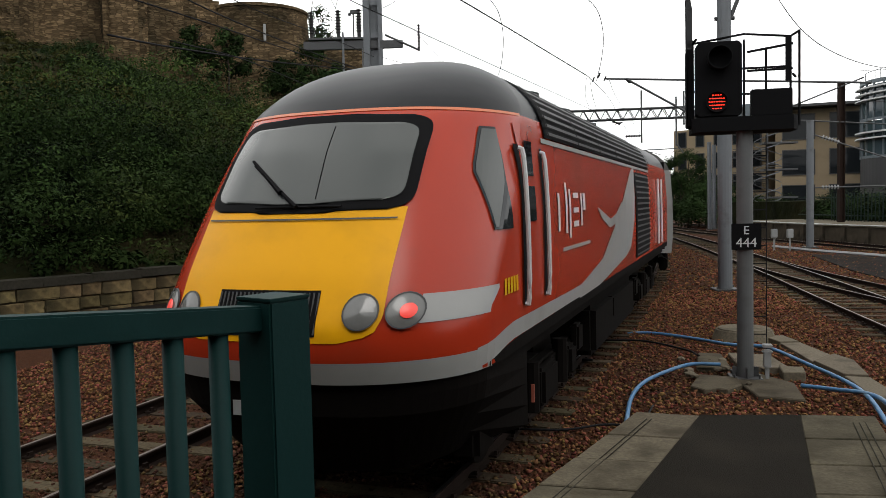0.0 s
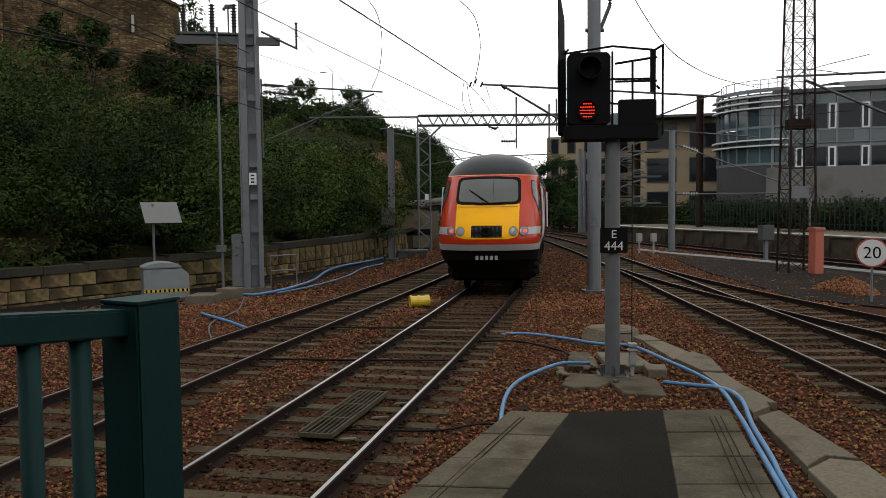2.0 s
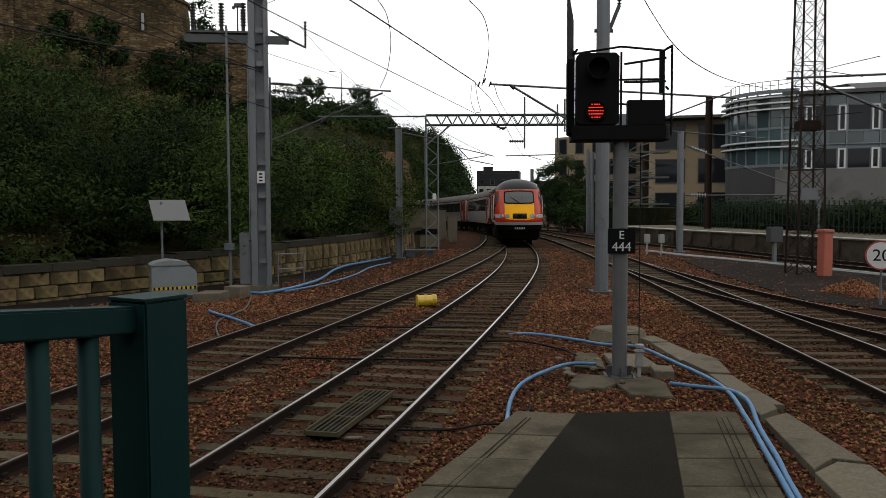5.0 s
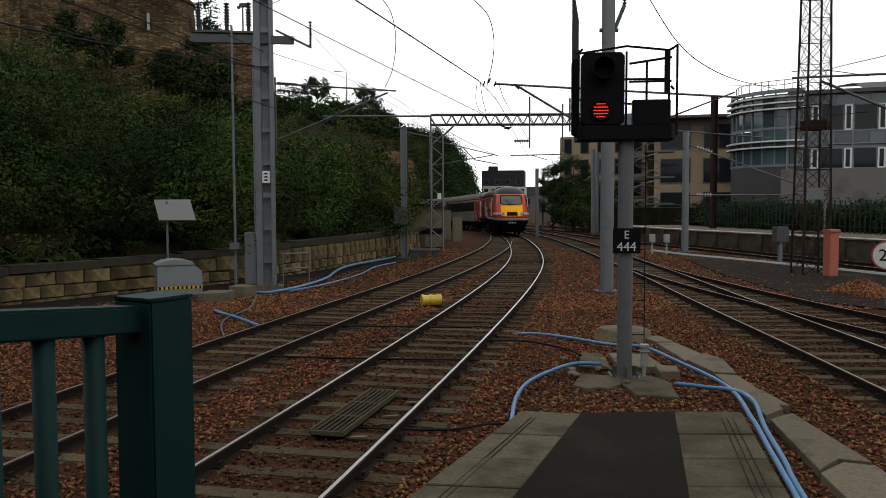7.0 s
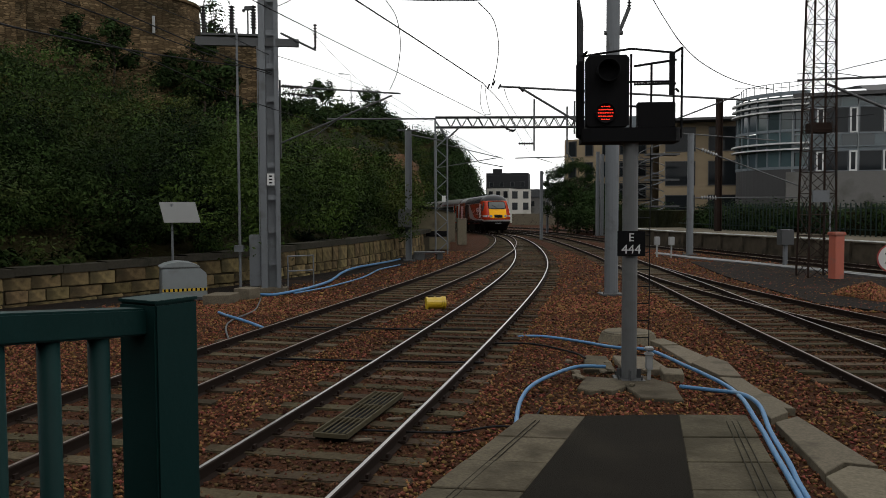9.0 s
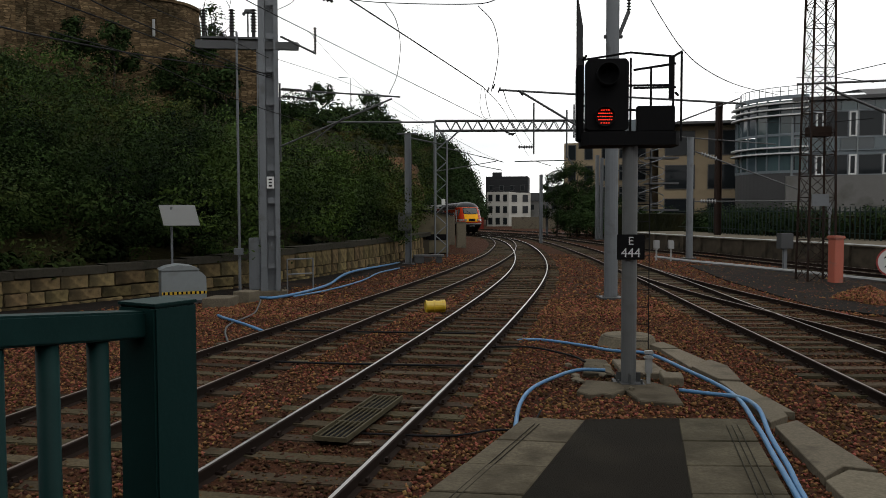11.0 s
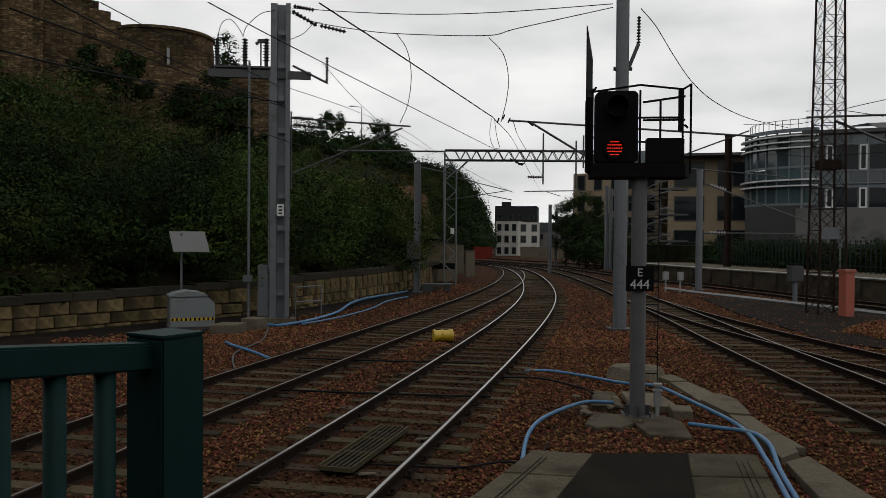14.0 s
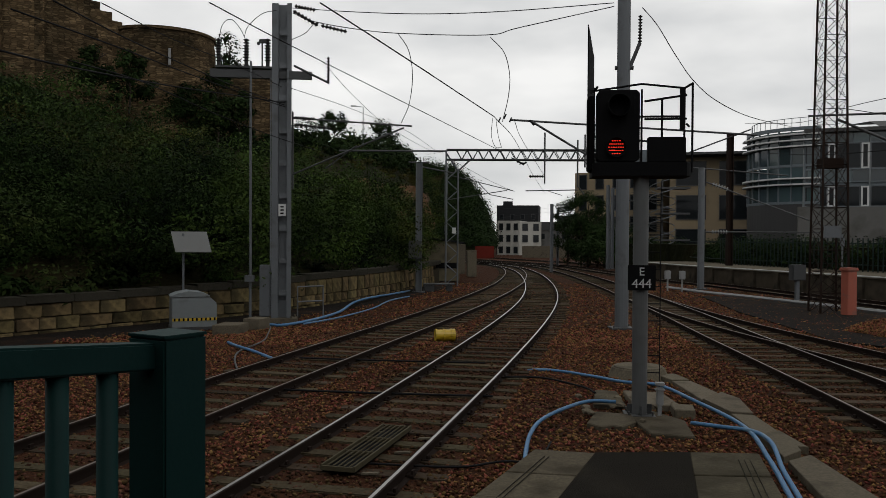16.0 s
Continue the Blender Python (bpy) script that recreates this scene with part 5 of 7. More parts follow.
slab("concrete_block", "tilted flat stone by the cabinet", "concrete block", [(-6.1, 23.2), (-5.6, 23.0), (-5.4, 23.5), (-5.9, 23.8)], -0.2, 0.18)


def lattice(name, label, at, z1, w0, w1, mat, panels, leg=0.035, brace=0.02, depth=None):
    t = thing(name, label, "lattice mast", at)
    d0, d1 = (depth, depth) if depth else (w0, w1)
    cor = [(-1, -1), (1, -1), (1, 1), (-1, 1)]
    Q = lambda k, z: (cor[k][0] * (w0 + (w1 - w0) * z / z1) / 2, cor[k][1] * (d0 + (d1 - d0) * z / z1) / 2, z)
    for k in range(4):
        bm = bmesh.new()
        rod(bm, Q(k, 0), Q(k, z1), leg, n=4)
        part("leg", bm, mat, t)
    for f in range(4):
        bm = bmesh.new()
        for i in range(panels):
            za, zb = z1 * i / panels, z1 * (i + 1) / panels
            a, b = (f, (f + 1) % 4) if i % 2 else ((f + 1) % 4, f)
            rod(bm, Q(a, za), Q(b, zb), brace, n=4)
            rod(bm, Q(f, zb), Q((f + 1) % 4, zb), brace, n=4)
            if panels > 14:
                rod(bm, Q(b, za), Q(a, zb), brace, n=4)
        part("bracing", bm, mat, t)["kind"] = "stuff"
    return t


lat = lattice("lattice_tower", "tall rusty brown lattice steel tower", (13.35, 29.7, -0.15), 14.5, 1.0, 0.62, "rusty", 19, 0.042, 0.014)
bm = bmesh.new()
box(bm, (-0.1, -0.5, 2.95), (0.60, 0.04, 0.42))
part("plate", bm, "galv", lat, "blank grey plate")
bm = bmesh.new()
box(bm, (0, 0, 5.4), (0.7, 0.6, 0.35))
part("tower_box", bm, "rusty", lat)
bm = bmesh.new()
rod(bm, (-0.8, 0, 7.1), (2.6, -1.0, 7.1), 0.04)
rod(bm, (0.2, 0, 7.0), (2.8, -1.0, 5.6), 0.05)
part("side_arm", bm, "galv_dark", lat)


def gantry():
    g = thing("overhead_gantry", "grey lattice portal gantry spanning the tracks", "gantry", (0, 0, 0))
    y = 45.4
    z0, z1 = 6.82, 7.36
    for zz, yy in ((z0, y - 0.25), (z1, y - 0.25), (z0, y + 0.25), (z1, y + 0.25)):
        bm = bmesh.new()
        rod(bm, (-0.65, yy, zz), (9.2, yy, zz), 0.045, n=4)
        part("chord", bm, "galv_dark", g)
    for k in range(15):
        x = -0.1 + 0.6 * k
        for yy in (y - 0.25, y + 0.25):
            bm = bmesh.new()
            rod(bm, (x, yy, z1), (x + 0.3, yy, z0), 0.024, n=4)
            rod(bm, (x + 0.3, yy, z0), (x + 0.6, yy, z1), 0.024, n=4)
            part("diagonal", bm, "galv_dark", g)
    bm = bmesh.new()
    rod(bm, (-6.6, y, 7.3), (-0.6, y, 7.3), 0.05, n=8)
    part("boom", bm, "galv_dark", g)
    for x, w in ((-0.33, 0.66),):
        for sx in (-1, 1):
            for sy in (-1, 1):
                bm = bmesh.new()
                rod(bm, (x + sx * w / 2, y + sy * 0.25, -0.15), (x + sx * w / 2 * 1.0, y + sy * 0.25, 7.3 if sx < 0 else 6.2), 0.045, n=4)
                part("leg", bm, "galv", g)
        for sy in (-1, 1):
            braces = [((x + (1 if i % 2 else -1) * w / 2, -0.1 + 0.58 * i), (x - (1 if i % 2 else -1) * w / 2, 0.48 + 0.58 * i), 0.022) for i in range(11)]
            braces += [((x + w / 2, 6.2), (x + w / 2 + 0.7, 6.85), 0.035), ((x - w / 2, 7.2), (x + w / 2, 6.2), 0.035)]
            for (xa, za), (xb, zb), rad in braces:
                bm = bmesh.new()
                rod(bm, (xa, y + sy * 0.25, za), (xb, y + sy * 0.25, zb), rad, n=4)
                part("leg_brace", bm, "galv", g)
    bm = bmesh.new()
    box(bm, (-0.2, y - 0.3, 2.9), (0.2, 0.02, 0.32))
    part("number_tag", bm, "white", g)
    bm = bmesh.new()
    box(bm, (9.0, y, 3.6), (0.34, 0.35, 7.5))
    part("far_leg", bm, "galv_dark", g)
    for x, za, zb in ((4.75, 8.3, 5.5), (6.55, 7.9, 5.3), (6.95, 8.2, 6.4)):
        bm = bmesh.new()
        rod(bm, (x, y - 0.3, zb), (x, y - 0.3, za), 0.05, n=6)
        part("drop_post", bm, "galv_dark", g)
    bm = bmesh.new()
    string(bm, (3.9, y - 0.3, 5.9), (4.7, y - 0.3, 5.9), 0.1, 6)
    part("insulator", bm, "insulator", g)
    bm = bmesh.new()
    rod(bm, (3.7, y - 0.4, 5.10), (6.55, y - 0.4, 5.16), 0.03)
    rod(bm, (4.9, y - 0.4, 5.10), (5.7, y - 0.5, 4.85), 0.02)
    rod(bm, (6.55, y - 0.4, 5.4), (6.9, y - 0.4, 4.9), 0.035)
    part("registration_arm", bm, "galv_dark", g)
    bm = bmesh.new()
    for k in range(4):
        rod(bm, (2.9 + 0.15 * k, y - 0.5, 6.9 - 0.12 * k), (3.6 + 0.05 * k, y - 0.5, 6.5 + 0.05 * k), 0.03)
    part("wire_clamps", bm, "wire", g)


gantry()


def pole(label, at, h, r0, r1, mat, base=True, name="catenary_pole", square=False):
    p = thing(name, label, "pole", at, 0, "poles")
    bm = bmesh.new()
    if square:
        w, d, f = r0 * 0.87, r0, 0.035
        prism(bm, [(-w, -d), (-w + f, -d), (-w + f, -0.015), (w - f, -0.015), (w - f, -d), (w, -d), (w, d), (w - f, d), (w - f, 0.015), (-w + f, 0.015), (-w + f, d), (-w, d)], 0, h)
        bmesh.ops.rotate(bm, verts=bm.verts, cent=(0, 0, 0), matrix=Matrix.Rotation(radians(6), 3, "Z"))
    else:
        rod(bm, (0, 0, 0), (0, 0, h), r0, r1, 16)
    part("shaft", bm, mat, p)
    if base:
        bm = bmesh.new()
        box(bm, (0, 0, 0.03), (r0 * 3.4, r0 * 3.4, 0.06), 5, 0.01)
        for sx in (-1, 1):
            for sy in (-1, 1):
                rod(bm, (sx * r0 * 1.35, sy * r0 * 1.35, 0.03), (sx * r0 * 1.35, sy * r0 * 1.35, 0.13), 0.02, n=6)
        part("base", bm, "galv_dark", p, "bolted steel foot plate")
    return p


p = pole("tall grey steel pole with an insulated bracket arm", (4.78, 23.9, -0.12), 9.9, 0.2, 0.19, "galv")
bm = bmesh.new()
rod(bm, (-3.25, -0.1, 6.05), (3.9, 0.1, 5.66), 0.030)
part("top_tube", bm, "galv_dark", p)
bm = bmesh.new()
rod(bm, (-2.65, -0.1, 6.0), (-0.2, 0, 4.55), 0.033)
part("bracket_tube", bm, "galv_dark", p)
bm = bmesh.new()
rod(bm, (-2.72, -0.1, 6.04), (-2.58, -0.1, 5.9), 0.03)
part("wire_clamp", bm, "wire", p)
for k in range(3):
    bm = bmesh.new()
    rod(bm, (-3.62 + 0.16 * k, -0.1, 5.98 + 0.1 * (k % 2)), (-3.56 + 0.16 * k, -0.1, 6.12 + 0.1 * (k % 2)), 0.022, n=6)
    part("wire_clamp", bm, "wire", p)
bm = bmesh.new()
rod(bm, (0.16, 0, 7.55), (0.46, 0, 8.30), 0.055)
rod(bm, (-0.25, 0, 7.58), (0.28, 0, 7.58), 0.06)
part("bracket", bm, "galv_dark", p)
bm = bmesh.new()
string(bm, (0.46, 0, 8.3), (0.47, 0, 9.1), 0.065, 9)
part("insulator", bm, "insulator", p)
p = pole("grey round pole with a bracket arm by the white trough", (12.7, 43.0, -0.12), 6.35, 0.18, 0.165, "galv")
bm = bmesh.new()
rod(bm, (0.2, -0.1, 5.6), (6.2, -1.2, 3.2), 0.035)
rod(bm, (0.2, -0.1, 3.0), (6.2, -1.2, 3.0), 0.035)
part("bracket_tube", bm, "galv_dark", p)
bm = bmesh.new()
string(bm, (0.5, -0.1, 5.5), (1.3, -0.25, 5.2), 0.12, 6)
part("insulator", bm, "offwhite", p)
bm = bmesh.new()
string(bm, (0.5, -0.1, 3.0), (1.3, -0.25, 3.0), 0.12, 6)
part("insulator", bm, "offwhite", p)
p = pole("brown weathered steel column by the far platform", (16.6, 50.4, -0.1), 9.1, 0.18, 0.18, "rusty", True, "catenary_pole", True)
bm = bmesh.new()
rod(bm, (-3.8, 0, 7.4), (1.2, -0.1, 9.3), 0.045)
rod(bm, (-3.8, 0, 7.1), (3.4, -0.2, 6.5), 0.04)
part("bracket_tube", bm, "galv_dark", p)
p = pole("grey column with a transformer box on the bank side", (-1.85, 39.0, -0.12), 6.2, 0.17, 0.17, "galv", True, "catenary_pole", True)
bm = bmesh.new()
box(bm, (-0.15, -0.25, 2.05), (0.62, 0.5, 0.85), 0, 0.02)
part("transformer_box", bm, "galv_dark", p)
bm = bmesh.new()
rod(bm, (0.1, 0, 6.0), (1.6, 0, 5.7), 0.035)
rod(bm, (-0.5, 0, 6.2), (0.5, 0, 6.2), 0.04)
part("bracket", bm, "galv_dark", p)
p = pole("dark brown timber pole beside the bank", (-2.6, 56, 0.0), 6.4, 0.26, 0.22, "rusty", False)
for x, y, h in ((7.55, 66, 5.5), (21.5, 118, 8.0), (11.2, 92, 6.2)):
    pole("distant grey catenary column", (x, y, -0.12 + grade(y)), h, 0.13, 0.13, "galv", False, "catenary_pole", True)
for x, y, h in ((13.15, 72, 7.4), (13.62, 72.5, 7.2)):
    pole("slim grey steel column beyond the gantry", (x, y, -0.2), h, 0.15, 0.15, "galv", True, "catenary_pole", True)

far_arm = thing("cantilever_mast", "distant grey mast with cantilever tubes over the curve", "catenary mast", (-0.9, 62, -0.15))
bm = bmesh.new()
rod(bm, (0, 0, 0), (0, 0, 8.0), 0.11, n=8)
part("shaft", bm, "galv", far_arm)
for a, b in (((0, 0, 7.45), (5.08, 0, 6.22)), ((0, 0, 5.5), (4.62, 0, 6.26)), ((3.3, 0, 5.93), (5.08, 0, 5.58)), ((2.4, 0, 6.87), (3.3, 0, 5.93))):
    bm = bmesh.new()
    rod(bm, a, b, 0.032, n=6)
    part("tube", bm, "galv_dark", far_arm)
gr_ = thing("guard_rail", "small pale tubular guard rail beside the mast", "guard rail", (-4.75, 26.4, -0.12), 35)
for x in (-0.45, 0.45):
    bm = bmesh.new()
    rod(bm, (x, 0, 0), (x, 0, 1.05), 0.024)
    part("post", bm, "galv", gr_)
for z in (0.55, 1.03):
    bm = bmesh.new()
    rod(bm, (-0.45, 0, z), (0.45, 0, z), 0.022)
    part("bar", bm, "galv", gr_)

# low cabinets by the gantry
for x, y, z, w, h, m, lab in ((0.95, 55.5, -0.12, 0.62, 1.75, "concrete_pale", "pale grey narrow lineside cabinet"), (0.25, 60.0, -0.12, 0.6, 2.1, "concrete_pale", "grey narrow relay cabinet")):
    c = thing("relay_cabinet", lab, "cabinet", (x, y, z))
    bm = bmesh.new()
    box(bm, (0, 0, h / 2), (w, 0.5, h), 8, 0.02)
    part("body", bm, m, c)
    bm = bmesh.new()
    box(bm, (0, 0, h + 0.015), (w + 0.06, 0.56, 0.04), 8)
    part("lid", bm, m, c)
hut = thing("lineside_hut", "weathered beige lineside hut with a sloping roof", "hut", (-1.1, 50.3, -0.1), 6)
bm = bmesh.new()
box(bm, (0, 0, 1.2), (2.1, 3.2, 2.4), 0, 0.03)
part("wall", bm, "hut", hut)
bm = bmesh.new()
box(bm, (0.1, 0, 2.5), (2.5, 3.5, 0.10), 0, 0.02)
bmesh.ops.rotate(bm, verts=bm.verts, cent=(0, 0, 2.5), matrix=Matrix.Rotation(radians(9), 3, "Y"))
part("roof", bm, "slate", hut)
bm = bmesh.new()
box(bm, (0.3, -1.62, 0.95), (1.3, 0.05, 0.34))
part("opening", bm, "black", hut, "dark slot opening")
pt = thing("point_machine", "grey point motor box beside the track", "point machine", (-0.9, 40.2, -0.12), 6)
bm = bmesh.new()
box(bm, (0, 0, 0.35), (1.5, 0.6, 0.08))
box(bm, (-0.5, 0, 0.15), (0.5, 0.5, 0.35), 0, 0.03)
box(bm, (0.5, 0, 0.15), (0.3, 0.4, 0.3), 0, 0.03)
part("casing", bm, "galv_dark", pt)

# lineside things on the far side
pl = thing("lineside_pillar", "faded orange square pillar with a lighter cap", "pillar", (13.7, 28.9, -0.12), 14)
bm = bmesh.new()
box(bm, (0, 0, 0.78), (0.37, 0.36, 1.56), 0, 0.015)
part("shaft", bm, "orange_pillar", pl)
bm = bmesh.new()
box(bm, (0, 0, 1.6), (0.47, 0.45, 0.12), 0, 0.03)
part("cap", bm, "orange_pillar", pl, "bleached pinkish cap")
bm = bmesh.new()
box(bm, (0.191, -0.02, 0.25), (0.02, 0.24, 0.45))
part("hatch", bm, "rusty", pl)
gb = thing("junction_cabinet", "grey metal box on a thin stand", "cabinet", (14.0, 34.0, -0.12), 10)
bm = bmesh.new()
box(bm, (0, 0, 1.28), (0.58, 0.34, 0.64), 0, 0.02)
part("body", bm, "galv_dark", gb)
bm = bmesh.new()
box(bm, (0, 0, 0.5), (0.14, 0.14, 1.0))
part("stand", bm, "galv", gb)
sg = thing("speed_sign", "round white speed sign with red rim and black 20", "sign", (11.2, 20.6, -0.12))
fc = math.degrees(math.atan2(-11.2, 20.6))
bm = bmesh.new()
rod(bm, (0, 0, 0), (0, 0, 1.4), 0.03)
part("post", bm, "galv", sg)
vw = Vector((-11.2, -20.6, 0)).normalized()
bm = bmesh.new()
rod(bm, vw * 0.02 + Vector((0, 0, 1.27)), vw * 0.04 + Vector((0, 0, 1.27)), 0.375, n=32)
part("rim", bm, "sign_red", sg, "red rim")
bm = bmesh.new()
rod(bm, vw * 0.03 + Vector((0, 0, 1.27)), vw * 0.045 + Vector((0, 0, 1.27)), 0.335, n=32)
disc = part("disc", bm, "white", sg)
lettering("20", 0.42, Matrix.Translation(vw * 0.047 + Vector((0, 0, 1.26))) @ Matrix.Rotation(radians(fc), 4, "Z") @ Matrix.Rotation(radians(90), 4, "X"), "black", disc)
bm = bmesh.new()
tube(bm, spline([(11.2, 44, -0.08), (11.9, 40, -0.06), (13.2, 36.4, -0.06), (15.3, 29.4, -0.06), (17, 22, -0.06)], 6), 0.085, 6)
structure(finish("trough_route", bm, "offwhite"), "white painted cable trough beside the far tracks", "cable trough")
for x, y in ((10.6, 41.5), (11.25, 41.2)):
    b = thing("lineside_box", "small white lineside box on legs", "lineside box", (x, y, -0.12))
    bm = bmesh.new()
    box(bm, (0, 0, 0.82), (0.27, 0.25, 0.42), 0, 0.02)
    box(bm, (0, 0, 0.3), (0.07, 0.07, 0.64))
    part("body", bm, "offwhite", b)
gs = thing("ground_signal", "small round white ground signal", "ground signal", (16.2, 105, -0.12 + grade(105)))
bm = bmesh.new()
rod(bm, (0, -0.05, 1.3), (0, 0.05, 1.3), 0.3, n=16)
part("disc", bm, "white", gs)
bm = bmesh.new()
rod(bm, (0, 0, 0), (0, 0, 1.1), 0.05)
part("post", bm, "galv_dark", gs)

# ---- far platform ----
FP = line_through([(26.5, 4), (22.2, 20), (18.9, 34.8), (17.2, 40.8), (15.2, 47.2), (13.8, 52.8), (13.0, 58.5)])
fp = thing("platform_far", "far platform with white edge and dark retaining wall", "platform")
fp["kind"] = "structure"
L = FP[-1, 0]
part("platform_body", wall_strip(FP, 0, L, -0.0, 5.0, -0.3, 0.80), "platform_wall", fp, "dark stained platform wall")
part("platform_top", wall_strip(FP, 0, L, -0.10, 5.0, 0.80, 0.90), "concrete_pale", fp)
part("white_edge", wall_strip(FP, 0, L, -0.105, 0.05, 0.86, 0.906), "white", fp, "white painted edge line")
s = 2.0
while s < L:
    x, y, h = on(FP, s, -0.06)
    bm = bmesh.new()
    box(bm, (0, 0, 0), (0.18, 0.32, 0.95), 0, 0.01)
    ob = part("buttress", bm, "platform_wall", fp)
    ob.matrix_basis = pose(x, y, 0.3, 0, 0, math.degrees(h))
    s += 1.9
fence = thing("palisade_fence", "dark green palisade fence behind the far platform", "fence")
for k in range(110):
    s = 14 + k * 0.34
    if s > L:
        break
    x, y, h = on(FP, s, 3.6)
    bm = bmesh.new()
    box(bm, (x, y, 1.75), (0.04, 0.06, 1.7), math.degrees(h))
    part("pale", bm, "fence_green", fence)
for zz in (1.2, 2.3):
    part("fence_rail", wall_strip(FP, 14, L, 3.66, 3.72, zz, zz + 0.06), "fence_green", fence)
cs, rs = [], []
for k in range(420):
    s = random.uniform(4, L)
    x, y, h = on(FP, s, random.uniform(4.3, 8.0))
    r = random.uniform(0.5, 1.0)
    cs.append((x, y, random.uniform(1.0, 2.3)))
    rs.append(r)
leaf_cloud("hedge", "dark green hedge behind the platform fence", "hedge", cs, rs, 150, 0.10, "leaf_dark")
bm = bmesh.new()
box(bm, (29, 43, 1.0), (14, 60, 2.2), 15)
structure(finish("ground_terrace", bm, "hill"), "raised terrace behind the far platform", "ground")
for s_ in (12.0, 24.0, 38.0):
    x, y, h = on(FP, s_, 2.2)
    p_ = thing("platform_lamp", "slim grey platform post", "post", (x, y, 0.9))
    bm = bmesh.new()
    rod(bm, (0, 0, 0), (0, 0, 1.9), 0.05)
    box(bm, (0, 0, 1.5), (0.2, 0.1, 0.4), 0, 0.01)
    part("post", bm, "galv", p_)


# ---- buildings ----
def facade(bld, x0, y0, x1, y1, z0, z1, mat, floors, bays, win_w, win_h, glass="glass_blue", frame="dark_grey", depth=10.0, sill=0.9, proud=0.06):
    L = math.hypot(x1 - x0, y1 - y0)
    rz = math.degrees(math.atan2(y1 - y0, x1 - x0))
    R = Matrix.Translation((x0, y0, 0)) @ Matrix.Rotation(radians(rz), 4, "Z")
    bm = bmesh.new()
    box(bm, (L / 2, depth / 2, (z0 + z1) / 2), (L, depth, z1 - z0))
    ob = part("wall", bm, mat, bld)
    ob.matrix_basis = R
    fh = (z1 - z0) / floors
    for f in range(floors):
        for b in range(bays):
            cx, cz = (b + 0.5) * L / bays, z0 + f * fh + sill + win_h / 2
            bm = bmesh.new()
            for sx in (-1, 1):
                box(bm, (cx + sx * win_w / 2, -proud / 2, cz), (0.09, proud + 0.06, win_h + 0.09))
            for sz in (-1, 1):
                box(bm, (cx, -proud / 2, cz + sz * win_h / 2), (win_w, proud + 0.06, 0.09))
            w = part("window", bm, frame, bld)
            w.matrix_basis = R
            bm = bmesh.new()
            box(bm, (cx, -0.02, cz), (win_w - 0.05, 0.05, win_h - 0.05))
            part("pane", bm, glass, w)
    return R, L


of = thing("office_building", "grey office block with curved glass corner and steel louvres", "office building")
CX, CY, CR = 32.4, 74.2, 6.0
aa = np.linspace(-3.45, -1.98, 9)
for f, (za, zb) in enumerate(((5.6, 8.6), (8.75, 11.6))):
    for a0, a1 in zip(aa, aa[1:]):
        bm = bmesh.new()
        q = [(CX + CR * math.cos(a), CY + CR * math.sin(a)) for a in (a0 + 0.008, a1 - 0.008)]
        q2 = [(CX + (CR - 0.15) * math.cos(a), CY + (CR - 0.15) * math.sin(a)) for a in (a1 - 0.008, a0 + 0.008)]
        prism(bm, q + q2, za, zb)
        part("pane", bm, "glass_blue", of)
for z, th, rr in ((5.5, 0.22, 0.1), (7.1, 0.12, 0.5), (7.6, 0.12, 0.5), (8.65, 0.2, 0.1), (10.3, 0.12, 0.5), (10.8, 0.12, 0.5), (11.3, 0.12, 0.5), (11.7, 0.3, 0.15)):
    bm = bmesh.new()
    rows = [[(CX + r * math.cos(a), CY + r * math.sin(a), zz) for a in np.linspace(-3.5, -1.97, 24)] for r, zz in ((CR - 0.1, z), (CR + rr, z), (CR + rr, z + th), (CR - 0.1, z + th))]
    grid(bm, rows)
    part("louvre" if rr > 0.3 else "floor_band", bm, "white" if rr > 0.3 else "clad_grey", of)
for a in aa:
    bm = bmesh.new()
    box(bm, (CX + (CR + 0.05) * math.cos(a), CY + (CR + 0.05) * math.sin(a), 8.6), (0.14, 0.10, 6.2), math.degrees(a))
    part("mullion", bm, "clad_grey", of)
bm = bmesh.new()
rows = [[(CX + (CR + 0.05) * math.cos(a), CY + (CR + 0.05) * math.sin(a), zz) for a in np.linspace(-3.5, -1.97, 20)] for zz in (2.0, 5.5)]
grid(bm, rows)
part("base_wall", bm, "dark_grey", of)
bm = bmesh.new()
box(bm, (CX + 13.5, CY + 6.5, 6.4), (29, 15, 9.0), -20)
part("core", bm, "clad_grey", of)
OX, OY = 28.9, 69.3
Lf = math.hypot(58 - OX, 58.5 - OY)
R = Matrix.Translation((OX, OY, 0)) @ Matrix.Rotation(math.atan2(58.5 - OY, 58 - OX), 4, "Z")


def on_front(name, mat, boxes, parent=of, label=""):
    bm = bmesh.new()
    for c, d in boxes:
        box(bm, c, d)
    ob = part(name, bm, mat, parent, label)
    if parent is of:
        ob.matrix_basis = R
    return ob


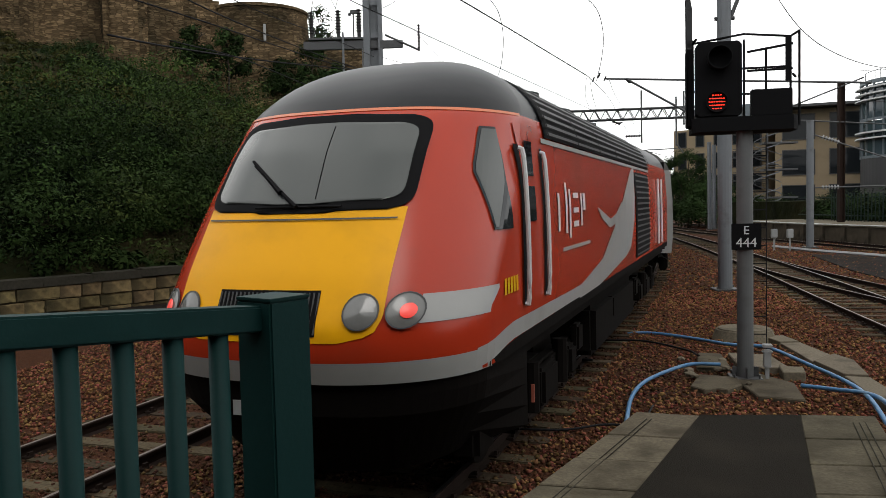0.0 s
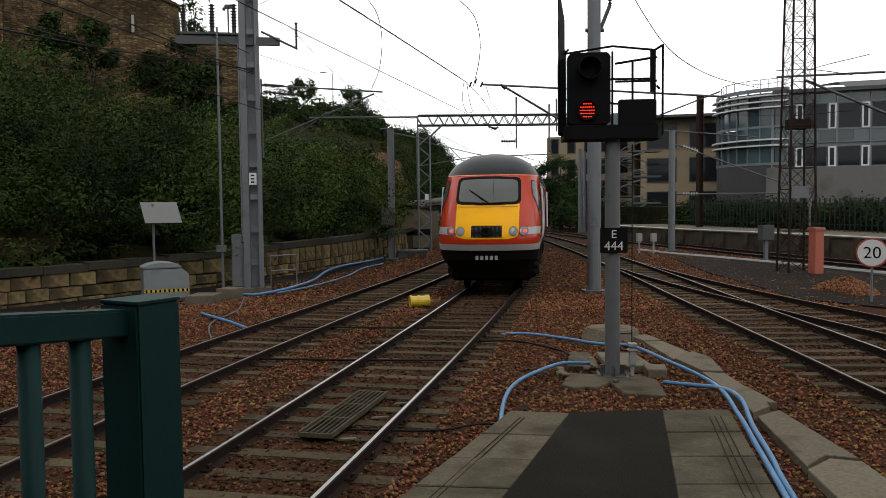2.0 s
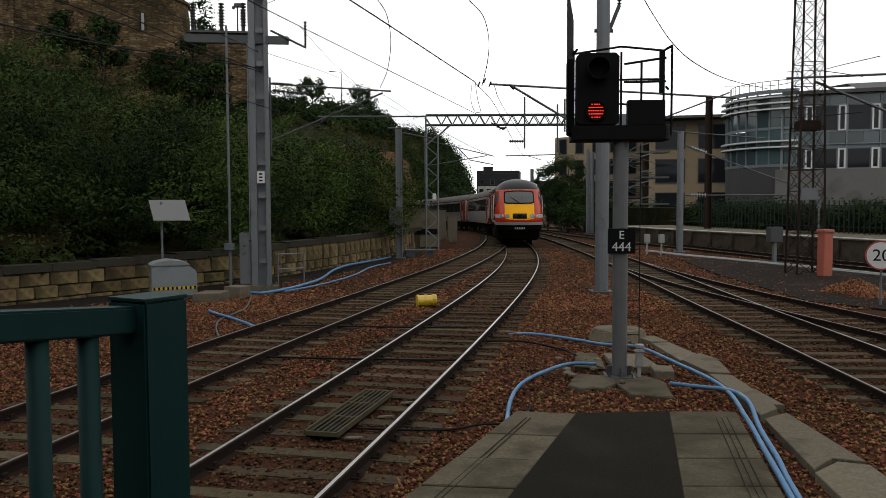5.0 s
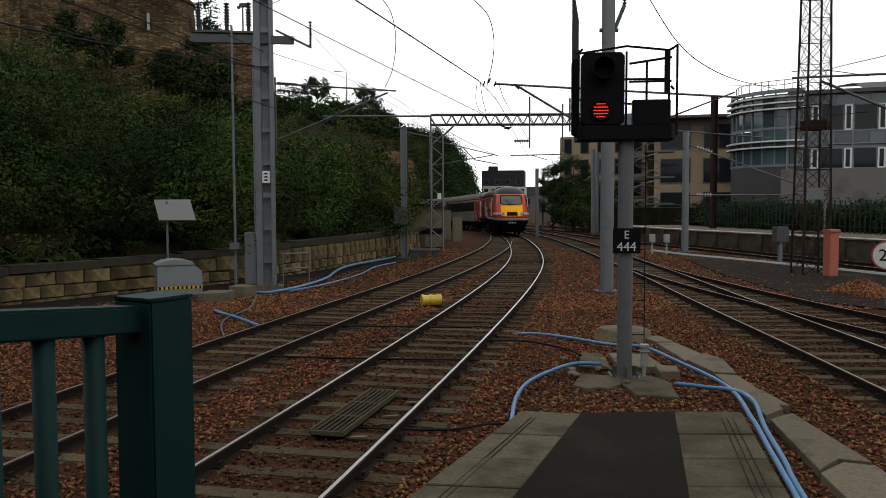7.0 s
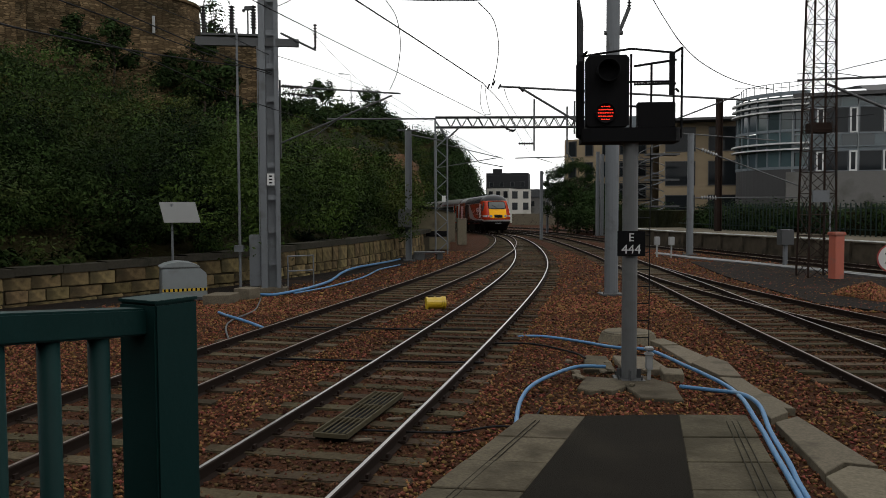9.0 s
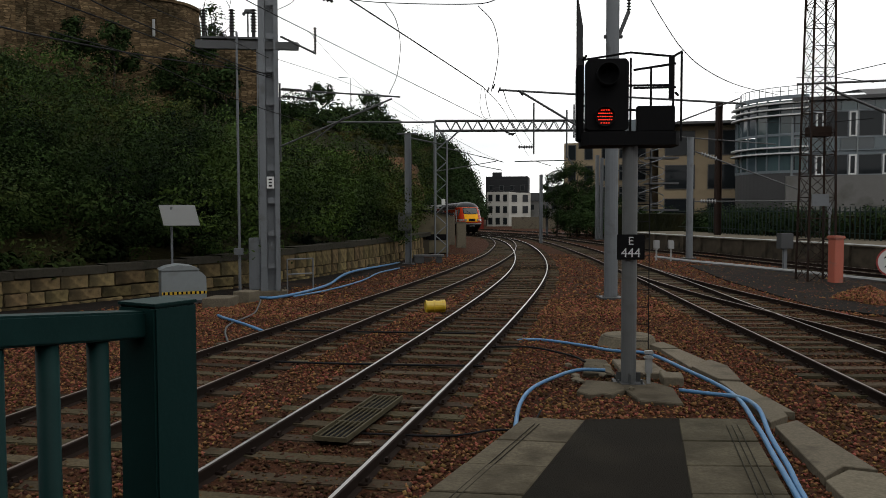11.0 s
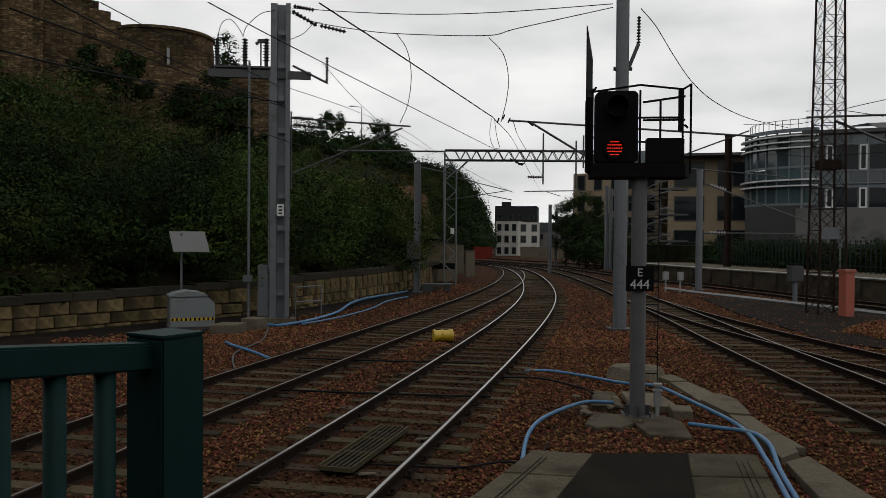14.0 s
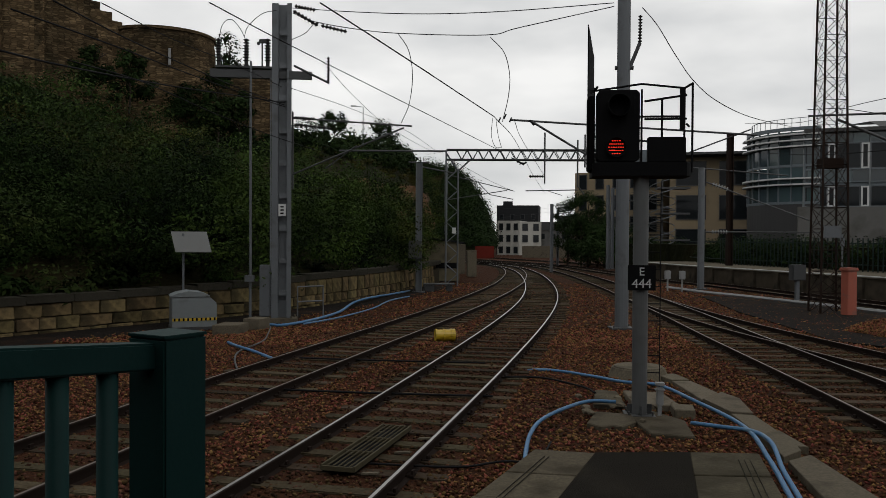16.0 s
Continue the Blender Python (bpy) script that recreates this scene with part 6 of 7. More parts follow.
on_front("wall", "clad_grey", [((Lf / 2, 4.0, 8.3), (Lf, 8.0, 6.2))])
for z in (5.22, 6.98, 7.30, 8.34, 10.52, 11.34):
    on_front("transom", "clad_grey", [((Lf / 2, -0.06, z), (Lf, 0.14, 0.09))])
BAY = 2.48
for k in range(12):
    x = k * BAY
    on_front("mullion", "cabinet_grey", [((x + 0.05, -0.08, 8.3), (0.10, 0.16, 6.2))])
    for z0, z1 in ((5.27, 6.93), (8.39, 10.47)):
        zc, h = (z0 + z1) / 2, z1 - z0
        w = on_front("window", "galv", [((x + 0.98, -0.05, z0 + 0.03), (1.66, 0.10, 0.05)), ((x + 0.98, -0.05, z1 - 0.03), (1.66, 0.10, 0.05)), ((x + 0.15, -0.05, zc), (0.05, 0.10, h)), ((x + 1.81, -0.05, zc), (0.05, 0.10, h))])
        on_front("pane", "glass_dark", [((x + 0.98, -0.02, zc), (1.62, 0.05, h - 0.1))], w)
        w = on_front("narrow_window", "white", [((x + 1.96, -0.09, zc), (0.13, 0.14, h)), ((x + 2.42, -0.09, zc), (0.13, 0.14, h)), ((x + 2.19, -0.09, z0 + 0.06), (0.36, 0.14, 0.12)), ((x + 2.19, -0.09, z1 - 0.06), (0.36, 0.14, 0.12))], of, "narrow white framed window")
        on_front("pane", "glass_dark", [((x + 2.19, -0.03, zc), (0.36, 0.05, h - 0.2))], w)
    for xa, xb in ((0.12, 1.25), (1.30, 2.45)):
        on_front("spandrel_panel", "glass_blue", [((x + (xa + xb) / 2, -0.03, 7.82), (xb - xa, 0.05, 0.94))])
        on_front("spandrel_panel", "glass_blue", [((x + (xa + xb) / 2, -0.03, 10.93), (xb - xa, 0.05, 0.70))])
bm = bmesh.new()
box(bm, (45.0, 68.0, 11.55), (31, 10, 0.3), -20.2)
grid(bm, [[(36.0 + 24 * t, 69.5 - 9 * t + o, z) for t in np.linspace(0, 1, 3)] for o, z in ((0, 11.7), (3.0, 12.9), (8, 13.2))])
part("roof", bm, "dark_grey", of)
bm = bmesh.new()
box(bm, (44.6, 66.8, 3.45), (32.0, 8.8, 3.5), -20.2)
part("base_wall", bm, "render_grey", of)
for k in range(13):
    a = -3.45 + 0.12 * k
    bm = bmesh.new()
    rod(bm, (CX + (CR - 0.3) * math.cos(a), CY + (CR - 0.3) * math.sin(a), 12.0), (CX + (CR - 0.3) * math.cos(a), CY + (CR - 0.3) * math.sin(a), 12.8), 0.03, n=5)
    part("roof_rail_post", bm, "galv", of)
bm = bmesh.new()
tube(bm, [Vector((CX + (CR - 0.3) * math.cos(a), CY + (CR - 0.3) * math.sin(a), 12.8)) for a in np.linspace(-3.45, -1.98, 20)], 0.03, 5)
part("roof_rail", bm, "galv", of)
ap = thing("apartment_building", "beige stone clad block with large dark windows", "apartment building")
facade(ap, 22.6, 88.0, 31.0, 85.6, 0.5, 11.2, "beige", 3, 2, 3.0, 2.5, "glass_dark", "dark_grey", 12, 0.55)
facade(ap, 13.8, 97, 22.4, 90.5, 0.3, 10.2, "beige", 4, 5, 0.95, 1.7, "glass_dark", "dark_grey", 10, 0.5)
facade(ap, 15.5, 95.5, 22.4, 90.4, 10.2, 12.4, "clad_grey", 1, 4, 1.2, 1.5, "glass_blue", "dark_grey", 8, 0.4)
for k in range(4):
    bm = bmesh.new()
    box(bm, (20.5, 90.0, 1.8 + 2.45 * k), (3.6, 1.4, 0.14), -37)
    for j in range(2):
        rod(bm, (19.0, 90.6, 2.3 + 2.45 * k + 0.35 * j), (22.0, 88.6, 2.3 + 2.45 * k + 0.35 * j), 0.03, n=5)
    part("balcony", bm, "galv_dark", ap)
bm = bmesh.new()
box(bm, (26.5, 88.5, 11.35), (9.4, 8, 0.25), -16)
part("roof", bm, "dark_grey", ap)
stair = thing("spiral_stair", "galvanised steel spiral stair beside the beige block", "spiral stair", (18.6, 75, -0.3))
bm = bmesh.new()
rod(bm, (0, 0, 0), (0, 0, 9.0), 0.09, n=10)
part("column", bm, "galv_dark", stair)
for turn, zb in ((0, 0.6), (1, 3.0), (2, 5.4)):
    bm = bmesh.new()
    tube(bm, [Vector((1.15 * math.cos(a), 1.15 * math.sin(a), zb + 2.2 * a / 6.28318)) for a in np.linspace(0, 6.28318, 20)], 0.05, 6)
    tube(bm, [Vector((1.15 * math.cos(a), 1.15 * math.sin(a), zb + 1.0 + 2.2 * a / 6.28318)) for a in np.linspace(0, 6.28318, 20)], 0.04, 6)
    part("balustrade", bm, "galv", stair)
    for j in range(12):
        a = j * 6.28318 / 12
        bm = bmesh.new()
        box(bm, (0.58 * math.cos(a), 0.58 * math.sin(a), zb + 2.2 * j / 12), (1.1, 0.28, 0.05), math.degrees(a))
        part("tread", bm, "galv_dark", stair)
for z in (2.7, 5.1, 7.4):
    bm = bmesh.new()
    box(bm, (0.9, -0.1, z), (2.8, 1.6, 0.16))
    part("landing", bm, "galv_dark", stair)
wh = thing("white_building", "distant white rendered building with dark slate upper storey", "building")
facade(wh, 9.2, 190, 14.2, 188.6, -1.5, 6.5, "white_render", 3, 3, 0.9, 1.5, "glass_dark", "dark_grey", 10, 0.5)
facade(wh, 14.2, 188.6, 19.4, 190.5, -1.5, 6.3, "white_render", 3, 2, 1.3, 1.6, "glass_dark", "dark_grey", 10, 0.5)
facade(wh, 9.4, 199, 19.4, 197.5, -1.5, 10.4, "slate", 3, 4, 0.9, 1.2, "glass_dark", "dark_grey", 10, 0.6)
bm = bmesh.new()
box(bm, (12.2, 200, 10.9), (2.2, 2.2, 1.0))
part("chimney", bm, "slate", wh)
for x, y, w, h in ((24.5, 214, 9.0, 5.6), (31.0, 222, 7.0, 7.4)):
    fb = thing("terrace_house", "distant grey terrace house with a dark slate roof", "house", (x, y, -1.0))
    bm = bmesh.new()
    box(bm, (0, 0, h / 2), (w, 8, h))
    part("wall", bm, "render_grey", fb)
    bm = bmesh.new()
    grid(bm, [[(sx * (w / 2 + 0.3), yy, zz) for yy, zz in ((-4.3, h), (0, h + 2.2), (4.3, h))] for sx in (-1, 1)])
    part("roof", bm, "slate", fb)
    for k in range(3):
        bm = bmesh.new()
        box(bm, (w * (k - 1) * 0.3, -4.02, h - 1.6), (0.9, 0.08, 1.3))
        part("window", bm, "glass_dark", fb)
bm = bmesh.new()
box(bm, (19.5, 165, -0.3), (13, 0.6, 2.4), -12)
structure(finish("wall_far", bm, "concrete_pale"), "pale retaining wall beyond the bend", "wall")
bm = bmesh.new()
box(bm, (5.2, 157.5, -0.3), (3.6, 0.4, 2.4), 0)
structure(finish("wall_red", bm, "brick_red"), "low red hoarding beyond the bend", "hoarding")
cs, rs = [], []
for k in range(160):
    x = random.uniform(10.5, 20)
    y = random.uniform(78, 92) - (x - 10) * 0.3
    r = random.uniform(0.5, 1.1)
    cs.append((x + 1.5, y, random.uniform(0.2, 2.2)))
    rs.append(r)
leaf_cloud("shrubs_far", "dark shrubs along the far tracks", "shrubs", cs, rs, 130, 0.12, "leaf_dark")


# ---- unseen roof and walls added behind the platform end to cut sky light ----
bm = bmesh.new()
box(bm, (-2, -38, 8.6), (70, 66, 0.5), 0)
structure(finish("ceiling_unseen", bm, "dark_grey"), "unseen dark roof slab added behind the platform end to block sky light", "roof")
bm = bmesh.new()
box(bm, (-2, -71, 4.2), (70, 0.6, 8.8), 0)
structure(finish("wall_back_unseen", bm, "render_grey"), "unseen plain back wall added to block light", "wall")
for x in (-37, 33):
    bm = bmesh.new()
    box(bm, (x, -38, 4.2), (0.6, 66, 8.8), 0)
    structure(finish("wall_side_unseen", bm, "render_grey"), "unseen plain side wall added to block light", "wall")


# ---- overhead wires ----
def wire(label, r, pts):
    bm = bmesh.new()
    tube(bm, spline(pts, 6), r * 1.2, 6)
    return tagged(finish("overhead_wire", bm, "wire", smooth=True), label, "overhead wire", "overhead wires")


wire("bare overhead contact wire sagging towards the gantry", 0.012, [(-5.54, 18.18, 7.70), (-4.80, 23.00, 7.92), (-2.09, 32.93, 7.88), (2.18, 44.95, 7.34)])
wire("bare overhead messenger wire above the curved track", 0.012, [(-2.50, 14.79, 6.73), (-1.11, 18.47, 6.49), (1.06, 24.38, 6.11)])
wire("bare overhead wire running on to the gantry", 0.01, [(1.06, 24.38, 6.11), (2.27, 32.92, 6.43), (3.97, 44.82, 6.16), (6.32, 59.67, 5.75)])
wire("cross span wire between the two masts", 0.011, [(-5.24, 25.47, 9.62), (-2.96, 24.82, 9.31), (-0.90, 24.48, 9.17), (1.42, 23.96, 9.11), (4.46, 23.78, 9.30)])
wire("insulated cross span wire between the two masts", 0.011, [(-5.35, 25.44, 9.54), (-4.55, 25.09, 9.13), (-3.29, 24.78, 8.82), (-1.83, 24.63, 8.63), (0.82, 24.29, 8.50), (1.77, 24.14, 8.68), (4.47, 23.78, 9.20)])
wire("hanging jumper cable loop", 0.01, [(-1.83, 24.63, 8.63), (-1.51, 24.65, 8.13), (-1.39, 24.76, 7.39), (-1.50, 24.96, 6.57), (-1.75, 25.14, 6.02)])
wire("hanging jumper cable loop", 0.01, [(0.92, 24.28, 8.44), (1.34, 24.26, 7.97), (1.51, 24.35, 7.32), (1.47, 24.36, 6.66), (1.31, 24.46, 5.97)])
wire("thin overhead wire from the mast bracket", 0.008, [(-4.15, 25.16, 7.86), (-3.61, 28.77, 7.39), (-2.84, 33.88, 7.05), (-1.45, 40.97, 6.89), (-0.66, 45.00, 7.14)])
wire("thin overhead wire by the mast", 0.008, [(-5.31, 25.45, 7.16), (-4.20, 28.69, 7.17), (-3.33, 31.83, 7.17), (-2.27, 35.93, 7.18), (-1.25, 43.98, 7.21)])
wire("catenary wire passing in front of the wooded bank", 0.011, [(-6.26, 11.39, 5.67), (-6.25, 14.73, 5.95), (-6.03, 21.16, 6.37), (-5.33, 25.14, 6.50)])
wire("catenary wire passing in front of the wooded bank", 0.011, [(-5.79, 11.64, 5.86), (-6.17, 15.84, 6.21), (-5.88, 21.72, 6.47), (-5.33, 25.14, 6.55)])
wire("catenary wire passing in front of the wooded bank", 0.013, [(-5.89, 10.45, 4.88), (-6.27, 13.07, 5.22), (-6.35, 17.91, 5.81), (-5.87, 22.24, 6.32), (-5.33, 25.14, 6.62)])
wire("catenary wire passing in front of the wooded bank", 0.009, [(-6.06, 12.62, 5.23), (-6.07, 15.88, 5.48), (-6.01, 20.12, 5.54), (-5.36, 23.39, 5.41), (-4.62, 26.60, 5.33)])
wire("thin feeder wire over the bank", 0.008, [(-6.42, 14.66, 6.69), (-6.01, 16.97, 6.63), (-5.49, 20.27, 6.74), (-5.27, 24.44, 6.98)])
wire("drooping feeder wire from the pole to the building side", 0.011, [(5.20, 23.43, 9.07), (5.70, 23.72, 8.64), (6.32, 24.19, 7.94), (7.11, 25.01, 7.31), (8.36, 26.72, 6.98), (10.68, 30.17, 6.97), (15.65, 38.97, 7.84)])
wire("jumper loop at the mast insulators", 0.01, [(-7.21, 24.56, 8.43), (-7.10, 24.60, 8.89), (-6.86, 24.66, 9.05), (-6.62, 24.73, 8.81), (-6.48, 24.77, 8.53)])
wire("jumper loop at the mast insulators", 0.01, [(-6.49, 24.76, 8.56), (-6.38, 24.79, 8.88), (-5.98, 24.89, 9.28), (-5.57, 24.99, 9.41)])
wire("jumper wire by the mast", 0.009, [(-5.28, 25.46, 8.60), (-4.77, 25.36, 8.80), (-4.46, 25.11, 9.00), (-4.20, 25.05, 9.06)])
wire("overhead wire beside the lattice tower", 0.012, [(12.24, 29.02, 7.07), (13.01, 28.14, 6.97), (13.74, 26.67, 6.55)])
wire("overhead wire to the tower", 0.01, [(13.60, 37.62, 6.46), (13.59, 31.17, 5.71), (13.75, 26.66, 5.40)])
wire("overhead wire to the tower", 0.01, [(13.78, 39.67, 8.08), (13.42, 32.33, 7.10), (13.16, 28.07, 7.00), (13.23, 24.68, 6.85)])
wire("thin contact wire beyond the gantry", 0.01, [(-0.36, 46.00, 6.87), (2.35, 57.95, 6.50), (4.86, 69.83, 6.43)])
wire("thin wire beyond the gantry", 0.01, [(2.44, 89.97, 5.93), (7.13, 109.77, 6.48), (15.47, 129.08, 7.23)])
wire("thin wire beyond the gantry", 0.01, [(2.73, 99.96, 4.31), (7.14, 109.77, 5.43), (15.48, 129.08, 6.70)])
wire("thin contact wire to the gantry", 0.009, [(1.67, 24.34, 5.96), (2.56, 32.90, 6.43), (4.73, 44.75, 5.86)])
wire("dropper loop under the messenger wire", 0.007, [(1.02, 24.38, 6.07), (0.98, 24.38, 5.57), (1.10, 24.48, 5.23), (1.27, 24.47, 5.20)])
wire("dropper loop under the messenger wire", 0.007, [(1.11, 24.37, 6.07), (1.18, 24.37, 5.57), (1.29, 24.47, 5.20)])


# ---- train ----
# vehicle space: x across, y from the nose back along the vehicle, z up from the rail
def smooth_table(zs, vs, lo, hi, width=0.05):
    """A smoothed curve through a few heights and values."""
    z = np.linspace(lo, hi, 600)
    v = np.interp(z, zs, vs)
    step = z[1] - z[0]
    k = np.exp(-0.5 * (np.arange(-60, 61) * step / width) ** 2)
    pad = np.concatenate([2 * v[0] - v[60:0:-1], v, 2 * v[-1] - v[-2:-62:-1]])
    return z, np.convolve(pad, k / k.sum(), "valid")


RAKE = smooth_table([0.95, 1.15, 1.40, 1.60, 1.95, 2.45, 2.85, 3.20, 3.40, 3.60, 3.76, 3.86, 3.90], [0.26, 0.13, 0.03, 0.03, 0.20, 0.54, 0.84, 1.19, 1.50, 1.90, 2.35, 2.90, 3.3], 0.9, 3.9, 0.05)
WIDTH = smooth_table([0.95, 1.2, 1.6, 2.4, 2.9], [1.32, 1.35, 1.37, 1.365, 1.325], 0.9, 2.9, 0.04)
DEEP = ([0.95, 1.6, 2.4, 3.0, 3.4, 3.7, 3.90], [1.05, 1.15, 1.45, 1.5, 1.2, 0.7, 0.0])
PW = 2.7


def rake(z):
    return float(np.interp(z, *RAKE))


def half_width(z):
    if z <= 2.9:
        return float(np.interp(z, *WIDTH))
    f = min(1.0, (z - 2.9) / 0.99)
    return 1.325 * (1 - f ** 2.6) ** 0.55


def nose(x, z, out=0.0):
    """A point of the nose skin at x across and z up."""
    w = max(half_width(z), 1e-3)
    f = min(1.0, abs(x) / w)
    y = rake(z) + float(np.interp(z, *DEEP)) * (1 - math.sqrt(max(0.0, 1 - 0.985 * f ** PW)))
    return Vector((x * (1 + out * 0.3), y - out, z))


def skin_x(y, z):
    """Half the width of the skin at y along and z up, cab corner included."""
    w, b = half_width(z), max(float(np.interp(z, *DEEP)), 1e-3)
    u = max(0.0, (y - rake(z)) / b)
    if u >= 0.877:
        return w
    return w * ((1 - (1 - u) ** 2) / 0.985) ** (1 / PW)


def nose_patch(bm, z0, z1, left, right, out, nz=10, nx=14):
    rows = []
    for z in np.linspace(z0, z1, nz):
        a, b = left(z), right(z)
        rows.append([nose(x, z, out) for x in np.linspace(a, b, nx)])
    return grid(bm, rows)


def side_patch(bm, pts, out, side=1):
    """A flat panel on the side: pts are (y, z)."""
    vs = [bm.verts.new((side * (skin_x(y, z) + out), y - out * 0.5, z)) for y, z in pts]
    bm.faces.new(vs if side > 0 else vs[::-1])
    bmesh.ops.triangulate(bm, faces=bm.faces)
    return bm


def strip_patch(bm, low, high, out, side=1, n=16, y0=None, y1=None):
    """A panel on the side between the curves low(y) and high(y)."""
    rows = []
    for y in np.linspace(y0, y1, n):
        a, b = low(y), high(y)
        rows.append([(side * (skin_x(y, z) + out), y, z) for z in np.linspace(a, b, 7)])
    return grid(bm, rows)


def bogie(parent, yc, mat="under"):
    bm = bmesh.new()
    for sx in (-1, 1):
        box(bm, (sx * 1.05, yc, 0.62), (0.16, 3.4, 0.22), 0, 0.03)
        box(bm, (sx * 1.12, yc, 0.5), (0.2, 0.7, 0.4), 0, 0.04)
        for oy in (-1.3, 1.3):
            box(bm, (sx * 1.1, yc + oy, 0.5), (0.24, 0.36, 0.36), 0, 0.04)
            rod(bm, (sx * 1.16, yc + oy * 0.55, 0.35), (sx * 1.16, yc + oy * 0.55, 0.85), 0.09, n=10)
    box(bm, (0, yc, 0.6), (2.0, 0.6, 0.3))
    b = part("bogie", bm, mat, parent, "dark grimy bogie frame")
    for sx in (-1, 1):
        for oy in (-1.3, 1.3):
            bm = bmesh.new()
            rod(bm, (sx * 0.69, yc + oy, 0.51), (sx * 0.82, yc + oy, 0.51), 0.51, n=24)
            part("wheel", bm, mat, b)
    return b


def power_car():
    v = thing("power_car", "red diesel power car with yellow nose and lit tail lamps", "locomotive", (0, 0, 0))
    LEN = 17.6
    zs = [1.212, 1.24, 1.3, 1.4, 1.5, 1.6, 1.8, 2.0, 2.2, 2.45, 2.7, 2.9, 3.0, 3.1, 3.16, 3.20, 3.3, 3.38, 3.46, 3.54, 3.61, 3.67, 3.73, 3.78, 3.82, 3.85, 3.87, 3.885, 3.89]
    zl = [z for z in zs if z <= 3.20]
    zr = [z for z in zs if z >= 3.20]

    def skin(levels, nx=34):
        bm = bmesh.new()
        cols = []
        for z in levels:
            w = half_width(z)
            row = [(-w, LEN, z), (-w, LEN * 0.55, z), (-w, 4.4, z), (-w, 3.6, z)] + [tuple(nose(w * x, z)) for x in np.sin(np.linspace(-1.5708, 1.5708, nx))] + [(w, 3.6, z), (w, 4.4, z), (w, LEN * 0.55, z), (w, LEN, z)]
            cols.append(row)
        grid(bm, cols)
        return bm
    part("body", skin(zl), "red_coat", v, "glossy red body side and nose", True)
    roof = part("roof", skin(zr), "train_roof", v, "glossy black domed roof", True)
    bm = bmesh.new()
    box(bm, (0, LEN - 0.02, 2.25), (2.6, 0.06, 2.3))
    part("rear_wall", bm, "under", v)
    bm = bmesh.new()
    box(bm, (0, 9.6, 1.1), (2.5, 15.6, 0.12))
    part("floor_pan", bm, "under", v)
    # colours of the nose
    bm = bmesh.new()
    yl = lambda z: np.interp(z, [1.505, 1.53, 1.57, 1.67, 2.42], [0.55, 0.69, 0.785, 0.83, 0.835])
    nose_patch(bm, 1.505, 2.42, lambda z: -yl(z), yl, 0.006, 26, 26)
    part("yellow_panel", bm, "yellow_coat", v, "bright yellow warning panel", True)
    bm = bmesh.new()
    grey = lambda z: half_width(z) * 0.999
    nose_patch(bm, 1.205, 1.365, lambda z: -grey(z), grey, 0.006, 4, 60)
    part("bumper_strip", bm, "train_grey", v, "grey lower valance strip", True)
    bm = bmesh.new()
    grid(bm, [[nose(half_width(z) * x, z, 0.008) for x in np.sin(np.linspace(-1.45, 1.45, 30))] for z in (3.190, 3.214)])
    part("orange_band", bm, "orange_line", v, "thin orange line under the roof", True)
    # windscreen
    bm = bmesh.new()
    oval = lambda z, z0, z1, w0, w1: (w0 + (w1 - w0) * (z - z0) / (z1 - z0)) * max(0.0, 1 - abs(2 * (z - z0) / (z1 - z0) - 1) ** 9) ** (1 / 5)
    wl_ = lambda z: oval(z, 2.385, 3.165, 0.870, 0.850)
    nose_patch(bm, 2.3851, 3.1649, lambda z: -wl_(z), wl_, 0.016, 44, 30)
    surround = part("windscreen_surround", bm, "black", v, "black rubber windscreen surround", True)
    bm = bmesh.new()
    gl = lambda z: oval(z, 2.455, 3.095, 0.795, 0.770)
    nose_patch(bm, 2.4551, 3.0949, lambda z: -gl(z), gl, 0.026, 36, 26)
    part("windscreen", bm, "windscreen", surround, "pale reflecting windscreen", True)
    # line of the cab interior seen in the glass, laid on the opaque windscreen
    for x in (0.14,):
        bm = bmesh.new()
        tube(bm, [nose(x + 0.10 * (2.8 - z), z, 0.028) for z in np.linspace(2.49, 3.06, 12)], 0.004, 5)
        part("cab_interior_line", bm, "black", surround)
    bm = bmesh.new()
    rod(bm, nose(0.05, 2.43, 0.06), nose(-0.46, 2.76, 0.05), 0.018, 0.010, n=6)
    rod(bm, nose(-0.12, 2.54, 0.06), nose(-0.50, 2.80, 0.05), 0.022, 0.012, n=6)
    rod(bm, nose(-0.3, 2.43, 0.05), nose(0.4, 2.43, 0.05), 0.009, n=6)
    part("wiper", bm, "black", surround)
    bm = bmesh.new()
    grid(bm, [[nose(x, z, 0.02) for x in np.linspace(-0.79, 0.79, 18)] for z in (2.335, 2.347)])
    part("panel_seam", bm, "dark_grey", v)
    # grille and lamps
    bm = bmesh.new()
    nose_patch(bm, 1.55, 1.855, lambda z: -0.40, lambda z: 0.40, 0.012, 6, 12)
    gr = part("coupler_grille", bm, "black", v, "black slatted coupler grille")
    for k in range(24):
        x = -0.39 + 0.78 * k / 23
        bm = bmesh.new()
        rod(bm, nose(x, 1.565, 0.016), nose(x, 1.84, 0.016), 0.007, n=4)
        part("grille_slat", bm, "dark_grey", gr)
    bm = bmesh.new()
    tube(bm, [Vector(nose(0.13 * math.cos(a), 1.69 + 0.10 * math.sin(a), 0.05)) for a in np.linspace(0, 6.28318, 20)], 0.022, 6)
    box(bm, tuple(nose(0, 1.72, 0.05)), (0.10, 0.10, 0.12), 0, 0.02)
    part("coupling_hook", bm, "under", gr, "dark coupling hook and ring")
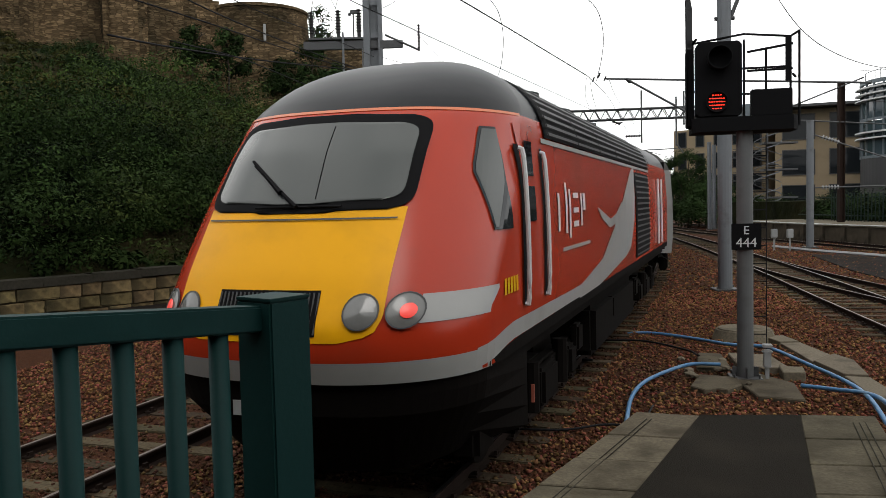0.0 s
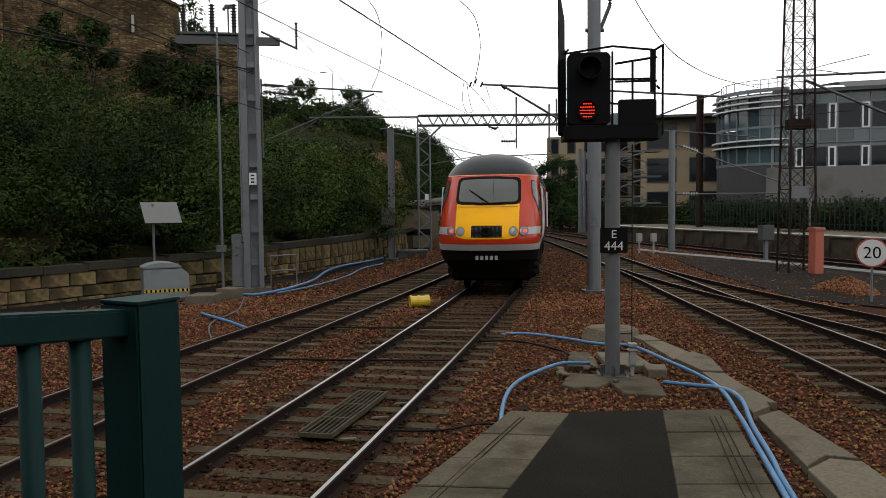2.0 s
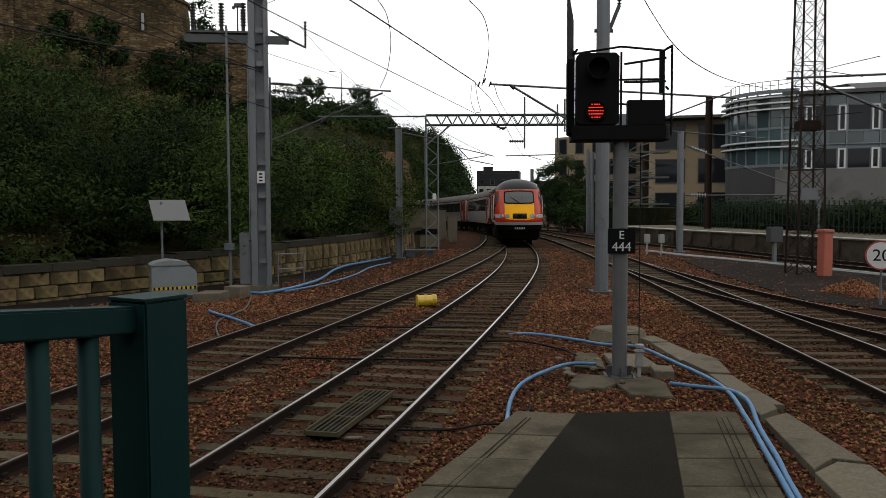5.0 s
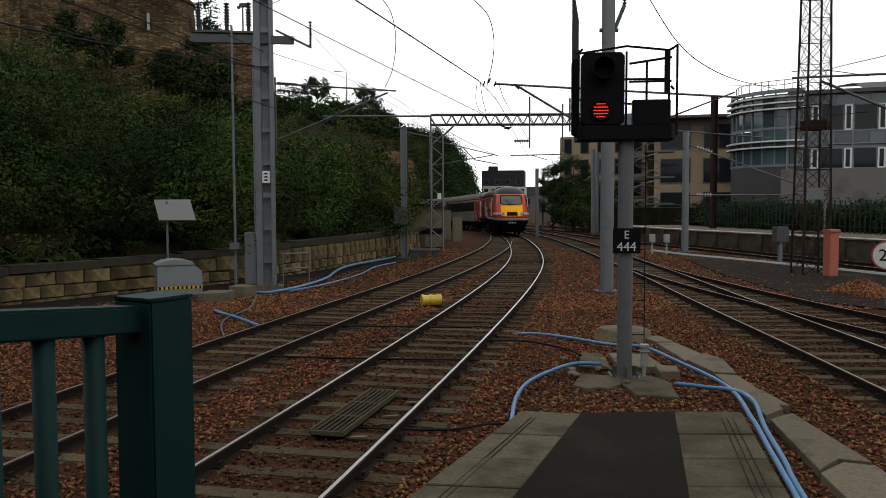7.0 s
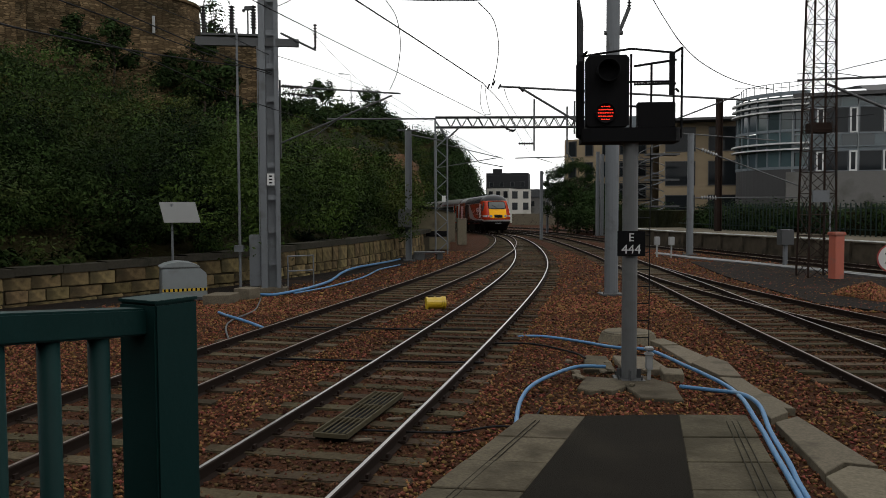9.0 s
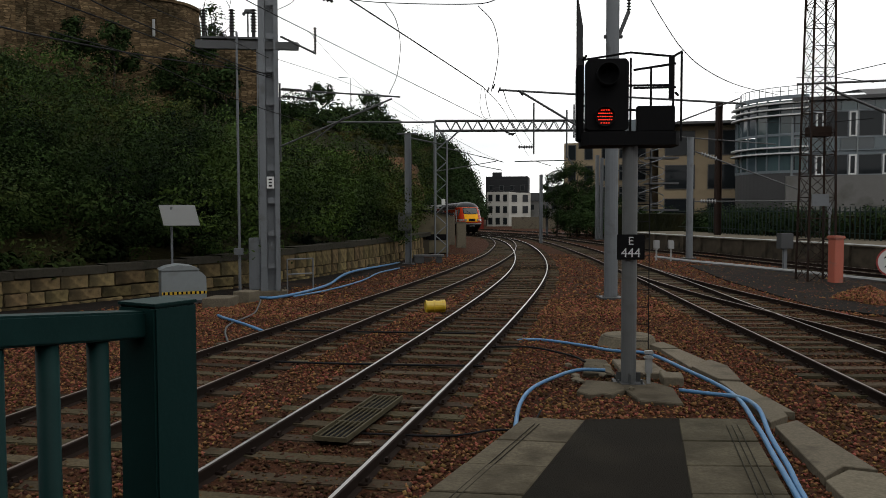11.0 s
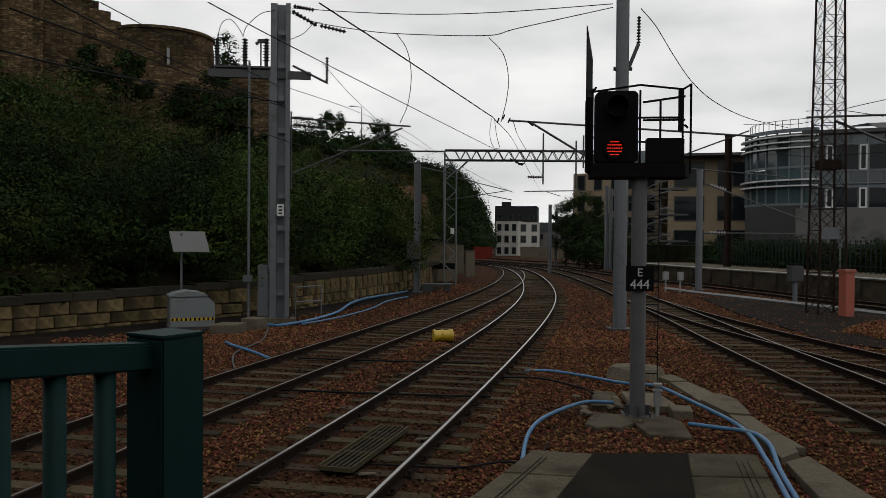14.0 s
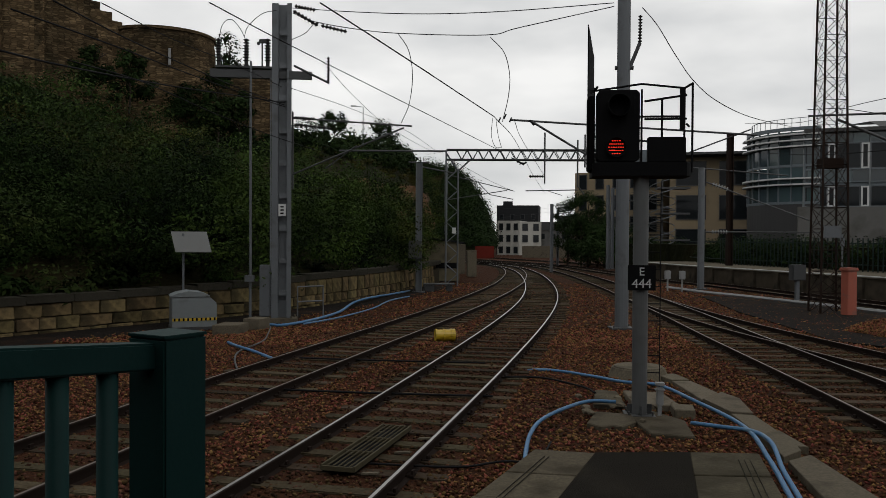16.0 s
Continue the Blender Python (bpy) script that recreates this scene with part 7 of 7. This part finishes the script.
    for sx in (-1, 1):
        for x, mat in ((0.688, "lamp_glass"), (0.955, "lamp_glass")):
            bm = bmesh.new()
            cz = 1.712
            rows = []
            for r, o in ((0.122, 0.012), (0.122, 0.026), (0.113, 0.026)):
                rows.append([nose(sx * x + r * 0.95 * math.cos(a), cz + r * math.sin(a), o) for a in np.linspace(0, 6.28318, 22)])
            grid(bm, rows)
            rim = part("lamp_rim", bm, "dark_grey", v)
            bm = bmesh.new()
            rows = [[nose(sx * x + r * 0.95 * math.cos(a), cz + r * math.sin(a), o) for a in np.linspace(0, 6.28318, 22)] for r, o in ((0.114, 0.022), (0.085, 0.032), (0.0, 0.038))]
            grid(bm, rows)
            part("lamp_lens", bm, mat, rim, "round clear lamp lens", True)
            if x > 0.9:
                bm = bmesh.new()
                rows = [[nose(sx * x + 0.02 + r * math.cos(a), cz + r * math.sin(a), o) for a in np.linspace(0, 6.28318, 16)] for r, o in ((0.050, 0.044), (0.032, 0.050), (0.0, 0.052))]
                grid(bm, rows)
                part("tail_light", bm, "tail_red", rim, "glowing red tail light", True)
    # number on the valance, as plain bars
    for k in range(5):
        bm = bmesh.new()
        box(bm, (-0.25 + 0.125 * k, 0.085, 1.02), (0.075, 0.012, 0.105))
        part("number_bar", bm, "offwhite", v)
    # buffer area and underframe
    bm = bmesh.new()
    rows = []
    for z in (1.22, 1.1, 0.95, 0.8, 0.6, 0.42):
        q = [nose(half_width(1.2) * 0.985 * x, 1.2) for x in np.sin(np.linspace(-1.5708, 1.5708, 30))]
        k = 0.03 + 0.30 * (1.22 - z) + 0.5 * max(0.0, 0.95 - z)
        rows.append([(-half_width(1.2) * 0.97, 2.3, z)] + [(p.x * (1 - 0.05 * (1.22 - z) - 0.42 * max(0.0, 1.0 - z)), p.y + k, z) for p in q] + [(half_width(1.2) * 0.97, 2.3, z)])
    grid(bm, rows)
    box(bm, (0, 1.7, 0.45), (2.2, 0.5, 0.30), 0, 0.05)
    part("valance", bm, "under", v, "black lower valance and snow plough", False)
    bogie(v, 3.75)
    bogie(v, 14.0)
    bm = bmesh.new()
    box(bm, (0, 8.9, 0.6), (2.45, 4.6, 0.72), 0, 0.08)
    part("fuel_tank", bm, "under", v)
    for k in range(5):
        bm = bmesh.new()
        box(bm, (1.18, 2.3 + 3.1 * k, 0.72), (0.12, 0.3, 0.34), 0, 0.03)
        part("equipment_box", bm, "under", v)
    bm = bmesh.new()
    box(bm, (1.2, 2.2, 0.75), (0.03, 0.16, 0.14))
    part("orange_tag", bm, "orange_pillar", v)
    bm = bmesh.new()
    box(bm, (1.2, 3.0, 0.55), (0.03, 0.10, 0.18))
    part("orange_tag", bm, "orange_pillar", v)
    # side panels
    for sd in (-1, 1):
        bm = bmesh.new()
        sill = lambda y: 1.205 + 0.105 * min(1.0, max(0.0, (y - 0.6) / 1.0))
        strip_patch(bm, sill, lambda y: sill(y) + 0.155 - 0.02 * min(1.0, y / 4), 0.007, sd, 40, 0.80, 6.4)
        part("lower_strip", bm, "train_grey", v, "grey strip along the lower side")
        bm = bmesh.new()
        strip_patch(bm, lambda y: 1.19, lambda y: sill(y) - 0.004, 0.006, sd, 40, 1.0, LEN)
        part("sill", bm, "under", v, "grimy black sill")
        # pale flash that sweeps up to the roof
        bm = bmesh.new()
        strip_patch(bm, lambda y: float(np.interp(y, [4.7, 6.2, 7.25, 9.0, 9.6, 10.14, 10.42], [1.29, 1.30, 1.37, 1.50, 1.62, 2.05, 2.90])), lambda y: float(np.interp(y, [4.7, 6.4, 7.7, 8.7, 10.0, 10.42], [1.44, 1.64, 2.07, 2.46, 2.96, 3.02])), 0.009, sd, 40, 4.7, 10.42)
        part("pale_flash", bm, "train_grey", v, "pale grey sweeping flash")
        bm = bmesh.new()
        strip_patch(bm, lambda y: float(np.interp(y, [6.04, 6.41, 7.14, 7.8, 8.45], [2.335, 2.18, 2.03, 2.08, 2.33])), lambda y: float(np.interp(y, [6.04, 6.5, 7.2, 7.8, 8.45], [2.345, 2.27, 2.16, 2.22, 2.40])), 0.008, sd, 24, 6.04, 8.45)
        part("swoosh", bm, "train_grey", v, "curved pale swoosh")
        # nose side flash
        bm = bmesh.new()
        rows = [[nose(sd * half_width(z) * x, z, 0.008) for x in np.sin(np.linspace(0.86, 1.40, 10))] + [Vector((sd * (skin_x(y, z) + 0.008), y, z)) for y in np.linspace(nose(half_width(z) * math.sin(1.43), z).y, max(nose(half_width(z) * math.sin(1.43), z).y + 0.02, 0.94 + 1.7 * (z - 1.62) - 2.2 * max(0.0, z - 1.785)), 7)] for z in np.linspace(1.62, 1.81, 8)]
        grid(bm, rows)
        part("nose_flash", bm, "train_grey", v, "silver flash beside the lamps", True)
        # cab side window
        bm = bmesh.new()
        rows = []
        for z in np.linspace(2.22, 3.06, 12):
            ya, yb = float(np.interp(z, [2.22, 2.70, 3.06], [1.30, 1.30, 1.60])), float(np.interp(z, [2.22, 2.56, 3.06], [1.66, 1.67, 1.78]))
            rows.append([(sd * (skin_x(y, z) + 0.012), y, z) for y in np.linspace(ya, yb, 7)])
        grid(bm, rows)
        cw = part("cab_window", bm, "glass_dark", v, "dark quarter window of the cab")
        # pale wedge over the dark glass: a sky reflection given as colour
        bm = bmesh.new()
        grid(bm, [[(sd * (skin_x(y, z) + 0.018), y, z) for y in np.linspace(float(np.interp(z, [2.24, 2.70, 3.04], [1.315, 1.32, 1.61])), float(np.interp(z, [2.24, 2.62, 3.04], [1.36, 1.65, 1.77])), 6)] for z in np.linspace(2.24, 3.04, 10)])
        part("pane_reflection", bm, "windscreen", cw, "pale patch painted as a reflection on the quarter window")
        # door
        bm = bmesh.new()
        strip_patch(bm, lambda y: 1.53, lambda y: 3.12, 0.012, sd, 5, 2.06, 2.74)
        dr = part("cab_door", bm, "red_coat", v, "red cab door with two small windows")
        for zz0, zz1 in ((2.66, 2.97), (2.26, 2.57)):
            bm = bmesh.new()
            strip_patch(bm, lambda y: zz0, lambda y: zz1, 0.02, sd, 3, 2.20, 2.46)
            part("door_window", bm, "glass_dark", dr)
        for y in (1.99, 2.80):
            bm = bmesh.new()
            tube(bm, spline([(sd * 1.385, y, 1.56), (sd * 1.42, y, 1.61), (sd * 1.42, y, 2.2), (sd * 1.39, y, 2.82), (sd * 1.345, y, 2.89)], 3), 0.022, 7)
            part("handrail", bm, "white", dr, "pale vertical handrail")
            # black strip on the skin as the handrail's shadow
            bm = bmesh.new()
            strip_patch(bm, lambda yy: 1.55, lambda yy: 2.93, 0.017, sd, 2, y - 0.03, y + 0.07)
            part("handrail_shadow", bm, "black", dr)
        # rear door and rails
        for y in (14.75, 15.6):
            bm = bmesh.new()
            rod(bm, (sd * 1.40, y, 1.4), (sd * 1.38, y, 2.9), 0.025, n=6)
            part("handrail", bm, "white", v)
        bm = bmesh.new()
        strip_patch(bm, lambda y: 1.9, lambda y: 2.6, 0.012, sd, 3, 15.0, 15.4)
        part("van_door_window", bm, "glass_dark", v)
        # louvres
        bm = bmesh.new()
        strip_patch(bm, lambda y: 1.36, lambda y: 2.93, 0.010, sd, 3, 10.45, 12.85)
        lv = part("side_louvre", bm, "black", v, "black louvred air intake")
        for k in range(15):
            z = 1.40 + 0.104 * k
            bm = bmesh.new()
            strip_patch(bm, lambda y: z, lambda y: z + 0.035, 0.03, sd, 2, 10.48, 12.82)
            part("louvre_slat", bm, "dark_grey", lv)
        # roof louvres
        bm = bmesh.new()
        strip_patch(bm, lambda y: 3.05, lambda y: 3.68, 0.014, sd, 3, 3.05, 13.0)
        rl = part("roof_louvre", bm, "black", v, "black roof louvre panel")
        for k in range(7):
            z = 3.08 + 0.085 * k
            bm = bmesh.new()
            strip_patch(bm, lambda y: z, lambda y: z + 0.03, 0.04, sd, 2, 3.1, 12.95)
            part("louvre_slat", bm, "dark_grey", rl)
        for k in range(7):
            y = 3.1 + 1.63 * k
            bm = bmesh.new()
            strip_patch(bm, lambda yy: 3.04, lambda yy: 3.70, 0.05, sd, 2, y - 0.03, y + 0.03)
            part("louvre_post", bm, "black", rl)
        bm = bmesh.new()
        strip_patch(bm, lambda y: 2.99, lambda y: 3.035, 0.012, sd, 2, 2.9, 13.0)
        part("cantrail_line", bm, "train_grey", v)
        # operator's mark as plain shapes
        for y0, w, z0, z1 in ((5.15, 0.10, 1.95, 2.55), (5.55, 0.10, 1.90, 2.72), (5.75, 0.10, 1.80, 2.62), (6.0, 0.32, 1.98, 2.08), (6.0, 0.32, 2.22, 2.31), (6.0, 0.32, 2.47, 2.56), (6.45, 0.10, 1.98, 2.56), (6.62, 0.14, 2.25, 2.56)):
            bm = bmesh.new()
            strip_patch(bm, lambda y: 2.02 + (z0 - 1.80) * 0.66, lambda y: 2.02 + (z1 - 1.80) * 0.66, 0.009, sd, 2, 3.48 + (y0 - 5.15), 3.48 + (y0 - 5.15 + w))
            part("mark_bar", bm, "white", v)
        bm = bmesh.new()
        strip_patch(bm, lambda y: 1.90, lambda y: 1.94, 0.009, sd, 2, 3.7, 5.4)
        part("mark_bar", bm, "train_grey", v)
        for k in range(5):
            bm = bmesh.new()
            strip_patch(bm, lambda y: 1.70, lambda y: 1.83, 0.009, sd, 2, 1.36 + 0.09 * k, 1.42 + 0.09 * k)
            part("number_bar", bm, "yellow_coat", v)
    bm = bmesh.new()
    for y in (6.5, 8.8, 11.5):
        rod(bm, (0, y, 3.84), (0, y, 3.95), 0.5, n=20)
    box(bm, (0, 15.0, 3.85), (0.9, 1.6, 0.12), 0, 0.03)
    part("roof_fan", bm, "train_roof", v)
    return v


def panel(bm, low, high, out, side, n, y0, y1):
    """A panel on a straight coach side."""
    return grid(bm, [[(side * (half_width(z) + out), y, z) for z in np.linspace(low(y), high(y), 7)] for y in np.linspace(y0, y1, n)])


def coach():
    v = thing("coach", "grey passenger coach with black window band and red ends", "railway coach", (0, 0, 0), 0, "coaches")
    LEN = 22.6
    zs = [0.95, 1.2, 1.6, 2.4, 2.9, 3.05, 3.2, 3.4, 3.6, 3.75, 3.84, 3.88]
    for nm, mat, lv, lab in (("body", "train_grey", [z for z in zs if z <= 3.2], "pale grey body side"), ("roof", "render_grey", [z for z in zs if z >= 3.2], "grey rounded roof")):
        bm = bmesh.new()
        grid(bm, [[(-half_width(z), LEN, z), (-half_width(z), 0, z), (half_width(z), 0, z), (half_width(z), LEN, z), (-half_width(z), LEN, z)] for z in lv])
        part(nm, bm, mat, v, lab)
    bm = bmesh.new()
    box(bm, (0, 11.3, 0.75), (2.3, 12, 0.5), 0, 0.05)
    part("underframe", bm, "under", v)
    bogie(v, 3.4)
    bogie(v, 19.2)
    for sd in (-1, 1):
        bm = bmesh.new()
        panel(bm, lambda y: 1.98, lambda y: 2.92, 0.008, sd, 3, 2.6, 20.0)
        band = part("window_band", bm, "black", v, "black window band")
        for k in range(8):
            bm = bmesh.new()
            panel(bm, lambda y: 2.06, lambda y: 2.84, 0.014, sd, 2, 3.0 + 2.13 * k, 4.8 + 2.13 * k)
            part("window", bm, "glass_dark", band)
        for y0, y1 in ((0.02, 2.3), (20.3, 22.58)):
            bm = bmesh.new()
            panel(bm, lambda y: 0.98, lambda y: 3.18, 0.008, sd, 3, y0, y1)
            e = part("end_panel", bm, "red_coat", v, "red end panel")
            bm = bmesh.new()
            yy = y0 + 0.9 if y0 < 5 else y0 + 0.7
            panel(bm, lambda y: 1.1, lambda y: 3.0, 0.016, sd, 2, yy, yy + 0.72)
            d = part("door", bm, "offwhite", e, "pale slam door")
            bm = bmesh.new()
            panel(bm, lambda y: 2.1, lambda y: 2.8, 0.022, sd, 2, yy + 0.12, yy + 0.6)
            part("door_window", bm, "glass_dark", d)
        bm = bmesh.new()
        panel(bm, lambda y: 3.1, lambda y: 3.19, 0.012, sd, 2, 0, LEN)
        part("cantrail_line", bm, "brick_red", v)
    for y in (0.0, LEN):
        bm = bmesh.new()
        box(bm, (0, y, 2.0), (1.1, 0.5, 2.1), 0, 0.06)
        part("gangway", bm, "black", v)
    return v


POWER = power_car()
POWER.scale = (1.03, 1.03, 1.03)
first = coach()
first.scale = (1.03, 1.03, 1.03)
COACHES = [first] + [copy_thing(first, pose(0, 0, 0)) for k in range(5)]

# distance of the nose along the track
RUN = [(-1.0, -7.2), (0.0, 0.94), (0.5, 5.02), (1.0, 9.13), (1.5, 13.3), (2.5, 21.8), (3.5, 30.3), (4.2, 36.3), (7.0, 60.3), (8.6, 74.2), (11.0, 94.4), (12.5, 107.4), (15.0, 131.0), (16.0, 140.5), (17.0, 150.0)]


def vehicle_rows(offset, b0, b1):
    rows = []
    for k in range(33):
        t = 0.5 * k
        s = float(np.interp(t, [a for a, _ in RUN], [b for _, b in RUN])) + offset
        x0, y0, _ = on(LINE1, s + b0)
        x1, y1, _ = on(LINE1, s + b1)
        h = math.atan2(-(x1 - x0), y1 - y0)
        rows.append((t, pose(x0 + b0 * math.sin(h), y0 - b0 * math.cos(h), grade(y0) + b0 * (grade(y0) - grade(y1)) / (b1 - b0), math.degrees(math.atan2(grade(y1) - grade(y0), b1 - b0)), 0, math.degrees(h))))
    return rows


def motions():
    walk(POWER, vehicle_rows(0.0, 3.75, 14.0))
    for k, c in enumerate(COACHES):
        walk(c, vehicle_rows(18.7 + 23.9 * k, 3.4, 19.2))


motions()
